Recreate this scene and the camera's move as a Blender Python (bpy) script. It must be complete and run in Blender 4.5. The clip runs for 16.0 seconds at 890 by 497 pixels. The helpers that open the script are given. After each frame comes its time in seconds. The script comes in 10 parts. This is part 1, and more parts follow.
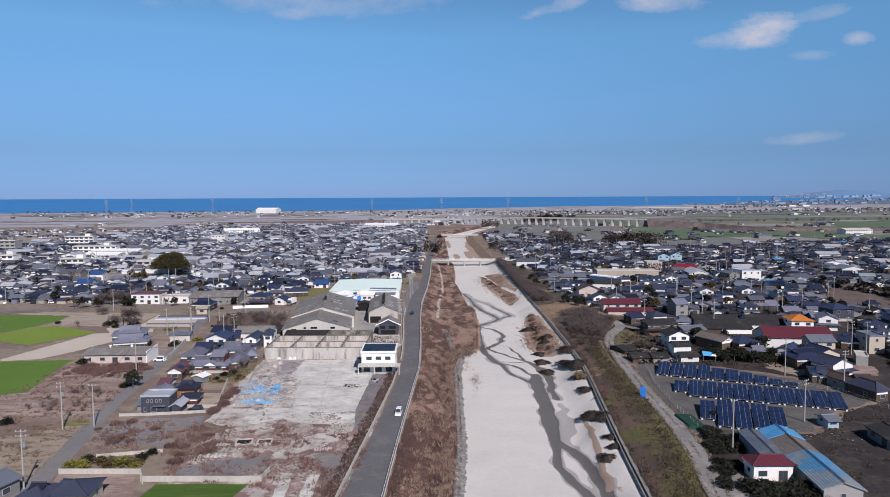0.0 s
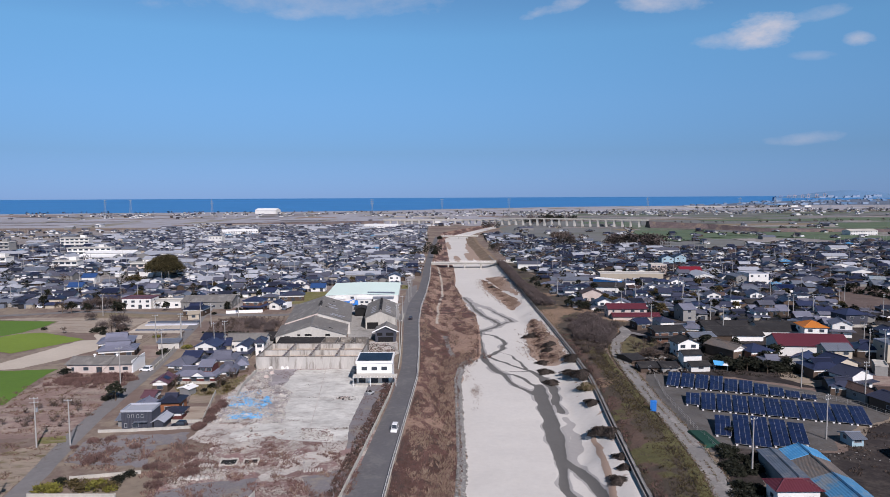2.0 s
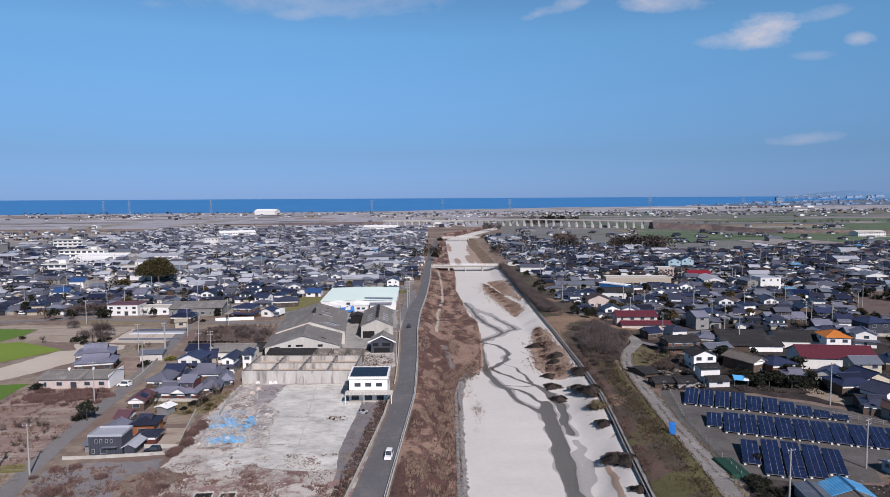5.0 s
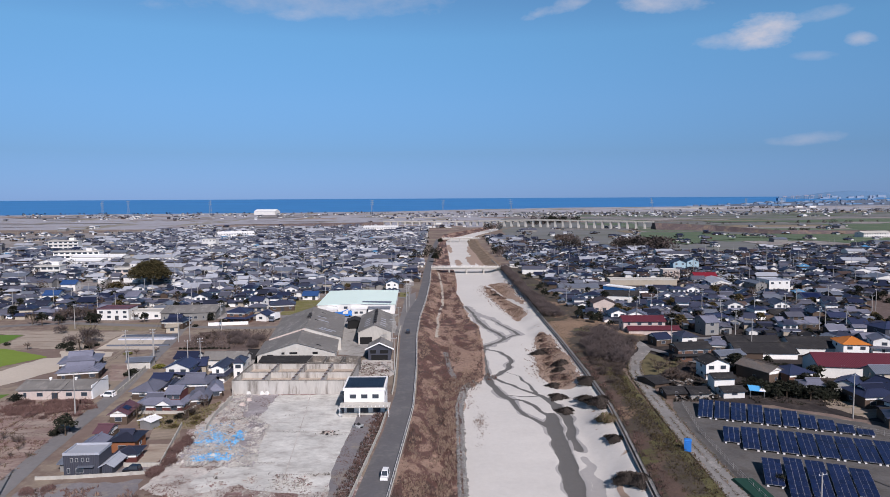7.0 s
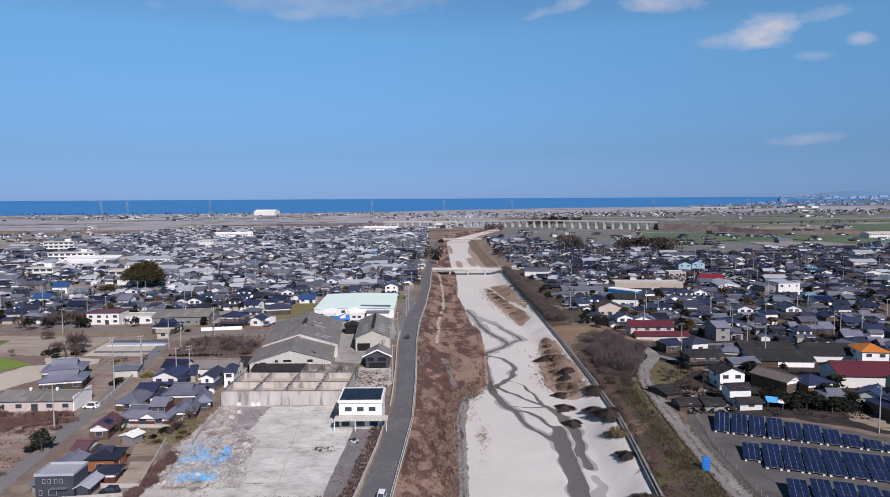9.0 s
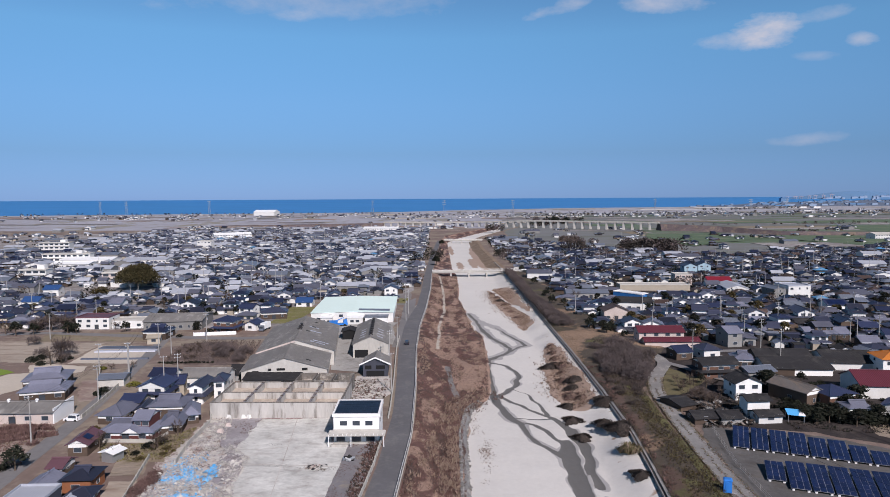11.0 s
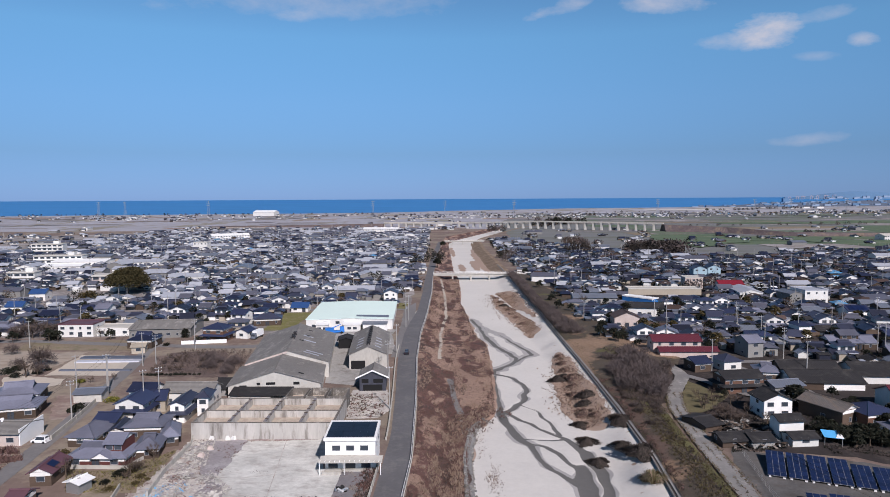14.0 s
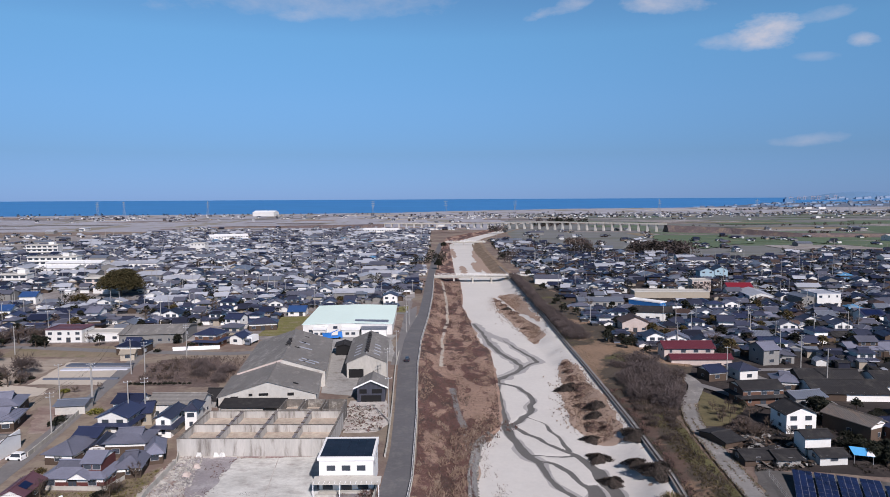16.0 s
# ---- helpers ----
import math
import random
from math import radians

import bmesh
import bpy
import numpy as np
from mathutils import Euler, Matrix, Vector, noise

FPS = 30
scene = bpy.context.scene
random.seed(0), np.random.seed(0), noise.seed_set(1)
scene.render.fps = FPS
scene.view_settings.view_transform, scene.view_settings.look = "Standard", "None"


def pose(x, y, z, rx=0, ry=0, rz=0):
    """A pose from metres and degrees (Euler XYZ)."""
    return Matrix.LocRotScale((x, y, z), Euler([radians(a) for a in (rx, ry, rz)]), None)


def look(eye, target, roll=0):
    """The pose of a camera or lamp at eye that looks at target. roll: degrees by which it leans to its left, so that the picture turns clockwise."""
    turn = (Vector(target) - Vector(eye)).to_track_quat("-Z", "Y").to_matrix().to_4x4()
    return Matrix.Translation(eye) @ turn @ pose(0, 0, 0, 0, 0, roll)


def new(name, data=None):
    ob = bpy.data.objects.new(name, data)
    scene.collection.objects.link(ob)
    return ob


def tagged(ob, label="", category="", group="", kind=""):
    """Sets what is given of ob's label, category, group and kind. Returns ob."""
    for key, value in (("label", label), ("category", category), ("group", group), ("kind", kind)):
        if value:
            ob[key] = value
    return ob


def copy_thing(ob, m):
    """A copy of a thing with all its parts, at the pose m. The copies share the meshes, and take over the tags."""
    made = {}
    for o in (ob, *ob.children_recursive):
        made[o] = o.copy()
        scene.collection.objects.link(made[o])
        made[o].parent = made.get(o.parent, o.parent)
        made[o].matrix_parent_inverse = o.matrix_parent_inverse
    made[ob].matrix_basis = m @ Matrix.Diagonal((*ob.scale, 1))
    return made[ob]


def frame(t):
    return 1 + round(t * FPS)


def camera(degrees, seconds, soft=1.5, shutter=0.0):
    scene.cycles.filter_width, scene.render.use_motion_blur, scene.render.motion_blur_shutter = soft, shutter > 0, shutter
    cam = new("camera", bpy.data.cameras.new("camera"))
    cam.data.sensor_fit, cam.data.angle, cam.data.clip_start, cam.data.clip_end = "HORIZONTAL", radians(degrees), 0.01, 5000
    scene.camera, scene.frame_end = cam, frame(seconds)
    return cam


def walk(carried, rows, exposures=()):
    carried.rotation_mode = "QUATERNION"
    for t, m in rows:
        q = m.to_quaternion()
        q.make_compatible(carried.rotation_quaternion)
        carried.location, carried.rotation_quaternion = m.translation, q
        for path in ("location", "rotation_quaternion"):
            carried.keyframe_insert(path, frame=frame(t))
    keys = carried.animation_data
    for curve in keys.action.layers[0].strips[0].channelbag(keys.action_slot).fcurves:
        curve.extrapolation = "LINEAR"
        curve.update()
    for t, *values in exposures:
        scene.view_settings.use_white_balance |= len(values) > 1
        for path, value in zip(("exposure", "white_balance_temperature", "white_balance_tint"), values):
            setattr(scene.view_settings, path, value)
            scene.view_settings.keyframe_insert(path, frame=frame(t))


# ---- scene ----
# camera: a drone gliding north up the river
cam = camera(66.8, 16.0, soft=0.8)


def drone(x, y, z, yaw, pitch, roll):
    """Yaw to the left of north, pitch up, roll, in degrees."""
    ahead = Vector((-math.sin(radians(yaw)) * math.cos(radians(pitch)), math.cos(radians(yaw)) * math.cos(radians(pitch)), math.sin(radians(pitch))))
    eye = Vector((x, y, z))
    return look(eye, eye + 100 * ahead, roll)


walk(cam, [
    (0, drone(0.0, 0.0, 55.0, -1.199, -4.613, -0.262)),
    (2, drone(0.588, 9.818, 55.548, -1.164, -4.587, -0.28)),
    (4, drone(1.052, 19.607, 55.939, -1.121, -4.565, -0.294)),
    (6, drone(1.387, 29.383, 56.207, -1.074, -4.548, -0.305)),
    (8, drone(1.588, 39.162, 56.383, -1.026, -4.533, -0.311)),
    (10, drone(1.648, 48.959, 56.497, -0.978, -4.52, -0.314)),
    (12, drone(1.562, 58.791, 56.583, -0.935, -4.507, -0.312)),
    (14, drone(1.325, 68.672, 56.672, -0.898, -4.493, -0.306)),
    (16, drone(0.929, 78.619, 56.795, -0.87, -4.476, -0.294)),
])

# ---- daylight: winter sun from behind, clear blue sky with a few clouds
SUN_EL, SUN_AZ = 37.0, 158.6  # compass bearing of the sun, north is +y
world = bpy.data.worlds.new("sky")
scene.world = world
world.use_nodes = True
wn, wl = world.node_tree.nodes, world.node_tree.links


def wmath(op, a, b=None, clamp=False):
    n = wn.new("ShaderNodeMath")
    n.operation, n.use_clamp = op, clamp
    for i, v in enumerate((a, b)):
        if v is None:
            continue
        if isinstance(v, (int, float)):
            n.inputs[i].default_value = v
        else:
            wl.new(v, n.inputs[i])
    return n.outputs[0]


sky = wn.new("ShaderNodeTexSky")
sky.sky_type, sky.sun_disc = "NISHITA", False
sky.sun_elevation, sky.sun_rotation = radians(SUN_EL), radians(SUN_AZ)
sky.air_density, sky.dust_density, sky.ozone_density, sky.altitude = 1.0, 0.0, 5.0, 0
tc = wn.new("ShaderNodeTexCoord")
sep = wn.new("ShaderNodeSeparateXYZ")
wl.new(tc.outputs["Generated"], sep.inputs[0])
sx, sy, sz = sep.outputs
# the sky's blue deepens towards the horizon over the sea
ramp = wn.new("ShaderNodeValToRGB")
el = ramp.color_ramp.elements
el[0].position, el[0].color = 0.0, (0.215, 0.37, 0.89, 1)
el[1].position, el[1].color = 0.7, (0.115, 0.158, 0.195, 1)
for at_z, rgb in ((0.06, (0.32, 0.445, 0.715)), (0.13, (0.505, 0.67, 0.86)), (0.22, (0.68, 0.93, 1.02)), (0.34, (0.625, 0.82, 0.89))):
    el.new(at_z).color = (*rgb, 1)
wl.new(sz, ramp.inputs[0])
tint = wn.new("ShaderNodeMixRGB")
tint.blend_type = "MULTIPLY"
tint.inputs[0].default_value = 1
wl.new(sky.outputs[0], tint.inputs[1])
wl.new(ramp.outputs[0], tint.inputs[2])
# clouds: soft noise kept inside a few long banks
az = wmath("DIVIDE", sx, sy)
elev = wmath("DIVIDE", sz, sy)
cloud_noise = wn.new("ShaderNodeTexNoise")
cloud_noise.inputs["Scale"].default_value, cloud_noise.inputs["Detail"].default_value = 16, 8
cloud_noise.inputs["Roughness"].default_value = 0.62
stretch = wn.new("ShaderNodeMapping")
stretch.inputs["Scale"].default_value = (1, 1, 2.2)
wl.new(tc.outputs["Generated"], stretch.inputs[0])
wl.new(stretch.outputs[0], cloud_noise.inputs["Vector"])
cover = 0.0
CLOUDS = ((0.487, 0.237, 0.044, 0.027, 1.2, 0.0), (0.43, 0.223, 0.045, 0.011, 0.7, 0.1), (0.628, 0.2255, 0.022, 0.010, 0.7, 0.0), (0.575, 0.262, 0.04, 0.009, 0.45, 0.2), (0.56, 0.2015, 0.035, 0.006, 0.3, 0.0),
          (0.567, 0.0815, 0.055, 0.008, 0.4, 0.1), (0.335, 0.279, 0.055, 0.012, 0.75, 0.0), (-0.17, 0.281, 0.17, 0.02, 0.45, 0.0), (-0.195, 0.263, 0.03, 0.010, 0.55, 0.0), (0.183, 0.270, 0.04, 0.010, 0.7, 0.25))
for a0, e0, wa, we, power, slope in CLOUDS:
    da = wmath("SUBTRACT", az, a0)
    de = wmath("SUBTRACT", wmath("SUBTRACT", elev, e0), wmath("MULTIPLY", da, slope))
    r2 = wmath("ADD", wmath("POWER", wmath("ABSOLUTE", wmath("DIVIDE", da, wa)), 2), wmath("POWER", wmath("ABSOLUTE", wmath("DIVIDE", de, we)), 2))
    body = wmath("SUBTRACT", 1.0, wmath("MULTIPLY", r2, 0.55))
    soft = wmath("ADD", body, wmath("MULTIPLY", wmath("SUBTRACT", cloud_noise.outputs[0], 0.55), 3.2))
    c = wmath("MULTIPLY", wmath("MULTIPLY", soft, 0.62, True), power)
    c = wmath("MULTIPLY", c, wmath("GREATER_THAN", sy, 0.05))
    cover = c if cover == 0.0 else wmath("MAXIMUM", cover, c)
clouded = wn.new("ShaderNodeMixRGB")
wl.new(cover, clouded.inputs[0])
wl.new(tint.outputs[0], clouded.inputs[1])
clouded.inputs[2].default_value = (5.6, 5.5, 6.3, 1)
wl.new(clouded.outputs[0], wn["Background"].inputs[0])
wn["Background"].inputs[1].default_value = 0.106

sun = new("sun", bpy.data.lights.new("sun", "SUN"))
sun.data.energy, sun.data.angle, sun.data.color = 5.0, radians(0.6), (1.0, 0.92, 0.935)
sd = Vector((math.sin(radians(SUN_AZ)) * math.cos(radians(SUN_EL)), math.cos(radians(SUN_AZ)) * math.cos(radians(SUN_EL)), math.sin(radians(SUN_EL))))
sun.matrix_world = look(sd * 200, (0, 0, 0))

# ---- materials


def material(name, base, rough=0.85, metal=0.0, vary=0.25, big=0.06, fine=1.6, bump=0.0, second=None, mask=(0.45, 0.6), each=0.0, stretch=None, spec=0.3, wave=None):
    """Base colour with a large stain noise and a fine grain; second: another colour in patches; each: change from piece to piece; wave: ribs along (axis, spacing)."""
    m = bpy.data.materials.new(name)
    m.use_nodes = True
    n, l = m.node_tree.nodes, m.node_tree.links
    b = n["Principled BSDF"]
    b.inputs["Roughness"].default_value, b.inputs["Metallic"].default_value = rough, metal
    b.inputs["Specular IOR Level"].default_value = spec
    tcn = n.new("ShaderNodeNewGeometry")
    vec = tcn.outputs["Position"]
    if stretch:
        mp = n.new("ShaderNodeMapping")
        mp.inputs["Scale"].default_value = stretch
        l.new(vec, mp.inputs[0])
        vec = mp.outputs[0]

    def noise_at(scale, detail=6.0, rough_n=0.6):
        t = n.new("ShaderNodeTexNoise")
        t.inputs["Scale"].default_value, t.inputs["Detail"].default_value, t.inputs["Roughness"].default_value = scale, detail, rough_n
        l.new(vec, t.inputs["Vector"])
        return t.outputs[0]

    def maths(op, a, c):
        t = n.new("ShaderNodeMath")
        t.operation = op
        for i, v in enumerate((a, c)):
            if isinstance(v, (int, float)):
                t.inputs[i].default_value = v
            else:
                l.new(v, t.inputs[i])
        return t.outputs[0]

    n_big, n_fine = noise_at(big, 5), noise_at(fine, 8, 0.7)
    value = maths("ADD", maths("MULTIPLY", maths("SUBTRACT", n_big, 0.5), vary * 2.4), maths("MULTIPLY", maths("SUBTRACT", n_fine, 0.5), vary * 2.4))
    value = maths("ADD", value, 1.0)
    if each:
        oi = n.new("ShaderNodeObjectInfo")
        value = maths("MULTIPLY", value, maths("ADD", maths("MULTIPLY", maths("SUBTRACT", oi.outputs["Random"], 0.5), each * 2), 1.0))
    col = n.new("ShaderNodeRGB")
    col.outputs[0].default_value = (*base, 1)
    out = col.outputs[0]
    if second:
        mr = n.new("ShaderNodeMapRange")
        mr.inputs[1].default_value, mr.inputs[2].default_value = mask
        l.new(maths("ADD", maths("MULTIPLY", noise_at(big * 2.3, 9, 0.65), 0.75), maths("MULTIPLY", n_fine, 0.25)), mr.inputs[0])
        mx = n.new("ShaderNodeMixRGB")
        l.new(mr.outputs[0], mx.inputs[0])
        l.new(out, mx.inputs[1])
        mx.inputs[2].default_value = (*second, 1)
        out = mx.outputs[0]
    hs = n.new("ShaderNodeMixRGB")
    hs.blend_type = "MULTIPLY"
    hs.inputs[0].default_value = 1
    l.new(out, hs.inputs[1])
    l.new(value, hs.inputs[2])
    l.new(hs.outputs[0], b.inputs["Base Color"])
    height = None
    if bump:
        height = maths("MULTIPLY", n_fine, bump)
    if wave:
        axis, spacing, deep = wave
        tex = n.new("ShaderNodeTexCoord")
        sp = n.new("ShaderNodeSeparateXYZ")
        l.new(tex.outputs["Object"], sp.inputs[0])
        w = maths("MULTIPLY", maths("SINE", maths("MULTIPLY", sp.outputs[axis], 2 * math.pi / spacing), 0), deep)
        height = w if height is None else maths("ADD", height, w)
    if height is not None:
        bp = n.new("ShaderNodeBump")
        bp.inputs["Strength"].default_value, bp.inputs["Distance"].default_value = 0.8, 1.0
        l.new(height, bp.inputs["Height"])
        l.new(bp.outputs[0], b.inputs["Normal"])
    return m


def zoned(name, layers, base, rough=0.9, vary=0.3, fine=1.2, big=0.05, bump=0.15, edge=0.5):
    """A ground material whose layers (attribute, colour, roughness) lie where the mesh's attribute of that name, roughened by noise, passes a half."""
    m = material(name, base, rough, vary=vary, fine=fine, big=big, bump=bump)
    n, l = m.node_tree.nodes, m.node_tree.links
    b = n["Principled BSDF"]
    mult = b.inputs["Base Color"].links[0].from_node
    out = mult.inputs[1].links[0].from_socket
    geo = n.new("ShaderNodeNewGeometry")
    for i, (attr, colour, rg) in enumerate(layers):
        at = n.new("ShaderNodeAttribute")
        at.attribute_name = attr
        nz = n.new("ShaderNodeTexNoise")
        nz.inputs["Scale"].default_value, nz.inputs["Detail"].default_value, nz.inputs["Roughness"].default_value = 0.22 + 0.05 * i, 9, 0.68
        l.new(geo.outputs["Position"], nz.inputs["Vector"])
        ad = n.new("ShaderNodeMath")
        ad.operation = "MULTIPLY_ADD"
        l.new(nz.outputs[0], ad.inputs[0])
        ad.inputs[1].default_value = edge * 2
        l.new(at.outputs["Fac"], ad.inputs[2])
        mr = n.new("ShaderNodeMapRange")
        mr.inputs[1].default_value, mr.inputs[2].default_value = 0.46 + edge, 0.56 + edge
        l.new(ad.outputs[0], mr.inputs[0])
        mx = n.new("ShaderNodeMixRGB")
        l.new(mr.outputs[0], mx.inputs[0])
        l.new(out, mx.inputs[1])
        mx.inputs[2].default_value = (*colour, 1)
        out = mx.outputs[0]
    l.new(out, mult.inputs[1])
    return m


EARTH = material("dry_earth", (0.185, 0.136, 0.115), 0.95, vary=0.3, big=0.012, fine=0.35, second=(0.25, 0.205, 0.16), mask=(0.47, 0.55))
# Far fields, paled and blued: aerial haze is put into the colour.
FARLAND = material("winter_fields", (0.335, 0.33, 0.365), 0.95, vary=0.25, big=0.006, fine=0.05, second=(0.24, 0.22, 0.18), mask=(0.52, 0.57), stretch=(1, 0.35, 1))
# Blue-grey tint is distance haze painted into the shore.
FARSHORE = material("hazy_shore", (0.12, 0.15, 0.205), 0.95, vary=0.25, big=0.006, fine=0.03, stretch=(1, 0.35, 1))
SEA = material("sea", (0.045, 0.20, 0.46), 0.7, vary=0.12, big=0.002, fine=0.01, stretch=(1, 3, 1), spec=0.25)
ASPHALT = material("asphalt", (0.128, 0.125, 0.131), 0.9, vary=0.16, big=0.09, fine=1.1, second=(0.155, 0.15, 0.15), mask=(0.5, 0.6))
OLD_ASPHALT = material("worn_asphalt", (0.20, 0.188, 0.197), 0.95, vary=0.28, big=0.09, fine=1.1, second=(0.25, 0.22, 0.19), mask=(0.5, 0.62))
GRAVEL = material("mauve_gravel", (0.30, 0.275, 0.285), 0.95, vary=0.3, big=0.12, fine=1.8, second=(0.38, 0.36, 0.36), mask=(0.5, 0.62), bump=0.1)
TOWN_EARTH = material("town_ground", (0.24, 0.215, 0.205), 0.95, vary=0.35, big=0.02, fine=0.25, second=(0.34, 0.32, 0.31), mask=(0.48, 0.58))
# Dark soil; also carries the shade between east houses and bushes.
DARKSOIL_SHADE = material("dark_garden_soil", (0.036, 0.029, 0.028), 0.95, vary=0.4, big=0.05, fine=0.9, second=(0.075, 0.062, 0.055), mask=(0.5, 0.62))
LANE = material("pale_lane", (0.195, 0.186, 0.185), 0.9, vary=0.2, big=0.05, fine=0.8)
DIRT_ROAD = material("gravel_track", (0.23, 0.22, 0.212), 0.95, vary=0.3, big=0.09, fine=1.5, second=(0.33, 0.315, 0.295), mask=(0.53, 0.63))
CONCRETE = material("concrete", (0.42, 0.40, 0.36), 0.9, vary=0.25, big=0.25, fine=1.5, second=(0.24, 0.22, 0.20), mask=(0.56, 0.68), stretch=(1, 1, 0.35))
TANKWALL = material("streaked_tank_concrete", (0.44, 0.42, 0.39), 0.92, vary=0.3, big=0.25, fine=1.4, second=(0.21, 0.19, 0.17), mask=(0.50, 0.62), stretch=(1, 1, 0.16))
COPING = material("blackened_concrete_coping", (0.15, 0.135, 0.12), 0.95, vary=0.4, big=0.3, fine=1.5, second=(0.30, 0.28, 0.25), mask=(0.52, 0.62))
PALE_CONCRETE = material("pale_concrete", (0.47, 0.45, 0.41), 0.9, vary=0.22, big=0.12, fine=1.2, second=(0.30, 0.27, 0.24), mask=(0.57, 0.68))
SLAB = material("cracked_slab", (0.57, 0.56, 0.525), 0.92, vary=0.38, big=0.1, fine=0.7, second=(0.37, 0.345, 0.32), mask=(0.5, 0.63), stretch=(1, 1.5, 1))
RUBBLE_GROUND = material("rubble_ground", (0.50, 0.465, 0.43), 0.95, vary=0.5, big=0.15, fine=1.6, second=(0.22, 0.14, 0.12), mask=(0.52, 0.62), bump=0.2)
SCRUB_GROUND = material("scrubby_waste_ground", (0.24, 0.158, 0.148), 0.95, vary=0.45, big=0.09, fine=1.2, second=(0.41, 0.375, 0.335), mask=(0.46, 0.56), bump=0.2)
GREEN = material("young_wheat", (0.098, 0.178, 0.026), 0.9, vary=0.16, big=0.04, fine=0.7)
ORCHARD = material("orchard_soil", (0.125, 0.092, 0.082), 0.95, vary=0.35, big=0.1, fine=1.0, second=(0.19, 0.15, 0.13), mask=(0.52, 0.64))
NEARFIELD = material("patchy_fallow_field", (0.30, 0.245, 0.195), 0.95, vary=0.4, big=0.12, fine=1.1, second=(0.15, 0.125, 0.065), mask=(0.5, 0.62), stretch=(0.5, 1.6, 1))
DULLFIELD = material("thin_green_field_strip", (0.16, 0.155, 0.05), 0.95, vary=0.35, big=0.2, fine=1.0, second=(0.26, 0.21, 0.15), mask=(0.5, 0.6), stretch=(0.4, 2, 1))
LAWN = material("mown_lawn", (0.06, 0.115, 0.018), 0.9, vary=0.3, big=0.15, fine=1.6, second=(0.10, 0.15, 0.03), mask=(0.5, 0.62), stretch=(0.25, 3, 1))
LIME = material("pale_wheat", (0.17, 0.24, 0.035), 0.9, vary=0.16, big=0.04, fine=0.6)
SOIL = material("ploughed_soil", (0.25, 0.178, 0.156), 0.95, vary=0.35, big=0.06, fine=1.0, second=(0.33, 0.27, 0.23), mask=(0.47, 0.58), stretch=(0.5, 1.6, 1))
SANDY = material("sandy_track", (0.50, 0.44, 0.37), 0.95, vary=0.15, big=0.05, fine=0.9)
DRYGRASS = material("dry_grass", (0.23, 0.185, 0.13), 0.95, vary=0.35, big=0.08, fine=1.3, second=(0.15, 0.145, 0.075), mask=(0.52, 0.64))
WALLW = material("white_render", (0.70, 0.69, 0.66), 0.8, vary=0.14, big=0.3, fine=2, each=0.16)
WALLC = material("cream_render", (0.40, 0.35, 0.28), 0.85, vary=0.12, big=0.3, fine=2, each=0.2)
WALLG = material("grey_siding", (0.24, 0.235, 0.225), 0.85, vary=0.15, big=0.3, fine=2, each=0.25)
WALLB = material("brown_timber", (0.085, 0.06, 0.045), 0.85, vary=0.25, big=0.3, fine=3, each=0.3)
WALLR = material("dark_red_boarding", (0.10, 0.033, 0.03), 0.8, vary=0.2, big=0.3, fine=3)
WALLO = material("orange_timber", (0.125, 0.068, 0.048), 0.8, vary=0.2, big=0.3, fine=3)
WALLT = material("orange_stained_timber", (0.24, 0.095, 0.045), 0.8, vary=0.25, big=0.3, fine=3)
WALLD = material("charcoal_metal_siding", (0.055, 0.058, 0.075), 0.55, vary=0.12, big=0.3, fine=2, wave=(0, 0.35, 0.03))
WALLP = material("faded_pink_render", (0.50, 0.42, 0.38), 0.88, vary=0.2, big=0.25, fine=1.5, second=(0.36, 0.30, 0.27), mask=(0.55, 0.65))
WALLBL = material("pale_blue_render", (0.30, 0.42, 0.48), 0.8, vary=0.1, big=0.3, fine=2)
TILE = material("dark_glazed_tile", (0.036, 0.040, 0.064), 0.42, vary=0.25, big=0.2, fine=2.2, each=0.5, wave=(0, 0.4, 0.006))
TILEG = material("grey_tile", (0.132, 0.136, 0.176), 0.5, vary=0.25, big=0.2, fine=2.2, each=0.4, wave=(0, 0.4, 0.006))
TILEN = material("navy_tile", (0.027, 0.034, 0.070), 0.4, vary=0.2, big=0.2, fine=2.2, each=0.4, wave=(0, 0.4, 0.006))
TILEB = material("brown_tile", (0.085, 0.058, 0.052), 0.65, vary=0.25, big=0.2, fine=2.2, each=0.4, wave=(0, 0.4, 0.006))
TILEO = material("orange_tile", (0.50, 0.17, 0.035), 0.6, vary=0.15, big=0.2, fine=2.2, wave=(0, 0.4, 0.006))
RED_ROOF = material("maroon_metal_roof", (0.105, 0.025, 0.037), 0.55, vary=0.15, big=0.15, fine=1.5, wave=(0, 0.5, 0.025))
PURPLE_ROOF = material("plum_metal_roof", (0.12, 0.06, 0.075), 0.55, vary=0.15, big=0.15, fine=1.5)
RED_METAL = material("bright_red_metal_roof", (0.20, 0.018, 0.032), 0.5, vary=0.12, big=0.15, fine=1.5, wave=(0, 0.5, 0.025))
BLUE_ROOF = material("faded_blue_sheet_roof", (0.075, 0.235, 0.42), 0.6, vary=0.3, big=0.05, fine=0.9, second=(0.22, 0.25, 0.27), mask=(0.46, 0.53), wave=(0, 0.5, 0.025))
SLATE = material("weathered_slate_roof", (0.19, 0.18, 0.17), 0.9, vary=0.22, big=0.12, fine=1.0, second=(0.29, 0.275, 0.255), mask=(0.52, 0.64), stretch=(1, 0.4, 1), wave=(1, 0.5, 0.04))
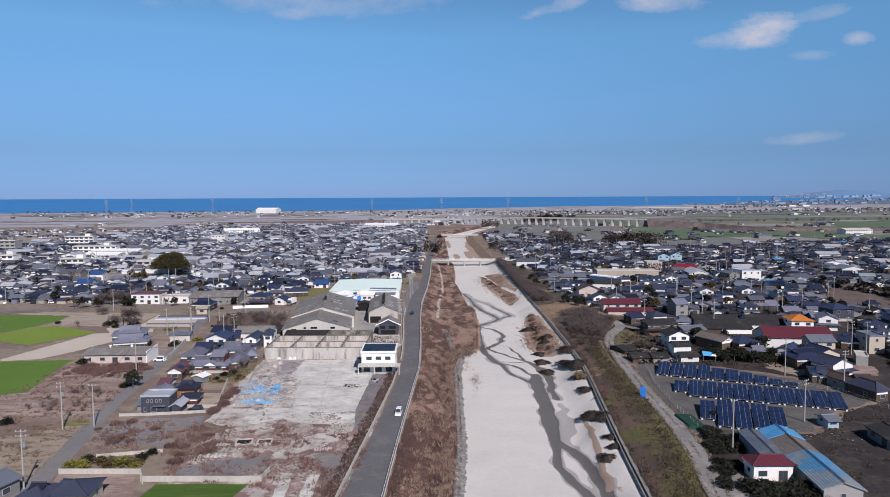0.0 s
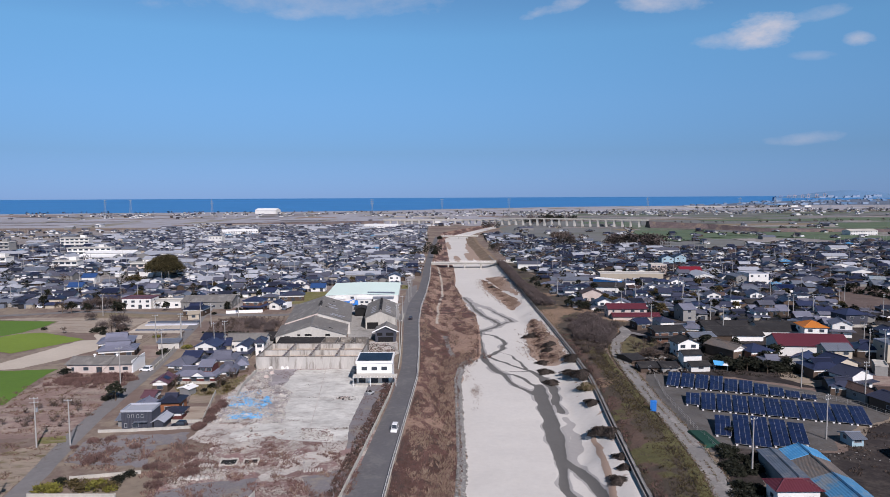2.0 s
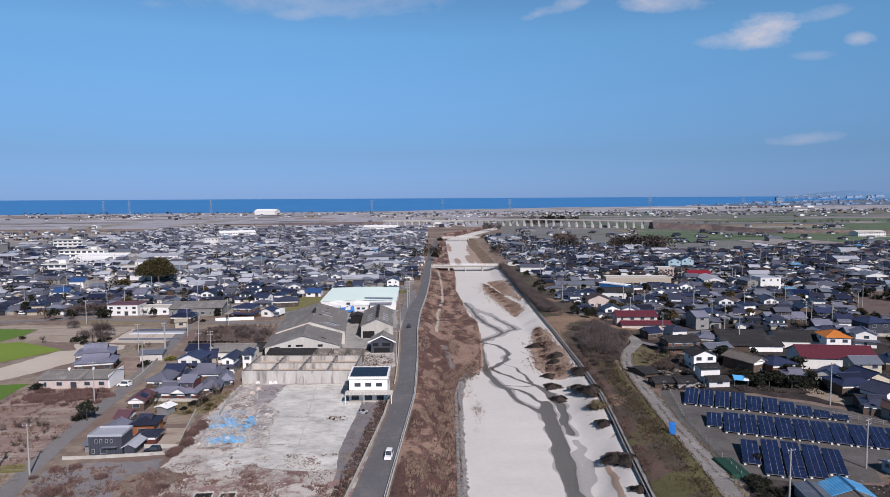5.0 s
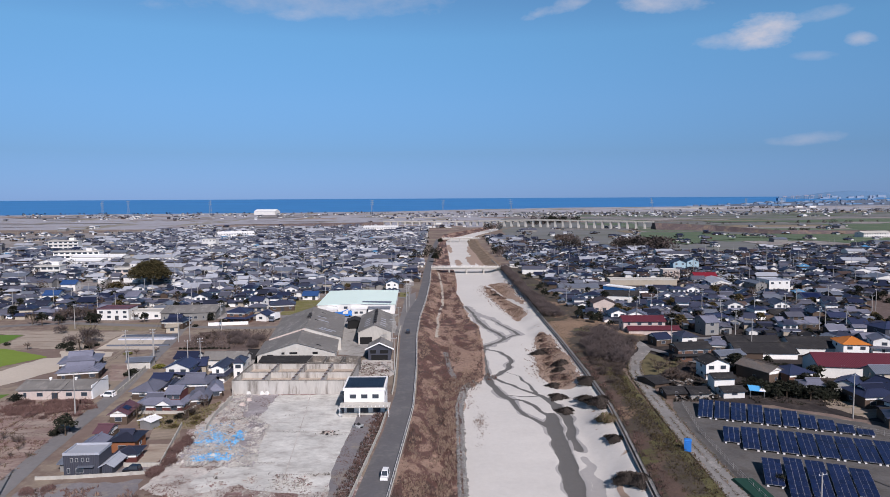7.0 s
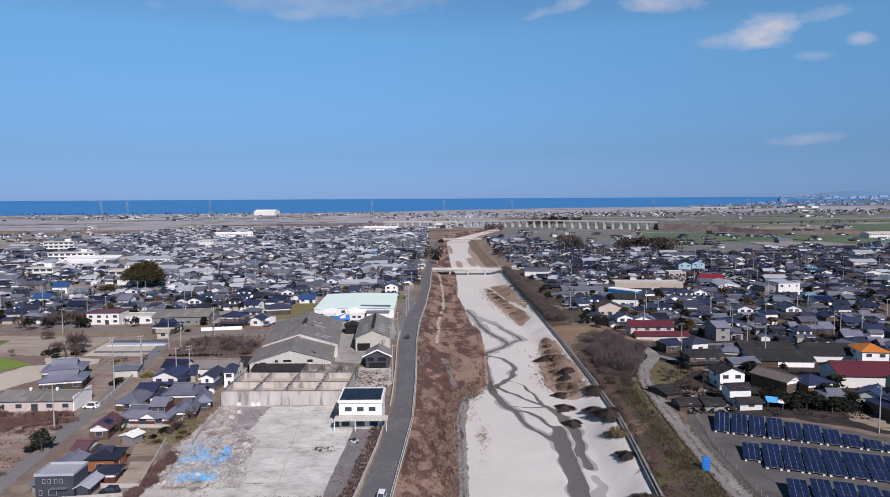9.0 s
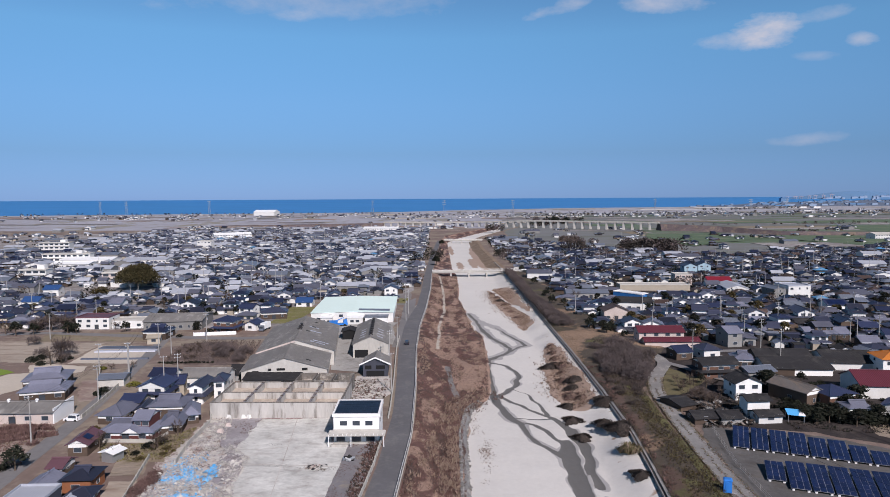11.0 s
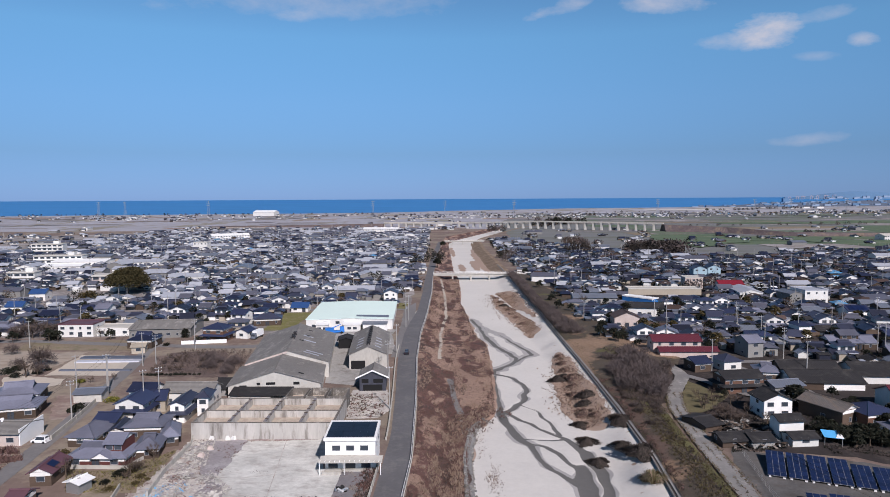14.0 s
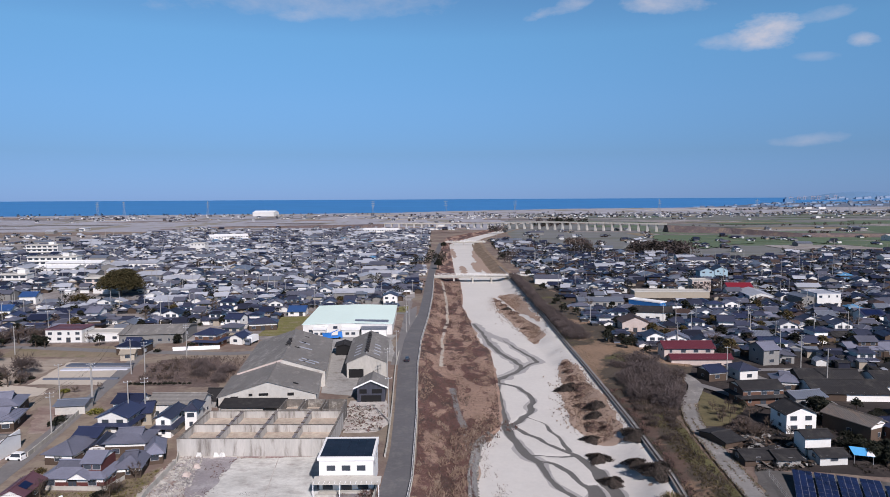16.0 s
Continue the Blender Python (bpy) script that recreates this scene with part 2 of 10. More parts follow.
DARK_SLATE = material("blackened_slate_roof", (0.026, 0.025, 0.027), 0.9, vary=0.4, big=0.12, fine=1.0, second=(0.05, 0.047, 0.045), mask=(0.5, 0.64), wave=(0, 0.5, 0.02))
YARDGREY = material("stained_yard_concrete", (0.33, 0.32, 0.305), 0.92, vary=0.35, big=0.1, fine=0.9, second=(0.22, 0.20, 0.185), mask=(0.52, 0.62))
PALEFIELD = material("pale_winter_field", (0.36, 0.305, 0.25), 0.95, vary=0.3, big=0.06, fine=0.8, second=(0.25, 0.19, 0.15), mask=(0.5, 0.6), stretch=(0.5, 1.8, 1))
MINT_ROOF = material("pale_mint_metal_roof", (0.70, 0.84, 0.78), 0.8, vary=0.05, big=0.05, fine=0.6, spec=0.1)
GREY_METAL = material("grey_metal_roof", (0.19, 0.21, 0.255), 0.45, metal=0.3, vary=0.12, big=0.2, fine=1.2, wave=(0, 0.5, 0.04))
PALE_METAL = material("pale_grey_metal_roof", (0.37, 0.385, 0.43), 0.55, vary=0.12, big=0.2, fine=1.2, wave=(0, 0.5, 0.02))
SOLARYARD = material("weedy_gravel_yard", (0.115, 0.109, 0.106), 0.95, vary=0.4, big=0.15, fine=1.4, second=(0.10, 0.09, 0.082), mask=(0.5, 0.6))
WALLSTONE = material("dark_river_wall", (0.25, 0.24, 0.23), 0.92, vary=0.35, big=0.3, fine=1.6, second=(0.34, 0.33, 0.31), mask=(0.54, 0.66))
WHITE = material("white_paint", (0.80, 0.80, 0.79), 0.6, vary=0.06, big=0.3, fine=1.5)
STEEL = material("galvanised_steel", (0.45, 0.46, 0.47), 0.45, metal=0.7, vary=0.12, fine=2)
FRAME = material("dull_aluminium", (0.36, 0.36, 0.37), 0.5, vary=0.1)
# Black for solid panels, in place of the shade inside openings.
DARK = material("black_opening", (0.012, 0.012, 0.013), 0.9, vary=0.1)
GLASS = material("window_glass", (0.045, 0.055, 0.07), 0.12, vary=0.1, spec=0.6)
PVCELL = material("solar_cells", (0.010, 0.018, 0.060), 0.3, vary=0.12, big=0.2, fine=2.5, each=0.25, spec=0.6)
PVDARK = material("roof_solar_cells", (0.012, 0.014, 0.022), 0.35, vary=0.12, big=0.2, fine=2.5, each=0.3, spec=0.3)
POLE = material("pole_concrete", (0.33, 0.32, 0.305), 0.85, vary=0.1, fine=2)
BARK = material("bark", (0.10, 0.075, 0.055), 0.95, vary=0.3, fine=3)
TWIG = material("bare_twigs", (0.115, 0.085, 0.07), 0.95, vary=0.35, big=0.2, fine=3, each=0.25)
REDTWIG = material("reddish_stems", (0.15, 0.092, 0.082), 0.95, vary=0.35, big=0.2, fine=3, each=0.2)
LEAF = material("evergreen_leaves", (0.015, 0.017, 0.010), 0.8, vary=0.4, big=0.3, fine=2, each=0.35)
MAROONTWIG = material("maroon_twigs", (0.10, 0.056, 0.053), 0.95, vary=0.35, big=0.25, fine=2.5, each=0.2)
CAMPHOR = material("camphor_leaves", (0.046, 0.040, 0.016), 0.8, vary=0.5, big=0.35, fine=1.6, second=(0.085, 0.058, 0.021), mask=(0.5, 0.62))
GREYTWIG = material("grey_brown_twigs", (0.098, 0.078, 0.075), 0.95, vary=0.35, big=0.25, fine=2.5, each=0.2)
BLUE_WALL = material("blue_metal_siding", (0.03, 0.15, 0.40), 0.5, vary=0.12, big=0.3, fine=2, wave=(0, 0.35, 0.02))
# Scrub brown shifted towards blue, with the haze at that range.
SCRUBBANK = material("scrubby_embankment", (0.118, 0.092, 0.094), 0.95, vary=0.4, big=0.04, fine=0.4, second=(0.19, 0.145, 0.11), mask=(0.5, 0.62))
FARGREEN = material("winter_barley", (0.095, 0.135, 0.08), 0.95, vary=0.25, big=0.02, fine=0.2, second=(0.19, 0.19, 0.12), mask=(0.53, 0.64), stretch=(0.4, 1.6, 1))
OLIVE = material("olive_leaves", (0.072, 0.054, 0.021), 0.8, vary=0.4, big=0.3, fine=2, each=0.2)
YLEAF = material("yellow_green_leaves", (0.16, 0.15, 0.03), 0.8, vary=0.4, big=0.3, fine=2, each=0.2)
PALESTRAW = material("pale_reed", (0.30, 0.23, 0.175), 0.95, vary=0.3, big=0.2, fine=2)
STRAW = material("straw_grass", (0.28, 0.20, 0.152), 0.95, vary=0.35, big=0.10, fine=1.2)
RUSTGRASS = material("rust_brown_grass", (0.116, 0.066, 0.056), 0.95, vary=0.45, big=0.07, fine=1.0, second=(0.20, 0.135, 0.105), mask=(0.52, 0.62))
# Darker copy of TWIG, with the shade inside thickets in its colour.
DARKTWIG = material("shaded_twigs", (0.08, 0.062, 0.055), 0.95, vary=0.4, big=0.2, fine=3, each=0.3)
DULLGRASS = material("dull_olive_grass", (0.13, 0.112, 0.06), 0.95, vary=0.4, big=0.3, fine=2)
# Field colour greyed and blued to hold the haze over the plain.
EASTPLAIN = material("east_plain_fields", (0.17, 0.172, 0.172), 0.95, vary=0.25, big=0.008, fine=0.08, second=(0.14, 0.148, 0.12), mask=(0.48, 0.58), stretch=(0.4, 1.6, 1))
BLUE_TILE = material("blue_glazed_roof", (0.03, 0.075, 0.20), 0.5, vary=0.2, big=0.2, fine=2, wave=(0, 0.4, 0.02))
BLUE_BRIGHT = material("bright_blue_sheet_roof", (0.075, 0.29, 0.56), 0.55, vary=0.25, big=0.25, fine=1.2, second=(0.15, 0.33, 0.50), mask=(0.5, 0.62), wave=(0, 0.5, 0.025))
RUSTY_SHEET = material("rusty_grey_sheet_roof", (0.15, 0.135, 0.125), 0.75, vary=0.3, big=0.15, fine=1.2, second=(0.20, 0.155, 0.125), mask=(0.5, 0.6), stretch=(3, 0.5, 1), wave=(1, 0.4, 0.03))
DARKBRUSH = material("dark_brush", (0.042, 0.035, 0.03), 0.95, vary=0.4, big=0.3, fine=2)
FADED_SHEET = material("faded_blue_grey_sheet", (0.10, 0.125, 0.165), 0.6, vary=0.3, big=0.12, fine=1.2, second=(0.16, 0.17, 0.185), mask=(0.5, 0.62), wave=(0, 0.5, 0.02))
BLUE_SHEET = material("blue_tarpaulin", (0.10, 0.40, 0.74), 0.5, vary=0.15, big=0.6, fine=2)
BLUE_PALE = material("faded_blue_tarpaulin", (0.25, 0.50, 0.72), 0.6, vary=0.2, big=0.6, fine=2)
CHIPS = material("broken_concrete", (0.50, 0.475, 0.44), 0.9, vary=0.35, big=0.3, fine=2)
RUBBER = material("tyre_rubber", (0.02, 0.02, 0.02), 0.9)
CARW = material("white_car_paint", (0.80, 0.80, 0.80), 0.25, vary=0.02, spec=0.6)
CARB = material("black_car_paint", (0.02, 0.02, 0.025), 0.25, vary=0.02, spec=0.6)
BLUE_PAINT = material("blue_paint", (0.03, 0.18, 0.55), 0.5, vary=0.1)
GREEN_NET = material("green_netting", (0.012, 0.05, 0.036), 0.9, vary=0.2)
FILM = material("pale_crop_film", (0.46, 0.47, 0.52), 0.5, vary=0.15)
DARKFILM = material("dark_crop_film", (0.10, 0.11, 0.14), 0.5, vary=0.15)
# Haze of distance is mixed into the next three base colours.
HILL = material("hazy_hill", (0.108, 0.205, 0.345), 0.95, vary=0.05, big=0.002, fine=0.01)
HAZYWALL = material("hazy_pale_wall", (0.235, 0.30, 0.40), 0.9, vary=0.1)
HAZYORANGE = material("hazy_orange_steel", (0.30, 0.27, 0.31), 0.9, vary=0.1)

# ---- mesh building


class Shape:
    """Collects points and faces for one mesh."""

    def __init__(self):
        self.v, self.f, self.m = [], [], []

    def poly(self, pts, m=0):
        i = len(self.v)
        self.v += [tuple(p) for p in pts]
        self.f.append(tuple(range(i, i + len(pts))))
        self.m.append(m)
        return self

    def solid(self, lower, upper, m=0):
        """A closed body between two rings of the same count, both counter-clockwise from above."""
        i, n = len(self.v), len(lower)
        self.v += [tuple(p) for p in lower] + [tuple(p) for p in upper]
        self.f += [tuple(range(i + n - 1, i - 1, -1)), tuple(range(i + n, i + 2 * n))]
        self.f += [(i + k, i + (k + 1) % n, i + n + (k + 1) % n, i + n + k) for k in range(n)]
        self.m += [m] * (n + 2)
        return self

    def box(self, x0, y0, z0, x1, y1, z1, m=0, slim=0.0):
        ring = ((x0, y0), (x1, y0), (x1, y1), (x0, y1))
        top = ((x0 + slim, y0 + slim), (x1 - slim, y0 + slim), (x1 - slim, y1 - slim), (x0 + slim, y1 - slim))
        return self.solid([(x, y, z0) for x, y in ring], [(x, y, z1) for x, y in top], m)

    def rod(self, p, q, r0, r1=None, n=6, m=0):
        p, q = Vector(p), Vector(q)
        r1 = r0 if r1 is None else r1
        d = (q - p).normalized()
        s = d.cross(Vector((0, 0, 1)) if abs(d.z) < 0.9 else Vector((1, 0, 0))).normalized()
        u = s.cross(d)
        ring = lambda c, r: [c + (s * math.cos(-k * 2 * math.pi / n) + u * math.sin(-k * 2 * math.pi / n)) * r for k in range(n)]
        return self.solid(ring(p, r0), ring(q, r1), m)

    def slab(self, pts, thick, m=0):
        """A plate: pts counter-clockwise from above are its upper side."""
        return self.solid([(x, y, z - thick) for x, y, z in pts], pts, m)

    def sweep(self, path, ring, m=0):
        """One connected body: the ring of (across, up) carried along points of (x, y, z)."""
        i, n = len(self.v), len(ring)
        for x, y, z in path:
            self.v += [(x + a, y, z + b) for a, b in ring]
        for k in range(len(path) - 1):
            for j in range(n):
                p, q = i + k * n + j, i + k * n + (j + 1) % n
                self.f.append((p, q, q + n, p + n))
                self.m.append(m)
        e = i + (len(path) - 1) * n
        self.f += [tuple(range(i + n - 1, i - 1, -1)), tuple(range(e, e + n))]
        self.m += [m, m]
        return self

    def mesh(self, name, *mats):
        me = bpy.data.meshes.new(name)
        me.from_pydata(self.v, [], self.f)
        for k in mats:
            me.materials.append(k)
        if len(mats) > 1:
            me.polygons.foreach_set("material_index", self.m)
        return me


def part(name, shape, mat, parent, label="", at=None):
    """One mesh object under a thing or under a part."""
    me = shape if isinstance(shape, bpy.types.Mesh) else shape.mesh(name, *(mat if isinstance(mat, tuple) else (mat,)))
    ob = new(name, me)
    ob.parent = parent
    if at is not None:
        ob.matrix_basis = at
    if label:
        ob["label"] = label
    return ob


def thing(name, label, category, m=None, group=""):
    ob = new(name)
    ob.empty_display_size = 0.5
    if m is not None:
        ob.matrix_basis = m
    return tagged(ob, label, category, group)


def structure(name, shape, *mats, label=""):
    me = shape if isinstance(shape, bpy.types.Mesh) else shape.mesh(name, *mats)
    return tagged(new(name, me), label, kind="structure")


def curve_x(rows):
    ys, xs = [r[0] for r in rows], [r[1] for r in rows]
    return lambda y: float(np.interp(y, ys, xs))


def ragged(pts, step=1.5, rough=0.6, seed=0):
    """The outline resampled and roughened, so that the edge of a patch is not a ruler line."""
    out = []
    for i, (a, b) in enumerate(zip(pts, pts[1:] + pts[:1])):
        a, b = Vector(a[:2]), Vector(b[:2])
        n = max(1, int((b - a).length / step))
        for k in range(n):
            p = a.lerp(b, k / n)
            o = noise.noise_vector(Vector((p.x * 0.35, p.y * 0.35, seed + 7.3))) * rough + noise.noise_vector(Vector((p.x * 1.3, p.y * 1.3, seed))) * rough * 0.5
            out.append((p.x + o.x, p.y + o.y))
    return out


def patch(name, pts, z, mat, rough=0.6, step=1.5, label="", thick=0.0):
    """A piece of ground with an uneven edge, laid on the ground sheet."""
    bm = bmesh.new()
    ring = [bm.verts.new((x, y, z)) for x, y in ragged(pts, step, rough, len(pts))]
    face = bm.faces.new(ring)
    face.normal_update()
    if face.normal.z < 0:
        face.normal_flip()
    bmesh.ops.triangulate(bm, faces=[face])
    me = bpy.data.meshes.new(name)
    bm.to_mesh(me)
    bm.free()
    me.materials.append(mat)
    return structure(name, me, label=label)


def ribbon(name, line, width, z, mat, lift=0.0, label=""):
    """A road along a line of points, width across, with a slightly cambered solid body."""
    s = Shape()
    L = [Vector((*p[:2], 0)) for p in line]
    for _ in range(3):  # round the bends
        L = [L[0]] + [q for a, b in zip(L, L[1:]) for q in (a.lerp(b, 0.25), a.lerp(b, 0.75))] + [L[-1]]
    n = len(L)
    for i in range(n - 1):
        t0 = (L[min(i + 1, n - 1)] - L[max(i - 1, 0)]).normalized()
        t1 = (L[min(i + 2, n - 1)] - L[max(i, 0)]).normalized()
        for_side = []
        for p, t in ((L[i], t0), (L[i + 1], t1)):
            o = Vector((-t.y, t.x, 0)) * width / 2
            e0, e1 = (1 + 0.12 * noise.noise(Vector((p.x / 3, p.y / 3, k))) for k in (0, 7))
            for_side.append((p + o * e0, p - o * e1))
        (a, b), (c, d) = for_side
        s.poly([(b.x, b.y, z), (d.x, d.y, z), (c.x, c.y, z), (a.x, a.y, z)])
    return structure(name, s, mat, label=label)

# ---- the lie of the land: town at 0, river bed 3 m lower between a sloping bank and a wall
road_l = curve_x([(60, -19.5), (119, -16.7), (152, -13.8), (192, -10.6), (225, -9.3), (255, -10), (300, -11.6), (341, -11.4), (364, -10.2), (400, -7.2), (463, -5.8), (530, -5.2), (612, -3.2), (737, -0.1), (887, 5.9), (1000, 12), (1300, 120)])
road_r = curve_x([(60, -12.2), (119, -8.9), (146, -7.6), (175, -5.9), (210, -3.8), (251, -3.9), (300, -4.9), (341, -4.5), (390, -2.2), (460, -0.3), (550, 0.3), (612, 2.2), (737, 5), (887, 10.5), (1000, 17), (1300, 126)])
sand_l = curve_x([(60, 3.8), (125, 5.9), (151, 7.7), (187, 8.6), (218, 9.4), (236, 11.8), (246, 17), (252, 18.5), (282, 20.4), (307, 21.5), (336, 22), (350, 19), (391, 17.7), (440, 15.8), (480, 17.5), (550, 18.5), (600, 16.4), (900, 18.5), (960, 30), (1080, 66), (1250, 118), (1400, 190)])
wall_x = curve_x([(60, 34), (117, 38.6), (137, 40.4), (162, 43), (192, 46.3), (210, 48), (243, 49.4), (290, 50.4), (347, 50.9), (417, 52), (505, 53), (560, 53), (607, 52), (773, 50.5), (900, 54), (960, 62), (1080, 98), (1250, 152), (1400, 226)])
BED, TOP = -3.0, 0.0


def ground_sheet():
    ys = [-300, 0, 60] + list(range(80, 640, 20)) + list(range(640, 1400, 40)) + [1400, 1401, 1700, 2150]
    xs_out = [-4800, -2400, -1200, -600, -300, -150, -60]
    v, f, cols = [], [], len(xs_out) * 2 + 4
    for y in ys:
        deep = -4.2 if y <= 1400 else -0.1
        a, b = road_r(y) + 0.4, wall_x(y) + 0.4
        row = [(x, 0.0) for x in xs_out] + [(a, 0.0), (a + 0.6, deep), (b - 0.6, deep), (b, 0.0)] + [(max(-x, b + 30 - x * 0.02), 0.0) for x in reversed(xs_out)]
        v += [(x, y, z) for x, z in row]
    for j in range(len(ys) - 1):
        for i in range(cols - 1):
            k = j * cols + i
            f.append((k, k + 1, k + 1 + cols, k + cols))
    me = bpy.data.meshes.new("ground")
    me.from_pydata(v, [], f)
    me.materials.append(EARTH)
    me.materials.append(FARLAND)
    # Beyond this range the ground takes the colour with haze in it.
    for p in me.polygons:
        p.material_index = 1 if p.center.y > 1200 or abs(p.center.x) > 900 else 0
    return structure("ground", me)


ground_sheet()
# the coastal plain runs on to an uneven shore, the sea to the horizon
coast = [(-4800, 2150), (-1320, 2150), (-1000, 2230), (-670, 2272), (-400, 2300), (-125, 2372), (73, 2580), (300, 2700), (554, 2880), (1070, 2990), (4800, 2990), (4800, 2140), (-4800, 2140)]
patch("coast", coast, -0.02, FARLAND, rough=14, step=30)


def sea():
    s = Shape()
    rows = [(2000, -0.6), (3000, -0.6), (3600, 4), (4200, 15), (4900, 31)]
    for (y0, z0), (y1, z1) in zip(rows, rows[1:]):
        for x in range(-4400, 4400, 800):
            s.poly([(x, y0, z0), (x + 800, y0, z0), (x + 800, y1, z1), (x, y1, z1)])
    return structure("water", s, SEA)


sea()


def far_shore():
    """Low shore round the bay, beyond the plain; distance haze is in its colour."""
    ys = np.array([2985, 3100, 3300, 3500, 3700, 3900, 4100, 4300, 4500])
    xs = np.arange(900, 4401, 100)
    X, Y = np.meshgrid(xs.astype(float), ys.astype(float))
    limit = np.interp(X, [900, 1070, 1275, 1850, 2240, 2760, 4400], [2960, 2990, 3160, 3780, 3900, 4195, 4260]) + wobble(X, Y, 260, 3.0) * 60
    Z = np.interp(Y, [3000, 3600, 4200, 4900], [-0.6, 4, 15, 31]) + np.clip((limit - Y) / 60, -3, 1) * 0.9
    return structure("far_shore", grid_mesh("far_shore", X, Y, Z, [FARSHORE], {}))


# ---- river: channels of wet grey silt winding over pale sand
UPPER = [
    [(19.2, 389.8, 2.5), (21.2, 368.1, 2.3), (22.9, 346.8, 2.4), (25.3, 332.3, 2.0), (28.8, 322.1, 1.5), (31, 312.6, 1.3), (28.5, 304, 1.2), (24.3, 298.3, 1.4), (21.5, 293.7, 1.4), (21.2, 290.7, 1.2)],
    [(23.2, 368.1, 1), (28.5, 355, 1), (32.7, 337.4, 1.2), (36.8, 323.7, 1.1), (37.4, 317, 1.1), (33, 311.6, 0.8), (29.2, 306.5, 0.8)]]
MIDDLE = [
    [(21.2, 290.7, 1.1), (24.3, 288.3, 1.1), (27.5, 283.1, 1.1), (29.4, 276.2, 1.3), (29.2, 267.9, 1.2), (27.1, 260.9, 1.3), (24.4, 256.5, 1.5), (22, 252.8, 1.7), (19.9, 249.7, 1.9)],
    [(21, 288.4, 0.6), (20.3, 277.9, 0.7), (19.5, 265.2, 0.8), (19.2, 256.6, 1.1), (19.6, 250.2, 1.6)],
    [(19.7, 251.3, 2.1), (19.4, 244.8, 2.1), (20.2, 238.2, 1.8), (21.9, 231.6, 1.6), (23.7, 225.9, 1.4), (25, 216.9, 1), (26.6, 210.5, 1.1), (28.7, 206, 1.1), (30.7, 203.6, 1.4)]]
BRAIDS = [
    [(21.2, 250.2, 0.9), (23.6, 243.7, 0.9), (27.5, 237.9, 1), (30.5, 233.4, 1.1), (33.3, 229.2, 1.7), (35.1, 224, 2), (35.8, 217.7, 1.8), (36, 212.2, 1.2), (36.1, 207, 1.1), (36.1, 201.7, 1.4), (35, 194.6, 1.5)],
    [(25.7, 257.5, 0.5), (29.4, 251, 0.6), (30.6, 243.4, 0.6), (32.1, 238.7, 0.7), (32.1, 233.4, 0.9)],
    [(21.8, 231.2, 0.4), (26.2, 229.4, 0.5), (30.3, 228.5, 0.6), (33.5, 228.4, 0.8)],
    [(23.7, 226.7, 0.7), (27, 225.4, 1), (29.6, 220.4, 1.1), (31.3, 215, 1.1), (33, 212.2, 1.7)]]
LOWER = [
    [(33.1, 212.9, 2.6), (32.4, 203.1, 3.4), (31.5, 191.3, 3.9), (31.1, 177.3, 4.2), (29.8, 164.8, 3.6), (28.9, 154.7, 2.9)],
    [(28.6, 153.9, 1.8), (27.8, 146.3, 1.7), (26.7, 138.2, 1.6), (27.7, 133.6, 1.8), (29.2, 128.7, 1.9), (30.4, 124.2, 2.1), (31, 117, 2.2)],
    [(29.4, 153.9, 1.8), (31.8, 147.5, 2.2), (33.1, 141.6, 2.1), (33.3, 134.5, 2), (33.6, 129.1, 2.2), (33.7, 123.6, 2.1), (33.5, 117, 2.2)],
    [(36.4, 221.3, 1.2), (37.4, 216.2, 1.0), (37.2, 204.8, 1.2), (35.6, 194, 1.3), (35.2, 186.3, 1.5)]]
CHANNELS = UPPER + MIDDLE + BRAIDS + LOWER
FAN = [[(36, 182.1, 1.5), (34.3, 168.9, 3.1), (32.8, 156.8, 3.4), (31.9, 150.3, 1.5)]]  # damp silt beside the pool
TERRACE_RIM = [[(39.2, 166.6, 0.6), (37.9, 156.6, 0.5), (36.9, 146, 0.6), (35.5, 136.7, 0.7), (34.3, 125.5, 0.8)]]
SAND_LINES = [[(45.6, 311, 3), (46.2, 303, 6), (43.7, 281, 9.5), (43.0, 265, 12), (42.2, 251, 12.5), (42.7, 243, 9), (41.0, 236, 4)], [(43.9, 478, 5), (42.0, 466, 15), (41.5, 430, 16), (43.5, 390, 13), (43.0, 357, 6), (41.3, 346, 1.5)]]
SAND_SPLIT = [[(35.5, 478, 2.6), (37.8, 462, 2.4), (41.8, 421, 2.2), (45.5, 399, 2.4), (48.9, 373, 3.0)]]  # bare sandy path across the upper bar
SAND_VEG = [  # tongues of dry grass and low brush on the sand: x, y, half width, half length
    (36, 640, 4, 40), (44, 700, 6, 120), (24, 620, 3, 30), (20, 780, 2.5, 60)]


def near_lines(X, Y, lines):
    """1 on the middle of the lines, a half at their edge."""
    best = np.zeros(X.shape)
    for line in lines:
        for (x0, y0, w0), (x1, y1, w1) in zip(line, line[1:]):
            dx, dy = x1 - x0, y1 - y0
            t = np.clip(((X - x0) * dx + (Y - y0) * dy) / (dx * dx + dy * dy + 1e-9), 0, 1)
            d, w = np.hypot(X - x0 - t * dx, Y - y0 - t * dy), (w0 + (w1 - w0) * t) / 2
            best = np.maximum(best, 0.5 + (w - d) / 1.7)
    return np.clip(best, 0, 1)


def wobble(X, Y, size, seed):
    out = np.empty(X.shape)
    for idx in np.ndindex(X.shape):
        out[idx] = noise.noise(Vector((X[idx] / size, Y[idx] / size, seed)))
    return out


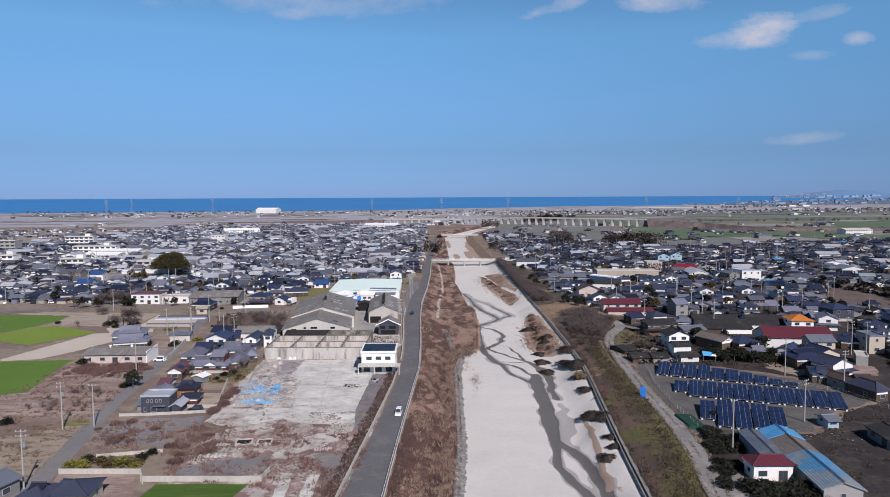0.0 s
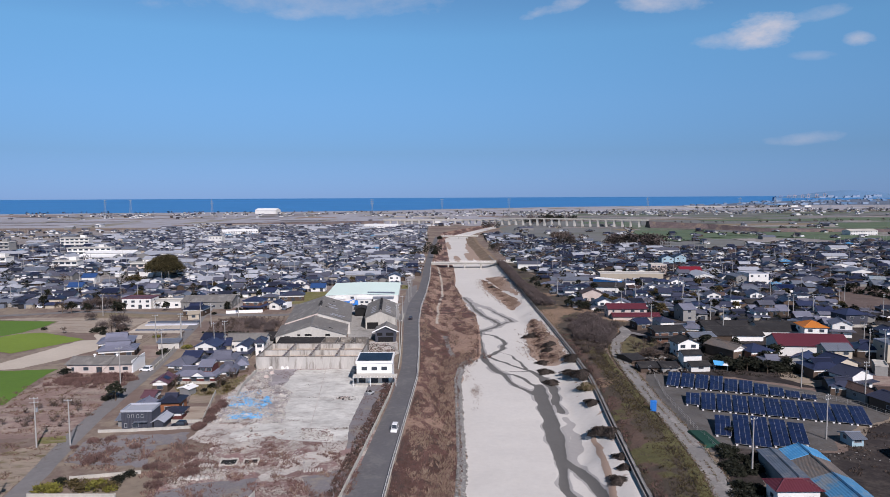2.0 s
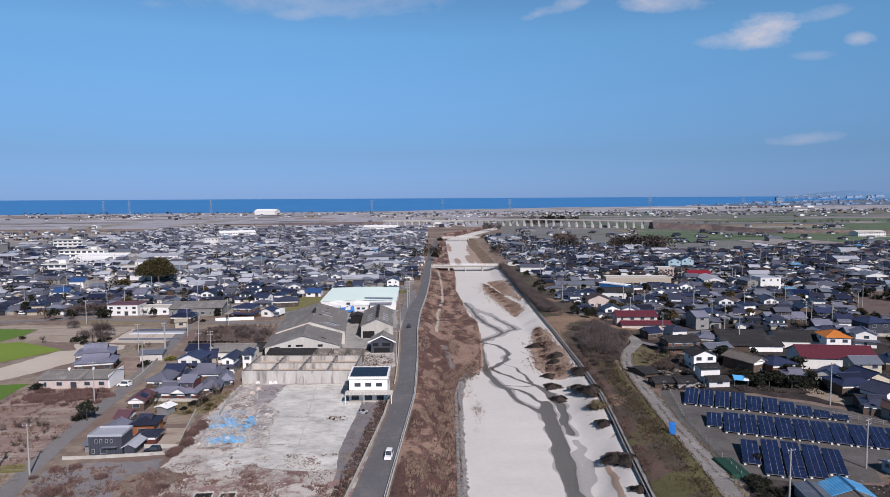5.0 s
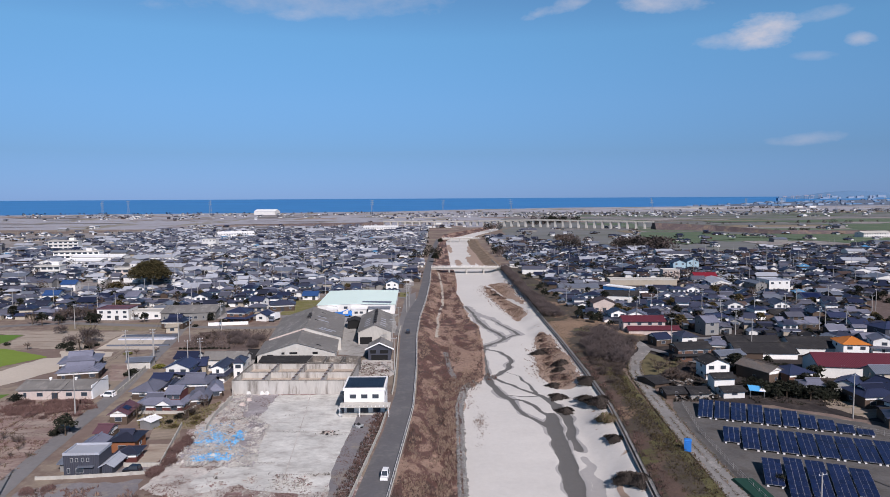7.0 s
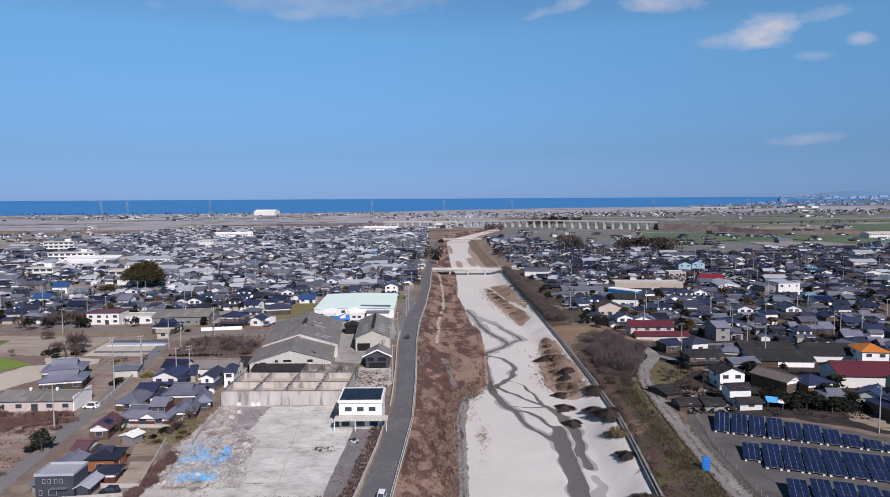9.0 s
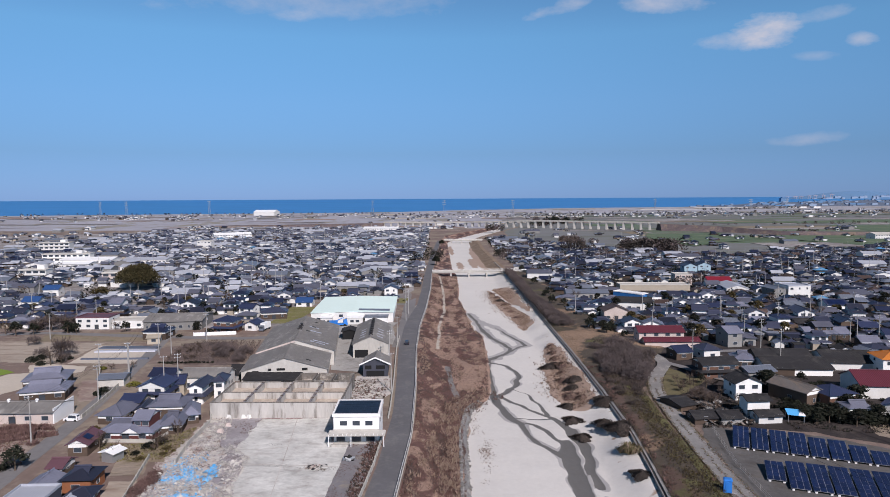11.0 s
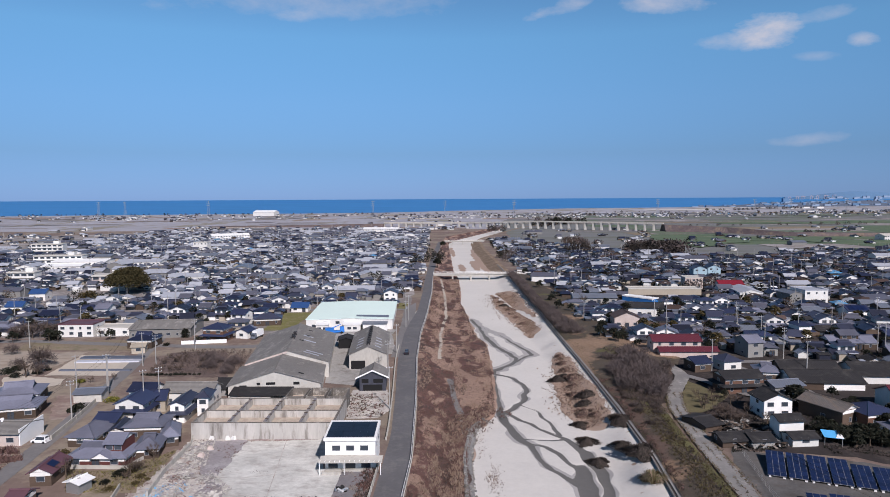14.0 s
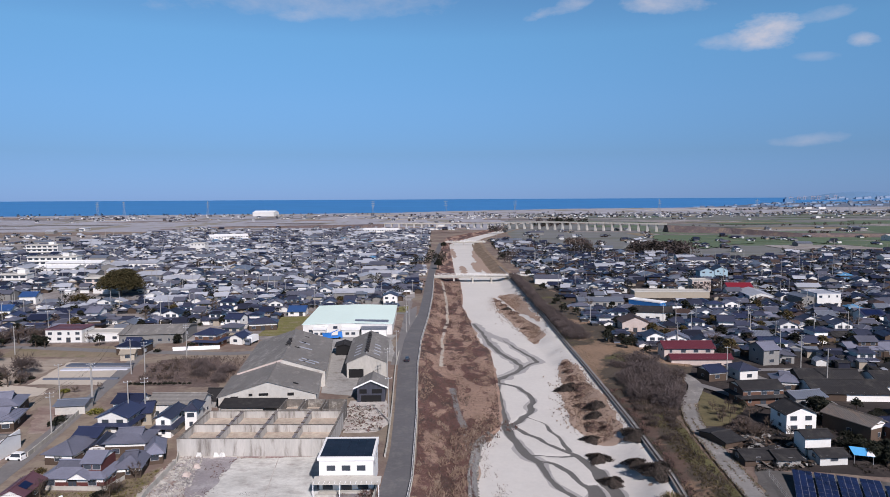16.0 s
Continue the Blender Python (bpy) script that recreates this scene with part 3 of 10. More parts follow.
def grid_mesh(name, X, Y, Z, mats, attrs):
    rows, cols = X.shape
    me = bpy.data.meshes.new(name)
    v = np.stack([X, Y, Z], -1).reshape(-1, 3)
    idx = np.arange(rows * cols).reshape(rows, cols)
    f = np.stack([idx[:-1, :-1], idx[:-1, 1:], idx[1:, 1:], idx[1:, :-1]], -1).reshape(-1, 4)
    me.from_pydata(v.tolist(), [], f.tolist())
    for mt in mats:
        me.materials.append(mt)
    for k, val in attrs.items():
        me.attributes.new(k, "FLOAT", "POINT").data.foreach_set("value", val.reshape(-1).astype(np.float32))
    me.polygons.foreach_set("use_smooth", [True] * len(f))
    return me


RIVER = zoned("river_sand", [("damp", (0.37, 0.355, 0.345), 0.9), ("wet", (0.135, 0.13, 0.125), 0.5), ("veg", (0.35, 0.26, 0.205), 0.95)], (0.60, 0.575, 0.54), vary=0.10, fine=0.7, big=0.03, bump=0.10, edge=0.22)


far_shore()


def river_bed():
    ys = np.concatenate([np.arange(-90, 110, 5), np.arange(110, 420, 0.8), np.arange(420, 640, 2.0), np.arange(640, 1400, 10)])
    u = np.linspace(0, 1, 72)
    lo, hi = np.array([sand_l(y) for y in ys]), np.array([wall_x(y) for y in ys])
    lo = lo - 3.0
    X = lo[:, None] + u[None, :] * (hi - lo)[:, None]
    Y = np.repeat(ys[:, None], len(u), 1)
    wx, wy = wobble(X, Y, 6, 3.3), wobble(X, Y, 6, 9.1)
    wet = near_lines(X + wx * 0.9, Y + wy * 2.0, [[(x, y, w + 0.35) for x, y, w in c] for c in CHANNELS])
    wet = wet * np.interp(Y, [322, 352], [1.0, 0.62])  # further up only damp silt is left
    damp = near_lines(X + wx * 2, Y + wy * 4, [[(x, y, w + 3.5) for x, y, w in c] for c in UPPER] + [[(x, y, w + 1.6) for x, y, w in c] for c in MIDDLE + LOWER] + FAN) * 0.85 + wobble(X, Y, 30, 1.2) * 0.2
    veg = near_lines(X + wx * 0.8, Y + wy * 2, [[(x, y, w + 0.7) for x, y, w in c] for c in TERRACE_RIM])
    veg = np.maximum(veg, near_lines(X + wx * 2.0, Y + wy * 5, SAND_LINES)) - 0.9 * near_lines(X + wx, Y + wy * 2, SAND_SPLIT)
    for x, y, w, l in SAND_VEG:
        veg = np.maximum(veg, 1 - 0.5 * (((X + wx * 2 - x) / w) ** 2 + ((Y + wy * 5 - y) / l) ** 2))
    far_bank = (X - sand_l(0) * 0 - np.array([sand_l(y) for y in ys])[:, None])
    veg = np.maximum(veg, np.clip(0.5 - (far_bank + wx * 1.5) / 2.0, 0, 1) * 0.9)
    from_wall = hi[:, None] - X + wx * 0.9 + wobble(X, Y, 11, 5.5) * 1.6
    rise = np.clip((9.5 - from_wall) / 9.5, 0, 1)
    terrace = 2.35 * rise * rise * (3 - 2 * rise)
    Z = BED + wx * 0.12 - 0.22 * np.clip((wet - 0.35) * 3, 0, 1) + 0.35 * np.clip(veg - 0.3, 0, 1) + terrace * np.clip((620 - Y) / 60, 0, 1)
    veg = np.maximum(veg, np.where(from_wall < 5.2, 0.30 + wobble(X, Y, 1.6, 7.7) * 0.42, 0) * (Y < 330))
    return structure("river_bed", grid_mesh("river_bed", X, Y, Z, [RIVER], {"wet": wet, "damp": np.clip(damp, 0, 1), "veg": np.clip(veg, 0, 1)}))


river_bed()

BANK = zoned("bank_grass", [("straw", (0.30, 0.203, 0.155), 0.95), ("path", (0.42, 0.37, 0.31), 0.95), ("toe", (0.20, 0.195, 0.19), 0.9), ("shade_grass", (0.082, 0.052, 0.046), 0.95)], (0.125, 0.067, 0.057), vary=0.5, fine=0.9, big=0.06, bump=0.4, edge=0.35)


def left_bank():
    """Grassy slope from the road down to the sand, with a footpath and a stone toe."""
    ys = np.concatenate([np.arange(-90, 110, 5), np.arange(110, 420, 1.2), np.arange(420, 640, 3), np.arange(640, 1400, 12)])
    u = np.linspace(0, 1, 26)
    a, b = np.array([road_r(y) + 0.15 for y in ys]), np.array([sand_l(y) + 0.2 for y in ys])
    X, Y = a[:, None] + u[None, :] * (b - a)[:, None], np.repeat(ys[:, None], len(u), 1)
    w1, w2 = wobble(X * 1.7, Y * 0.5, 5, 4.4), wobble(X * 2.6, Y * 0.6, 16, 8.8)
    drop = np.clip((X - a[:, None]) / 9.0, 0, 1)
    Z = TOP - 2.2 * drop * drop * (3 - 2 * drop) + w1 * 0.3
    Z = np.where(u[None, :] > 0.93, Z - (u[None, :] - 0.93) / 0.07 * 0.95, Z)
    w3 = wobble(X, Y * 0.5, 2.4, 5.1)
    right_side = np.clip((X - a[:, None] - 8.5) / 4, 0, 1) * np.exp(-((Y - 268) / 24) ** 2)
    straw = np.clip(0.29 + w2 * 0.55 + w1 * 0.5 + w3 * 0.45 + 0.5 * right_side + 0.16 * np.exp(-((X - a[:, None]) / 1.6) ** 2) + np.clip((Y - 290) / 160, 0, 0.2), 0, 1)
    shade = np.clip(0.36 - w2 * 0.35 - w1 * 0.3 + wobble(X, Y * 0.6, 3.2, 12.7) * 0.55 - 0.5 * right_side, 0, 1)
    path_x = np.interp(ys, [305, 354, 395, 460, 535], [2.9, 3.9, 6.8, 7.3, 5.7])
    path = np.where((Y > 308) & (Y < 536), np.clip(1 - np.abs(X + w1 * 0.5 - path_x[:, None]) / 1.3, 0, 1), 0)
    toe = np.clip(1.3 - (b[:, None] - X + w1 * 0.6) / 1.9, 0, 1) * (Y < 240)
    worn = np.interp(ys, [228, 235, 248, 258, 275, 282], [9.2, 8.9, 8.2, 6.9, 6.4, 6.2])
    toe = np.maximum(toe, np.where((Y > 228) & (Y < 282), np.clip(1.05 - np.abs(X + w1 * 0.5 - worn[:, None]) / 1.6, 0, 1), 0))
    return structure("left_bank", grid_mesh("left_bank", X, Y, Z, [BANK], {"straw": straw, "path": path, "toe": toe, "shade_grass": shade}))


left_bank()
LEVEE = zoned("levee_grass", [("rust", (0.115, 0.077, 0.06), 0.95), ("green", (0.105, 0.098, 0.042), 0.95), ("straw", (0.25, 0.17, 0.115), 0.95)], (0.078, 0.063, 0.048), vary=0.4, fine=0.9, big=0.06, bump=0.3, edge=0.3)


def right_levee():
    ys = np.concatenate([np.arange(-90, 110, 5), np.arange(110, 420, 1.5), np.arange(420, 560, 3)])
    u = np.linspace(0, 1, 22)
    a = np.array([wall_x(y) + 1.1 for y in ys])
    b = np.interp(ys, [60, 117, 137, 161, 183, 222, 240, 250, 270, 300, 330, 420, 560], [48, 49.3, 54.2, 56.4, 57.4, 60, 61.8, 63, 73, 88, 86, 76, 66])
    X, Y = a[:, None] + u[None, :] * (b - a)[:, None], np.repeat(ys[:, None], len(u), 1)
    w1, w2 = wobble(X, Y, 4, 2.4), wobble(X, Y, 14, 6.8)
    Z = 0.35 + 0.9 * np.sin(np.pi * u)[None, :] * np.clip((b - a)[:, None] / 14, 0, 1) + w1 * 0.25
    Z = np.where(u[None, :] >= 0.99, -0.1, Z)
    green = np.clip(0.35 + w2 * 0.4 + w1 * 0.2 + 0.26 * (u[None, :] > 0.74) * (Y < 235) + 0.14 * (Y < 150), 0, 1)
    rust = np.clip(0.62 - 0.9 * np.abs(u[None, :] - 0.18) + w2 * 0.4 + w1 * 0.2, 0, 1) * (Y < 262)
    straw = np.clip(0.25 + w2 * -0.5 + 0.42 * np.exp(-((Y - 318) / 20) ** 2), 0, 1)
    return structure("right_levee", grid_mesh("right_levee", X, Y, Z, [LEVEE], {"rust": rust, "green": green, "straw": straw}))


right_levee()


def toe_stones():
    """Grey stone facing at the foot of the left bank."""
    s = Shape().sweep([(sand_l(y), y, BED) for y in range(-90, 242, 3)], [(-1.9, -0.5), (0.35, -0.5), (0.15, 0.1), (-1.5, 1.05), (-1.9, 0.95)])
    return structure("revetment", s, STONE)


STONE = material("grey_stone_facing", (0.19, 0.185, 0.18), 0.95, vary=0.55, big=0.5, fine=1.4, second=(0.30, 0.29, 0.27), mask=(0.5, 0.58))
toe_stones()


def right_bank_far():
    """Grassy right bank beyond the bridge."""
    ys = list(range(556, 1400, 12))
    s = Shape()
    for y in ys:
        x = wall_x(y)
        w = 3 * noise.noise(Vector((y / 40, 3, 3)))
        s.v += [(x - 9 + w * 0.6, y, BED - 0.2), (x - 6 + w * 0.6, y, BED + 0.5), (x + 1, y, 0.3), (x + 6, y, -0.1)]
    s.f = [(k * 4 + j, k * 4 + j + 1, k * 4 + j + 5, k * 4 + j + 4) for k in range(len(ys) - 1) for j in range(3)]
    s.m = [0] * len(s.f)
    return structure("right_bank", s, BANKFAR)


BANKFAR = material("faded_bank_grass", (0.20, 0.145, 0.10), 0.95, vary=0.4, big=0.05, fine=0.5, second=(0.28, 0.21, 0.15), mask=(0.48, 0.6))
right_bank_far()


def river_wall():
    """Concrete revetment with a low parapet along the right side of the bed."""
    s = Shape().sweep([(wall_x(y), y, 0) for y in range(-90, 620, 6)], [(-0.1, -4), (1.25, -4), (1.25, 0.3), (0.55, 0.26), (0.55, -0.5), (0.15, -0.5), (0.15, 0.1), (-0.05, 0.1)])
    return structure("wall_river", s, WALLSTONE)


river_wall()


def river_road():
    ys = list(range(-90, 900, 6))
    s = Shape()
    for y in ys:
        a, b = road_l(y), road_r(y)
        s.v += [(a, y, -0.3), (a, y, 0.08), ((a + b) / 2, y, 0.13), (b, y, 0.08), (b, y, -0.3)]
    s.f = [(k * 5 + j, k * 5 + j + 5, k * 5 + j + 6, k * 5 + j + 1)[::-1] for k in range(len(ys) - 1) for j in range(4)]
    s.m = [0] * len(s.f)
    structure("road", s, ASPHALT)


river_road()
# lanes
ribbon("lane", [(-75, 100), (-75.6, 124), (-76.4, 130), (-78.5, 143), (-82, 161), (-85.3, 184), (-88, 213), (-91.5, 240), (-95.5, 262), (-100, 291), (-107, 327), (-111, 350), (-114.3, 371), (-118, 415), (-122, 470), (-128, 560)], 4.3, 0.06, LANE)
ribbon("lane", [(-330, 318), (-204, 322), (-166, 337), (-140, 331), (-112, 326), (-68, 319), (-60, 330), (-58, 350)], 5.0, 0.08, LANE)
ribbon("lane", [(50.5, 100), (51.6, 117), (56, 137), (58.4, 161), (59.4, 183), (62, 215), (63.3, 226), (64.6, 240), (67.3, 250), (70, 258), (74.5, 266), (78.6, 274), (78.6, 286), (74, 306), (67.4, 318), (64.6, 337), (62.4, 360), (60.4, 385), (57.6, 420), (55.4, 447), (54.6, 500), (56, 548)], 4.2, 0.40, DIRT_ROAD)
ribbon("lane", [(78.4, 275), (82, 270), (85.5, 260), (90, 252), (98, 247), (104, 243)], 3.2, 0.42, LANE)
ribbon("lane", [(104, 243), (110, 262), (96, 292), (120, 292), (170, 286), (260, 280)], 3.4, 0.10, LANE)
ribbon("lane", [(-11, 402), (-24, 404), (-58, 402), (-115, 415), (-180, 430)], 4.5, 0.07, LANE)
ribbon("lane", [(-5, 545), (-60, 548), (-200, 560), (-400, 580)], 5.0, 0.07, LANE)
ribbon("lane", [(58, 556), (120, 556), (260, 540), (420, 530)], 5.0, 0.07, LANE)

# fields, yard and waste ground on the left
patch("field", [(-200.2, 314.2), (-166.1, 309.7), (-164.9, 297.2), (-167.4, 284.5), (-174.5, 273.1)], 0.05, GREEN)
patch("field", [(-173, 270.8), (-166.7, 283.3), (-158.4, 285.4), (-134.5, 271.4), (-138.5, 265), (-148.6, 248.5), (-163.6, 255.8)], 0.05, LIME)
patch("field", [(-143.5, 223.8), (-120, 225.9), (-119.5, 214.1), (-113.8, 189), (-119.5, 185.4)], 0.05, GREEN)
patch("track", [(-145.5, 226.9), (-135, 269.2), (-117.5, 272.9), (-116.8, 262), (-126.5, 237.7), (-132.4, 227.2), (-144, 224.6)], 0.04, SANDY)
patch("field", [(-119.5, 185.4), (-113.1, 187.9), (-117.9, 221.3), (-93.4, 220.3), (-90.2, 206.1), (-84.2, 176.6), (-83.2, 163.9), (-99.6, 162.4), (-105.1, 162.6)], 0.045, SOIL, rough=1)
patch("field", [(-90.5, 163.4), (-84.4, 164.8), (-82.4, 159.8), (-88.2, 159.6)], 0.07, DULLFIELD)
patch("field", [(-99, 152.8), (-92.2, 154.4), (-85.3, 164), (-81.5, 159), (-80.2, 142), (-78.9, 127.7), (-83.3, 127.8)], 0.042, NEARFIELD, rough=1)
patch("field", [(-123.2, 282.5), (-125.7, 310), (-103.3, 308.4), (-99.7, 289), (-97.6, 281)], 0.05, SANDY)
patch("field", [(-125.3, 264.2), (-135.3, 280.1), (-131.7, 282.8), (-114.7, 277.9), (-112.5, 271.2), (-118.3, 267.6)], 0.05, SANDY)
patch("field", [(-92.4, 290.3), (-94.7, 312.5), (-75.7, 315.6), (-64, 277.5), (-90, 280.7)], 0.045, ORCHARD, rough=1.5)
patch("field", [(-157.6, 333.1), (-118.8, 335.9), (-110.4, 316.9), (-155.3, 318.7)], 0.05, DRYGRASS, rough=1)
patch("field", [(-98.2, 240), (-107.1, 260), (-97.6, 262), (-92.4, 249.7), (-91.3, 238)], 0.05, SOIL, rough=1)
patch("field", [(-182, 320), (-156, 318), (-126, 314), (-126.5, 283), (-135, 283), (-158, 287), (-164, 299), (-165, 310), (-198, 316)], 0.046, PALEFIELD, rough=1)
patch("yard", [(-52, 131.1), (-52.8, 138.3), (-52, 149.3), (-48.5, 155.4), (-58.7, 201.1), (-54.6, 226.2), (-39, 229), (-22.5, 228.3), (-11, 210.4), (-13.2, 160.8), (-13.8, 137.1), (-16.4, 118.4), (-47.5, 119.4)], 0.03, SCRUB_GROUND, rough=1.2)
patch("yard", [(-55.5, 161.4), (-52.6, 177.4), (-56.5, 195.8), (-55.8, 224.6), (-43.2, 225.8), (-38.5, 200.3), (-36.7, 176.8), (-38.1, 163.4), (-37.8, 155), (-44.6, 155.2)], 0.06, RUBBLE_GROUND, rough=1.2)
patch("yard", [(-53.8, 221.7), (-42.6, 223.1), (-40.1, 219.3), (-42.3, 202), (-37.5, 192.5), (-37.9, 181.3), (-42.1, 183.8), (-45.4, 192.8), (-43.8, 198.3), (-48.4, 207.6)], 0.075, GRAVEL, rough=1.3)
SLABP = [(-42.3, 221.6), (-33.3, 222), (-24.4, 222.9), (-22.1, 205.9), (-17.7, 203.4), (-18.6, 186.7), (-19.4, 170), (-18.5, 158.9), (-25.5, 158.3), (-32.4, 160.4), (-36.9, 163), (-42.4, 159.7), (-46.7, 163.3), (-44.2, 169.8), (-41.3, 173.7), (-38.5, 180.2), (-38.8, 187.4), (-38.3, 191.9), (-42.9, 201.5)]
patch("yard", SLABP, 0.09, SLAB, rough=1.0)
for line, wd in (([(-41, 193.3), (-29.9, 192.6), (-18.3, 191.1)], 0.22), ([(-43.3, 202), (-38, 201.1), (-31.9, 203.1)], 0.2), ([(-33.3, 221.9), (-30.7, 193), (-28.1, 160.1)], 0.2), ([(-36.7, 173.6), (-32, 173.2)], 0.3)):
    ribbon("slab_joint", line, wd, 0.105, RUBBLE_GROUND)
patch("yard", [(-33.8, 137.7), (-31, 148.6), (-25.3, 153), (-23.1, 161.2), (-18.6, 157.6), (-20.3, 148.2), (-25.7, 142.7)], 0.075, RUBBLE_GROUND, rough=1.4)
patch("yard", [(-18, 203.6), (-12, 207.5), (-12.4, 189.3), (-13.1, 171.9), (-14.6, 156.6), (-18.2, 154), (-19.5, 168.3)], 0.10, OLD_ASPHALT, rough=0.3)
patch("yard", [(-52.5, 132.5), (-45.4, 136.8), (-33.7, 139.7), (-32.8, 131.6), (-37.4, 129.2), (-51.5, 129.7)], 0.07, OLD_ASPHALT, rough=0.8)
patch("yard", [(-25.1, 139.4), (-14.8, 144.5), (-15.9, 128.8), (-17.8, 119.4), (-20.6, 123.5)], 0.07, OLD_ASPHALT, rough=0.8)
patch("yard", [(-29.2, 119.3), (-29.7, 130.3), (-27.8, 130.5), (-26.8, 119.2)], 0.10, SLAB, rough=0.4)
patch("yard", [(-24.5, 119.1), (-24.3, 129.3), (-22.1, 129.2), (-22.1, 119.1)], 0.10, SLAB, rough=0.4)
patch("field", [(-53.6, 120.5), (-52.8, 126.1), (-35, 125.5), (-36.6, 119)], 0.06, LAWN, rough=0.3)
patch("yard", [(-74.1, 132.7), (-58.9, 131.7), (-54.9, 120.6), (-58, 120.7), (-63.3, 120.9), (-73, 127.8)], 0.05, SOIL, rough=0.4)
patch("yard", [(-32.2, 270.5), (-39, 329.9), (-33, 347.7), (-21, 278.1), (-23.4, 267.7)], 0.06, YARDGREY, rough=0.3)
patch("yard", [(-23, 241.7), (-22.8, 262.8), (-12.6, 262.5), (-10.7, 243.2), (-13.3, 237.6), (-21.5, 237)], 0.06, RUBBLE_GROUND, rough=0.6)
patch("yard", [(-56.8, 353.9), (-14.7, 352.2), (-6.2, 390.6), (-5.2, 414.2), (-16.3, 341.3), (-12.1, 305), (-43.4, 330.4)], 0.05, YARDGREY, rough=0.4)
# gravel under the solar field, bare plot beside the blue-roofed shed
patch("yard", [(60.4, 150), (60.8, 161), (61.8, 183), (63.6, 205), (67, 214), (92, 206), (112, 190), (117, 172), (104, 165), (92, 158), (88, 150), (68, 149)], 0.05, SOLARYARD, rough=1.2)
patch("field", [(79, 108), (66, 150), (88, 148), (104, 163), (118, 171), (134, 130), (124, 100), (82, 100)], 0.055, DARKSOIL_SHADE, rough=1)
patch("yard", [(52, 112), (58, 134), (62, 145), (66, 138), (60, 126), (58, 112)], 0.42 - 0.30, DIRT_ROAD, rough=0.6)
# Near-black sheet under the east town, the shade of its gaps included.
patch("field", [(66, 214), (70, 226), (60, 262), (80, 300), (70, 420), (66, 560), (420, 560), (560, 640), (420, 420), (190, 180), (135, 130), (118, 158), (114, 192), (92, 208)], 0.03, DARKSOIL_SHADE, rough=1.5, step=4)
# Paler ground under the west town, lightened for the haze over it.
patch("field", [(-60, 345), (-62, 412), (-12, 412), (-10, 545), (-4, 900), (-60, 1150), (-420, 1160), (-700, 1000), (-330, 470), (-170, 340)], 0.03, TOWN_EARTH, rough=2, step=8)
patch("field", [(114, 204), (128, 212), (140, 206), (134, 196)], 0.05, SOIL, rough=1)
patch("yard", [(108.4, 217.8), (118.5, 211), (116, 199.2), (110.2, 196.8), (105.5, 206)], 0.075, NEARFIELD, rough=0.8)
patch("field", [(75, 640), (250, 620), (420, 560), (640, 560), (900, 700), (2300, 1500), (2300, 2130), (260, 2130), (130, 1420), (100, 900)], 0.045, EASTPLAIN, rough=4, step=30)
patch("yard", [(-78.6, 161.4), (-69.6, 165.4), (-56.7, 165.4), (-55, 158.2), (-60.7, 157.2), (-58.5, 145.9), (-64.4, 146.6), (-69.5, 146.3), (-76.2, 149)], 0.055, OLD_ASPHALT, rough=1.2)
patch("yard", [(-64.2, 168.6), (-57.6, 169.2), (-56.4, 172.0), (-63.2, 172.2)], 0.06, OLD_ASPHALT, rough=0.2)
patch("yard", [(-61.4, 174.0), (-55.6, 174.4), (-57.6, 185.4), (-63.3, 185.5)], 0.052, PALEFIELD, rough=0.5)
patch("garden", [(-64.7, 188.0), (-57.9, 188.4), (-60.1, 197.2), (-67.0, 196.8)], 0.052, NEARFIELD, rough=0.5)
patch("garden", [(-75.9, 206.6), (-63.5, 206.2), (-61.2, 212.7), (-56.6, 217.7), (-56.1, 207.7), (-55.9, 195.2), (-69.9, 195.6)], 0.05, DRYGRASS, rough=0.8)
patch("field", [(77.7, 270), (81.1, 259.5), (85.7, 255.7), (73.7, 240.7), (66.8, 238.9), (68.2, 247.2)], 0.08, DULLGRASS, rough=0.8)
patch("yard", [(-14, 407.2), (-8.4, 424), (-8, 368.1), (-9.5, 302.5), (-14.2, 302.7), (-13.6, 352.1)], 0.06, LANE, rough=0.4)
# Dark sheet laid among the bushes in place of their shade.
patch("yard", [(64.5, 152.4), (71.4, 149.9), (66.2, 137.3), (62.1, 130.5), (56.4, 133.3), (60.6, 138.4), (58.8, 143.2)], 0.14, DARKSOIL_SHADE, rough=0.8)
# large winter fields on the plain beyond the town
# Both colours carry some blue of the distance haze.
FGREEN = material("thin_winter_crop", (0.12, 0.152, 0.105), 0.95, vary=0.25, big=0.03, fine=0.3, second=(0.22, 0.20, 0.16), mask=(0.54, 0.66))
FARSOIL = material("mauve_fallow", (0.235, 0.212, 0.218), 0.95, vary=0.3, big=0.02, fine=0.2, second=(0.34, 0.29, 0.25), mask=(0.5, 0.6))
rf = random.Random(5)
for i in range(300):
    x, y = rf.uniform(-1300, 1900), rf.uniform(1100, 2100)
    if rf.random() < 0.55:
        y = rf.uniform(700, 1500)
        x = rf.uniform(280, 1250)
    if abs(x - 60) < 110 and y < 1400:
        continue
    w, d = (rf.uniform(60, 300), rf.uniform(25, 90)) if x > 250 else (rf.uniform(60, 200), rf.uniform(15, 60))
    patch("field", [(x, y), (x + w, y + rf.uniform(-3, 3)), (x + w, y + d), (x, y + d)], 0.06 + 0.002 * i, rf.choice([FGREEN, DRYGRASS, EASTPLAIN, FGREEN, FARSOIL, FARGREEN, TOWN_EARTH, FGREEN, EASTPLAIN] if x > 250 else [SOIL, FARSOIL, SANDY, FARSOIL, SOIL, LANE]), rough=1, step=12)

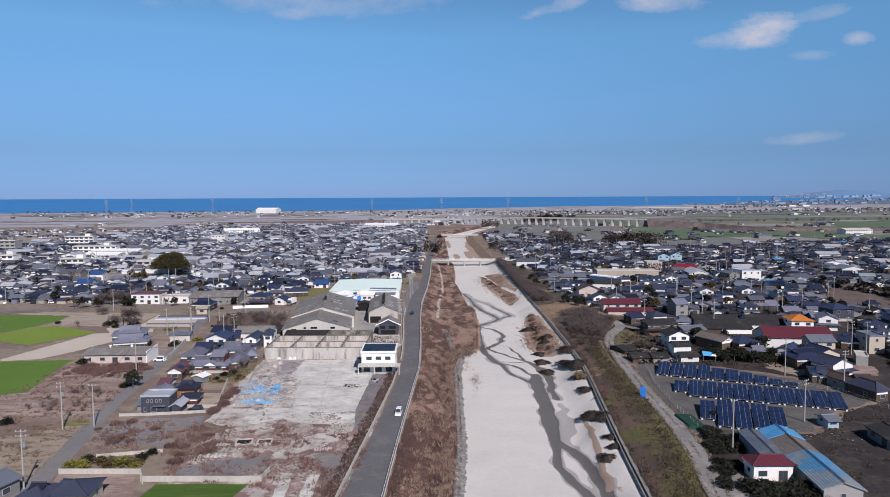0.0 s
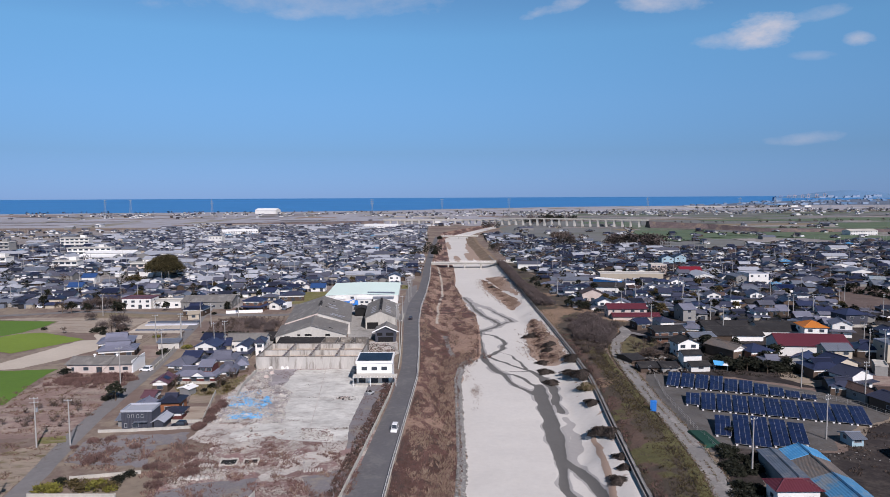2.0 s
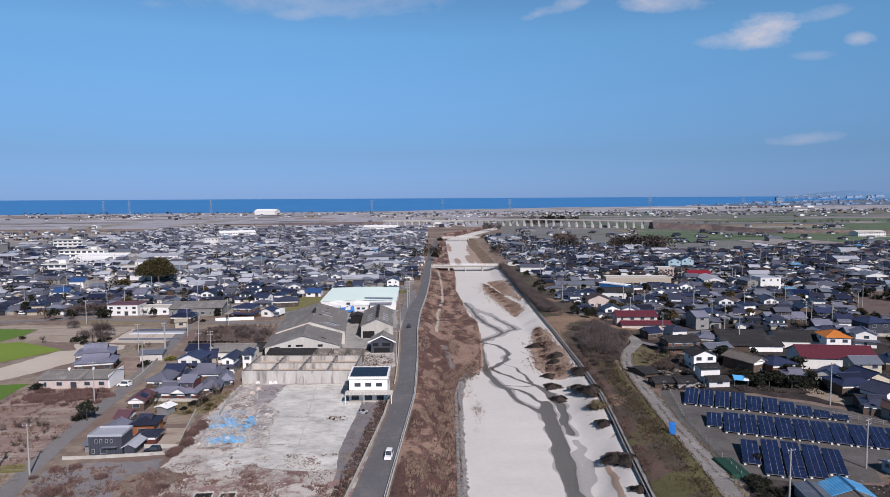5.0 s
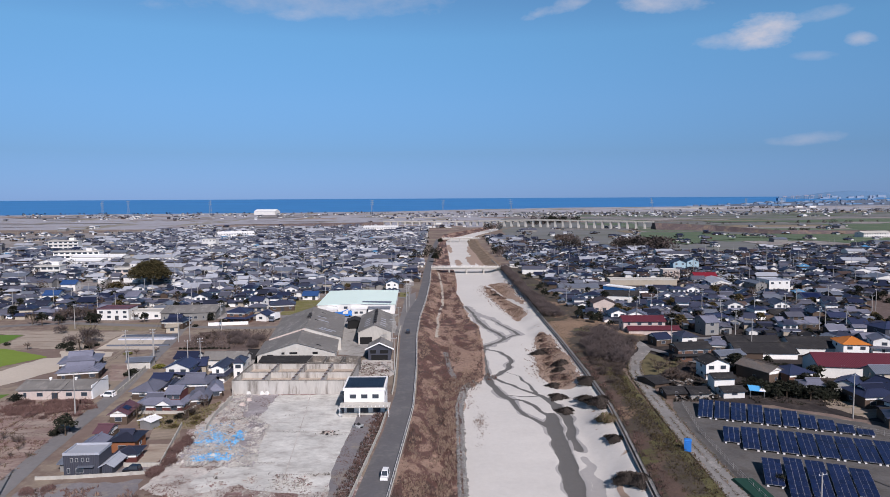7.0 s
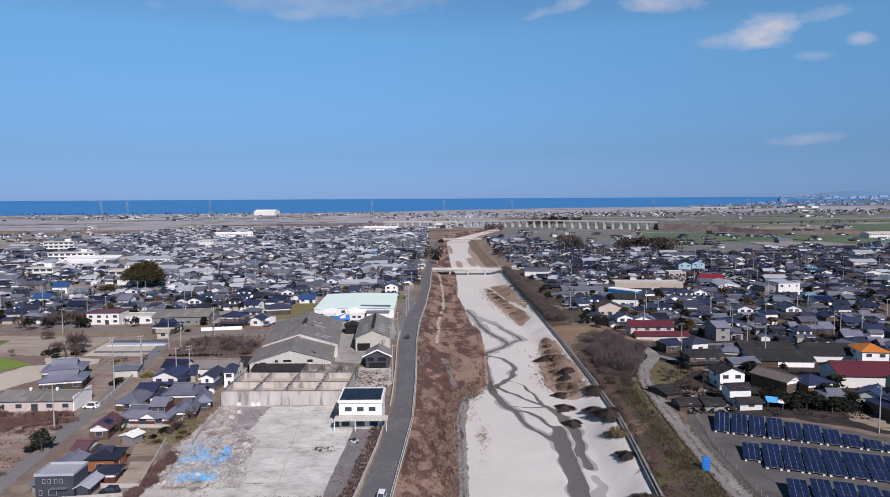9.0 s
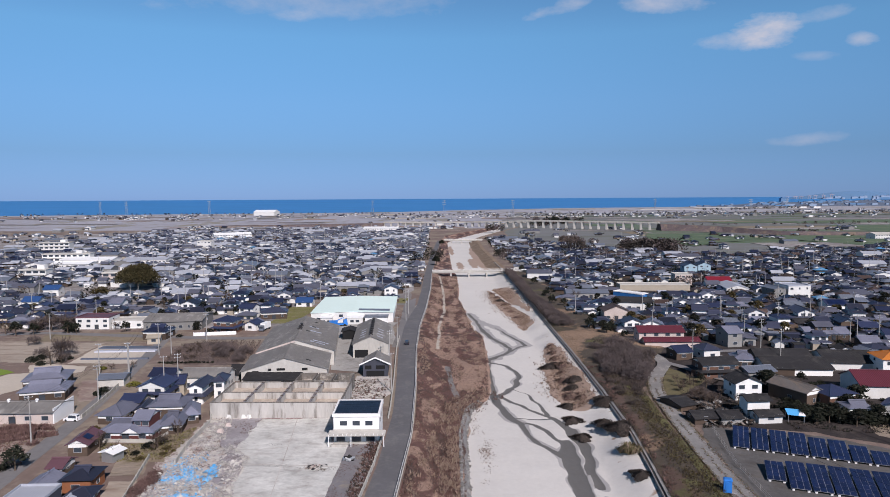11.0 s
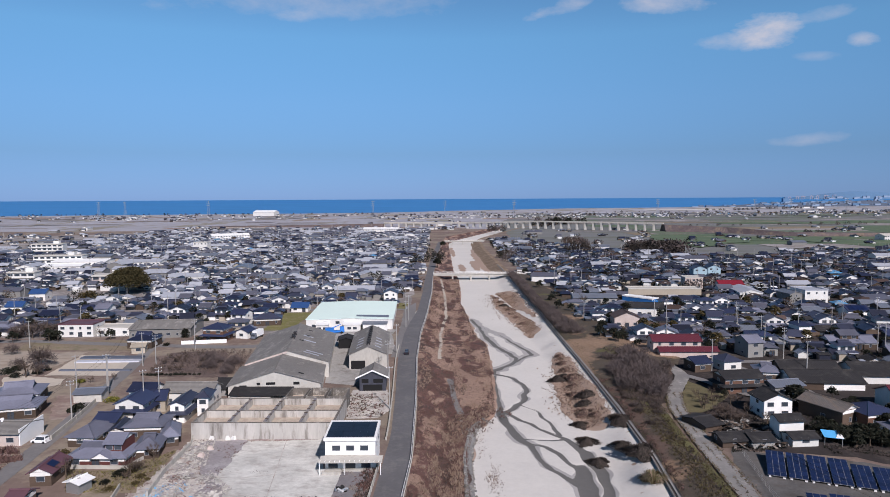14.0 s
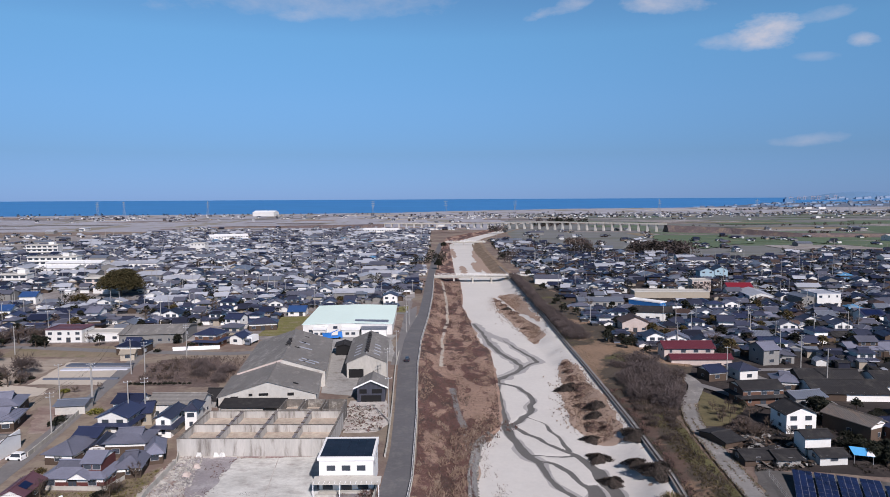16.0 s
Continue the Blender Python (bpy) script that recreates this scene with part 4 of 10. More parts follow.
patch("field", [(300, 1010), (410, 1005), (372, 850), (335, 828), (282, 772), (262, 860)], 0.70, FARGREEN, rough=2, step=12)
patch("field", [(430, 885), (560, 870), (640, 760), (468, 752), (455, 800)], 0.70, FARGREEN, rough=2, step=12)
patch("field", [(640, 1010), (690, 1225), (1000, 1230), (1050, 1080), (860, 990)], 0.70, FARGREEN, rough=2, step=20)
patch("field", [(700, 1330), (760, 1420), (1300, 1450), (1260, 1350)], 0.70, FARGREEN, rough=2, step=20)

# ---- houses


def gable_roof(s, w, d, z, rise, over=0.6, thick=0.2, along="x", m=0):
    """Two sloping plates over a w by d body centred on the origin; along: the ridge's direction."""
    if along == "x":
        hx, hy = w / 2 + over * 0.7, d / 2 + over
        k = z - rise * over / (d / 2)
        s.slab([(-hx, -hy, k), (hx, -hy, k), (hx, 0.02, z + rise), (-hx, 0.02, z + rise)], thick, m)
        s.slab([(-hx, -0.02, z + rise), (hx, -0.02, z + rise), (hx, hy, k), (-hx, hy, k)], thick, m)
    else:
        hx, hy = w / 2 + over, d / 2 + over * 0.7
        k = z - rise * over / (w / 2)
        s.slab([(-hx, -hy, k), (0.02, -hy, z + rise), (0.02, hy, z + rise), (-hx, hy, k)], thick, m)
        s.slab([(-0.02, -hy, z + rise), (hx, -hy, k), (hx, hy, k), (-0.02, hy, z + rise)], thick, m)
    return s


def hip_roof(s, w, d, z, rise, over=0.6, m=0, cut=0.0):
    """Hipped roof with a closed soffit; cut: length by which the ridge runs on past the hips (hip and gable)."""
    hx, hy = w / 2 + over, d / 2 + over
    k = z - 0.12
    r = max(hx - hy, 0.0) if w >= d else 0.0
    q = max(hy - hx, 0.0) if d > w else 0.0
    i = len(s.v)
    s.v += [(-hx, -hy, k), (hx, -hy, k), (hx, hy, k), (-hx, hy, k), (-r, -q, z + rise), (r, q, z + rise)]
    if w >= d:
        f = [(0, 1, 5, 4), (1, 2, 5), (2, 3, 4, 5), (3, 0, 4)]
    else:
        f = [(0, 1, 4), (1, 2, 5, 4), (2, 3, 5), (3, 0, 4, 5)]
    f.append((3, 2, 1, 0))
    s.f += [tuple(i + a for a in p) for p in f]
    s.m += [m] * 5
    return s


def body(w, d, h, rise=0.0, along="x", wall=0.0):
    """Walls with their gable ends."""
    s = Shape()
    hx, hy = w / 2, d / 2
    if not rise:
        return s.box(-hx, -hy, -0.3, hx, hy, h)
    base = [(-hx, -hy), (hx, -hy), (hx, hy), (-hx, hy)]
    s.box(-hx, -hy, -0.3, hx, hy, h)
    if along == "x":
        for x in (-hx, hx):
            p = [(x, -hy, h), (x, hy, h), (x, 0, h + rise)]
            s.poly(p if x > 0 else p[::-1])
    else:
        for y in (-hy, hy):
            p = [(-hx, y, h), (hx, y, h), (0, y, h + rise)]
            s.poly(p if y < 0 else p[::-1])
    return s


def window_mesh(w, h, deep=0.08):
    """Aluminium surround with recessed glass, one body, facing -y."""
    s = Shape()
    o, i = [(-w / 2, 0), (w / 2, 0), (w / 2, h), (-w / 2, h)], [(-w / 2 + 0.06, 0.06), (w / 2 - 0.06, 0.06), (w / 2 - 0.06, h - 0.06), (-w / 2 + 0.06, h - 0.06)]
    s.v = [(x, 0.02, z) for x, z in o] + [(x, -deep, z) for x, z in o] + [(x, -deep, z) for x, z in i] + [(x, -deep + 0.05, z) for x, z in i]
    for k in range(4):
        j = (k + 1) % 4
        s.f += [(k, j, 4 + j, 4 + k)[::-1], (4 + k, 4 + j, 8 + j, 8 + k), (8 + k, 8 + j, 12 + j, 12 + k)]
    s.f.append((12, 13, 14, 15))
    s.m = [0] * 12 + [1]
    return s


def pane_mesh(w, h):
    return Shape().box(-0.05, -0.09, 0.05, w / 2 - 0.05, -0.045, h - 0.05)


WIN = {}


def window(parent, w, h, x, y, z, turn=0.0, split=True):
    key = (round(w, 1), round(h, 1), split)
    if key not in WIN:
        if split:
            WIN[key] = (window_mesh(w, h).mesh("window", FRAME, GLASS), pane_mesh(w, h).mesh("pane", GLASS))
        else:
            WIN[key] = (window_mesh(w, h).mesh("window", FRAME, GLASS), None)
    ob = part("window", WIN[key][0], None, parent, at=pose(x, y, z, 0, 0, turn))
    if split:
        part("pane", WIN[key][1], None, ob)
    return ob


def ridge_caps(s, w, d, z, rise, along, hip):
    if hip:
        hx, hy = w / 2 + 0.6, d / 2 + 0.6
        r, q = (max(hx - hy, 0), 0) if w >= d else (0, max(hy - hx, 0))
        top = [(-r, -q, z + rise), (r, q, z + rise)]
        for cx, cy, t in ((-hx, -hy, 0), (hx, -hy, 0 if d > w else 1), (hx, hy, 1), (-hx, hy, 1 if d > w else 0)):
            s.rod((cx, cy, z - 0.1), top[t], 0.13, 0.13, 4)
        if r or q:
            s.rod(top[0], top[1], 0.2, 0.2, 4)
    elif along == "x":
        s.rod((-w / 2 - 0.5, 0, z + rise + 0.05), (w / 2 + 0.5, 0, z + rise + 0.05), 0.2, 0.2, 4)
    else:
        s.rod((0, -d / 2 - 0.5, z + rise + 0.05), (0, d / 2 + 0.5, z + rise + 0.05), 0.2, 0.2, 4)
    return s


TAKEN = []


def house(front, d, h, roof="gable", roof_mat=None, wall_mat=None, label="", rise=None, along="x", skirt=0.0, split=False, name="house", windows=True, upper=None, at=None, over=0.6, extra=0, category="house", group="", seed=0, porch=None):
    """A house whose front wall runs between two points; d deep, h to the eaves. skirt: a lean-to roof round the ground floor. upper: (share of width, height, offset) of an upper storey."""
    (x0, y0), (x1, y1) = front[0][:2], front[1][:2]
    w, ang = math.hypot(x1 - x0, y1 - y0) - (0.9 if at is None and d < 15 else 0.0), math.atan2(y1 - y0, x1 - x0)
    cx, cy = (x0 + x1) / 2 - math.sin(ang) * d / 2, (y0 + y1) / 2 + math.cos(ang) * d / 2
    e = thing(name, label, category, at if at is not None else pose(cx, cy, 0, 0, 0, math.degrees(ang)), group)
    TAKEN.append((e.matrix_basis.translation.x, e.matrix_basis.translation.y, math.hypot(w, d) / 2))
    r = random.Random(int(w * 97 + d * 31 + h * 7 + seed))
    span = d if along == "x" else w
    rise = rise if rise is not None else span * 0.205
    if roof == "flat":
        part("wall", body(w, d, h), wall_mat, e)
        s = Shape().box(-w / 2 - 0.12, -d / 2 - 0.12, h, w / 2 + 0.12, d / 2 + 0.12, h + 0.12)
        for a in ((-w / 2 - 0.12, -d / 2 - 0.12, w / 2 + 0.12, -d / 2 + 0.1), (-w / 2 - 0.12, d / 2 - 0.1, w / 2 + 0.12, d / 2 + 0.12), (-w / 2 - 0.12, -d / 2 + 0.1, -w / 2 + 0.1, d / 2 - 0.1), (w / 2 - 0.1, -d / 2 + 0.1, w / 2 + 0.12, d / 2 - 0.1)):
            s.box(a[0], a[1], h + 0.12, a[2], a[3], h + 0.5)
        part("roof", s, roof_mat, e)
    elif roof == "hip":
        part("wall", body(w, d, h), wall_mat, e)
        part("roof", hip_roof(Shape(), w, d, h, rise, over), roof_mat, e)
        part("ridge", ridge_caps(Shape(), w, d, h, rise, along, True), roof_mat, e)
    elif roof == "irimoya":  # hip below, small gable above
        part("wall", body(w, d, h), wall_mat, e)
        s = hip_roof(Shape(), w, d, h, rise * 0.95, over)
        part("roof", s, roof_mat, e)
        gw, gd = max(w - d * 0.45, 2.0), d * 0.42
        for p in ([(-gw / 2, -gd / 2, h + rise * 0.55), (-gw / 2, gd / 2, h + rise * 0.55), (-gw / 2, 0, h + rise * 1.12)], [(gw / 2, gd / 2, h + rise * 0.55), (gw / 2, -gd / 2, h + rise * 0.55), (gw / 2, 0, h + rise * 1.12)]):
            part("gable", Shape().poly(p[::-1]), WALLW, e)
        t = Shape()
        hx = gw / 2 + 0.35
        t.slab([(-hx, -gd / 2 - 0.1, h + rise * 0.5), (hx, -gd / 2 - 0.1, h + rise * 0.5), (hx, 0.02, h + rise * 1.15), (-hx, 0.02, h + rise * 1.15)], 0.15)
        t.slab([(-hx, -0.02, h + rise * 1.15), (hx, -0.02, h + rise * 1.15), (hx, gd / 2 + 0.1, h + rise * 0.5), (-hx, gd / 2 + 0.1, h + rise * 0.5)], 0.15)
        part("upper_roof", t, roof_mat, e)
        part("ridge", Shape().rod((-hx, 0, h + rise * 1.18), (hx, 0, h + rise * 1.18), 0.22, 0.22, 4), roof_mat, e)
    else:
        part("wall", body(w, d, h, rise, along), wall_mat, e)
        part("roof", gable_roof(Shape(), w, d, h, rise + 0.02, over, along=along), roof_mat, e)
        part("ridge", ridge_caps(Shape(), w, d, h, rise, along, False), roof_mat, e)
    if skirt:
        s = Shape()
        o = 1.25
        a, b = (-w / 2 - o, -d / 2 - o), (w / 2 + o, d / 2 + o)
        ring_o = [(a[0], a[1]), (b[0], a[1]), (b[0], b[1]), (a[0], b[1])]
        ring_i = [(-w / 2, -d / 2), (w / 2, -d / 2), (w / 2, d / 2), (-w / 2, d / 2)]
        for k in range(4):
            p, q, u, v = ring_o[k], ring_o[(k + 1) % 4], ring_i[(k + 1) % 4], ring_i[k]
            s.slab([(*p, skirt - 0.1), (*q, skirt - 0.1), (*u, skirt + 0.45), (*v, skirt + 0.45)], 0.12)
        part("lower_roof", s, roof_mat, e)
    if upper:
        share, h2, off = upper
        uw, ud = w * share, d * 0.7
        u = part("upper_storey", body(uw, ud, h2 - h, ud * 0.22), wall_mat, e, at=pose(off * w, 0.4, h + 0.2))
        part("upper_roof", gable_roof(Shape(), uw, ud, h2 - h, ud * 0.22 + 0.02, 0.5), roof_mat, u)
        part("gable", Shape().poly([(uw / 2 + 0.03, -ud / 2, h2 - h), (uw / 2 + 0.03, ud / 2, h2 - h), (uw / 2 + 0.03, 0, h2 - h + ud * 0.22)]), WALLW, u)
        for x in (-uw / 4, uw / 4):
            window(u, 1.6, 1.0, x, -ud / 2, 0.6 + 0.25 * (h2 - h - 2), split=False)
    if category == "house" and wall_mat in (WALLB, WALLR, WALLO):  # white plaster above the boards
        part("plaster", Shape().box(-w / 2 + 0.1, -d / 2 - 0.03, h - 0.95, w / 2 - 0.1, -d / 2 + 0.02, h - 0.15).box(w / 2 - 0.02, -d / 2 + 0.1, h - 0.95, w / 2 + 0.03, d / 2 - 0.1, h - 0.15), WALLW, e, "white plaster band")
        if roof == "gable":
            k, g = (d / 2 - 0.15, w / 2 + 0.03) if along == "x" else (w / 2 - 0.15, d / 2 + 0.03)
            for sgn in (-1, 1):
                tri = [(-k * sgn, h + 0.05), (k * sgn, h + 0.05), (0, h + rise * 0.9)]
                part("gable", Shape().poly([(sgn * g, u, z) if along == "x" else (-u, sgn * g, z) for u, z in tri]), WALLW, e, "white gable")
    if porch:  # a small white gable over the entrance
        xp, wp = porch
        t = Shape()
        zp, yp = h - 0.1, -d / 2 - 0.9
        part("porch_gable", Shape().poly([(xp - wp / 2, yp, zp), (xp + wp / 2, yp, zp), (xp, yp, zp + wp * 0.3)]), WALLW, e)
        t.slab([(xp - wp / 2 - 0.3, yp - 0.2, zp - 0.05), (xp, yp - 0.2, zp + wp * 0.3 + 0.12), (xp, yp + 3, zp + wp * 0.3 + 0.12), (xp - wp / 2 - 0.3, yp + 3, zp - 0.05)], 0.1)
        t.slab([(xp, yp - 0.2, zp + wp * 0.3 + 0.12), (xp + wp / 2 + 0.3, yp - 0.2, zp - 0.05), (xp + wp / 2 + 0.3, yp + 3, zp - 0.05), (xp, yp + 3, zp + wp * 0.3 + 0.12)], 0.1)
        part("porch_roof", t, roof_mat, e)
    if windows == "few":
        part("door", Shape().box(-0.85, -0.07, 0, 0.85, 0.02, 2.0).box(-0.75, -0.09, 0.15, -0.05, -0.06, 1.9, 1).box(0.05, -0.09, 0.15, 0.75, -0.06, 1.9, 1), (WALLB, GLASS), e, at=pose(w * 0.12, -d / 2, 0))
        window(e, 2.6, 1.7, -w * 0.24, -d / 2, 0.3, split=False)
        if h > 4.5:
            window(e, 1.7, 1.1, -w * 0.2, -d / 2, h - 1.75, split=False)
            window(e, 1.7, 1.1, w * 0.22, -d / 2, h - 1.75, split=False)
    elif windows:
        floors = [0.9] if h < 4.6 else [0.9, h - 1.85]
        for z in floors:
            n = max(1, int(w / 3.4))
            for k in range(n):
                if z < 2 and k == n // 2 and n > 1:
                    door = part("door", Shape().box(-0.85, -0.07, 0, 0.85, 0.02, 2.0).box(-0.75, -0.09, 0.15, -0.05, -0.06, 1.9, 1).box(0.05, -0.09, 0.15, 0.75, -0.06, 1.9, 1), (WALLB, GLASS), e, at=pose((k + 0.5) / n * w - w / 2, -d / 2, 0))
                    continue
                window(e, 1.7 if r.random() < 0.7 else 0.9, 1.15, (k + 0.5) / n * w - w / 2 + r.uniform(-0.2, 0.2), -d / 2, z, split=split)
            for side, turn in ((-1, -90), (1, 90)):
                window(e, 1.2, 0.9, side * w / 2, r.uniform(-0.15, 0.15) * d, z + 0.1, turn, split=split)
    return e


# farm and town houses west of the river
house([(-76.5, 207.4), (-63.3, 207)], 8, 2.5, "irimoya", TILEG, WALLR, "long dark red boarded farmhouse with slate-grey tiled roof", upper=(0.3, 4.9, 0.25), porch=(1.5, 4.2))
house([(-64.3, 211.5), (-58.5, 212.5)], 8, 2.5, "irimoya", TILEG, WALLB, "brown timber annex with slate-grey tiled roof and porch")
house([(-82.9, 219.8), (-75.8, 219.1)], 9, 2.5, "hip", TILEG, WALLB, "low house with hipped grey tile roof beside lane")
house([(-71.8, 223.2), (-62.3, 223.7)], 8, 3.4, "irimoya", TILEG, WALLB, "broad timber farmhouse with weathered grey tile roof")
house([(-61, 218.6), (-57, 220)], 8, 2.5, "hip", TILEG, WALLB, "small timber house with grey hipped roof by yard wall")
house([(-80.9, 227.7), (-74.7, 227.5)], 6, 3.5, "gable", TILEN, WALLC, "cream house with blue tile roof and solar heater", rise=1.0)
house([(-75.5, 223.4), (-71.1, 224.1)], 7, 2.5, "gable", TILE, WALLB, "low dark timber house with black tiled roof", along="y")
house([(-80.4, 237.6), (-72.4, 237.3)], 8, 4.6, "gable", TILEN, WALLW, "white house with navy tiled gable and upper balcony", along="y", skirt=2.6)
house([(-81.6, 248), (-73.8, 247.3)], 6, 5.0, "gable", TILEN, WALLW, "white two-storey house with navy tiled roof", skirt=0)
house([(-74.8, 243.8), (-69.7, 244.7)], 7, 3.6, "gable", TILEN, WALLC, "cream house with plain navy tiled gable roof")
house([(-65.7, 235.4), (-61.3, 235.3)], 9, 5.0, "gable", TILE, WALLW, "tall white gabled house with black tiled roof", along="y", skirt=2.6)
house([(-73.3, 249.6), (-58.8, 249.1)], 7, 4.2, "gable", SLATE, WALLW, "long white two-storey house with grey slate roof")
house([(-60.8, 240.6), (-57.1, 240.9)], 6, 5.0, "hip", TILE, WALLW, "white house with black hipped roof and balcony rail")
house([(-61.9, 258.3), (-57.8, 258.1)], 8, 2.5, "gable", DARK_SLATE, WALLG, "grey shed with blackened slate roof behind pits")
house([(-99.1, 252.8), (-91, 253.9)], 6, 2.7, "gable", GREY_METAL, PALE_CONCRETE, "open concrete garage with shallow grey metal roof", rise=0.5, windows=False, name="garage", category="garage")
house([(-113.5, 238.0), (-101.5, 241.0)], 9, 3.0, "irimoya", TILEG, WALLB, "large old farmhouse with dark blue-grey tiled roofs")
house([(-117.5, 246.5), (-106.0, 250.0)], 10, 3.8, "irimoya", TILEG, WALLB, "main hall of the old farmhouse with tiled hips")
pinkish = house([(-114.5, 220.4), (-93.6, 220.6)], 9.5, 3.2, "gable", SLATE, WALLP, "long faded pink workshop with weathered slate roof", rise=1.1, name="workshop", category="workshop")
part("end_wall", Shape().solid([(10.1, -4.8, -0.2), (10.4, -4.8, -0.2), (10.4, 4.8, -0.2), (10.1, 4.8, -0.2)], [(10.1, -4.8, 3.9), (10.4, -4.8, 3.9), (10.4, 4.8, 4.3), (10.1, 4.8, 4.3)]), WHITE, pinkish, "plain white end wall")
for xv in (-3.5, 3.6):
    part("roof_vent", Shape().rod((xv, 0, 4.1), (xv, 0, 4.8), 0.3, 0.3, 8).rod((xv, 0, 4.8), (xv, 0, 5.1), 0.5, 0.3, 8), WHITE, pinkish)
plum = house([(-79.0, 198.6), (-74.0, 198.9)], 7.5, 3.0, "gable", PURPLE_ROOF, WALLB, "brown house with plum metal roof and white gable", along="y", rise=1.0)
part("gable", Shape().poly([(-2.05, -3.8, 2.95), (2.05, -3.8, 2.95), (0, -3.8, 3.95)]), WALLW, plum, "white gable")
part("solar_heater", Shape().slab([(0.5, -2.2, 3.95), (1.9, -2.2, 3.28), (1.9, 0.2, 3.28), (0.5, 0.2, 3.95)], 0.06), PVCELL, plum)
house([(-77.2, 187.8), (-73.4, 187.8)], 5, 2.3, "gable", PURPLE_ROOF, WALLB, "low brown annex with plum metal roof", rise=0.8)
house([(-75.6, 177.2), (-70.2, 177.4)], 6, 2.6, "gable", TILEG, WALLB, "grey-tiled timber house beside the lane", along="y")
house([(-69.8, 179.4), (-63.6, 179.6)], 6.0, 3.1, "irimoya", TILE, WALLT, "orange timber house with dark tiled hip and gable roof")
house([(-66.4, 174.6), (-61.2, 174.8)], 3.8, 2.1, "hip", TILE, WALLR, "low dark red wing with black tiled hipped roof", rise=0.8)
char = house([(-73.8, 168.1), (-65.8, 168.3)], 5.6, 4.3, "flat", PALE_METAL, WALLD, "modern charcoal metal-clad house with pale grey roof", windows=False)
for xw in (-1.9, -0.9, 0.3, 1.3):
    window(char, 0.55, 0.8, xw, -2.8, 2.9, split=False)
for xw in (-2.6, -0.4):
    window(char, 1.5 if xw > -1 else 0.6, 1.0, xw, -2.8, 0.6, split=False)
part("porch_canopy", Shape().box(-0.6, -3.6, 2.0, 2.6, -2.8, 2.12), GREY_METAL, char)
house([(-66.4, 168.6), (-63.4, 168.6)], 5.2, 2.1, "gable", PALE_METAL, WALLD, "charcoal lean-to with pale grey metal roof", rise=0.5, along="y", name="annex", category="annex", windows=False)
house([(-75.8, 170.4), (-73.0, 170.4)], 4, 2.0, "gable", GREY_METAL, WALLG, "small grey store beside the charcoal house", rise=0.5, name="store", category="store", windows=False)
house([(-67.2, 194.3), (-65.8, 198.1)], 3, 2.3, "gable", WHITE, STEEL, "small carport with pale corrugated roof sheets", rise=0.3, windows=False, name="carport", category="carport")
house([(-72.2, 113.8), (-66.6, 113.6)], 6.0, 3.2, "irimoya", TILE, WALLC, "house with broad dark tiled roof beside the lane")
house([(-67.6, 115.2), (-60.1, 115.6)], 6.5, 3.0, "hip", TILE, WALLC, "low house with dark tiled roof and satellite dish")
house([(-78.6, 117.2), (-76.6, 123.7)], 7, 3.2, "gable", GREY_METAL, WALLG, "grey barn with long pale metal roof", rise=1.0)
house([(-152.5, 342.5), (-137.5, 342.5)], 10, 4.9, "flat", PURPLE_ROOF, WALLW, "white two-storey workshop with flat rust-red roof deck", name="workshop", category="workshop")
house([(-137.6, 343.6), (-123.4, 344.2)], 8, 3.3, "flat", PALE_CONCRETE, WALLW, "low white office wing with flat roof", name="office", category="office")
house([(-121.5, 338.2), (-97.6, 340.0)], 20, 4.0, "gable", SLATE, WALLG, "wide grey factory hall with shallow slate roof", rise=1.5, name="factory_hall", category="factory")
house([(-109.1, 311.2), (-103.7, 312.2)], 4, 2.8, "gable", WALLC, WALLC, "small beige hut at the lane corner", rise=0.7, name="hut", category="hut")
house([(-114.5, 320), (-104.4, 319.6)], 9, 3.4, "irimoya", TILEN, WALLB, "low house with dark blue tiled roof by crossing")
house([(-89.9, 330.7), (-80.7, 328.9)], 8, 5.4, "hip", TILEN, WALLO, "two-storey house with reddish walls and navy roof", skirt=2.7)
house([(-89.4, 365.5), (-81.8, 363.9)], 7, 5.2, "gable", TILEN, WALLW, "white house with dark blue gable roof")
house([(-78.4, 361.7), (-66.1, 364)], 8, 3.2, "hip", TILE, WALLB, "low timber house with black hipped tile roof")
house([(-79, 337.3), (-73.1, 335.6)], 6, 3.0, "gable", TILEN, WALLW, "small white house with blue roof near truck", along="y")

# houses east of the river
house([(83.6, 233.6), (91.8, 234.0)], 7, 5.0, "gable", DARK_SLATE, WALLW, "white two-storey gabled house with balcony and dark roof", along="y", rise=1.5)
house([(80.2, 219.4), (87.0, 219.9)], 4, 4.6, "gable", DARK_SLATE, WALLW, "white box-shaped store with blackened slate roof", rise=0.7, windows=False, name="store", category="store")
house([(80.8, 214.6), (87.8, 215.1)], 4.2, 2.2, "gable", DARK_SLATE, WALLW, "low white lean-to with sliding windows", rise=0.6, name="lean_to", category="lean-to")
house([(82.8, 254.6), (95.3, 255.8)], 7, 4.8, "gable", DARK_SLATE, WALLO, "brown two-storey timber house with grey slate roof", skirt=2.5, rise=1.2)
house([(65.2, 224.4), (70.7, 226.6)], 8, 1.7, "gable", DARK_SLATE, WALLB, "sagging dark timber shack beside the track", rise=0.7, windows=False, name="shack", category="shack")
house([(65, 214.5), (71.9, 215.2)], 5, 1.9, "gable", DARK_SLATE, WALLB, "low open timber shack with patched roof", rise=0.8, name="shack", category="shack")
house([(71.5, 214), (77.5, 214.4)], 5, 2.0, "gable", DARK_SLATE, WALLG, "weathered shack against the white store", rise=0.8, name="shack", category="shack")
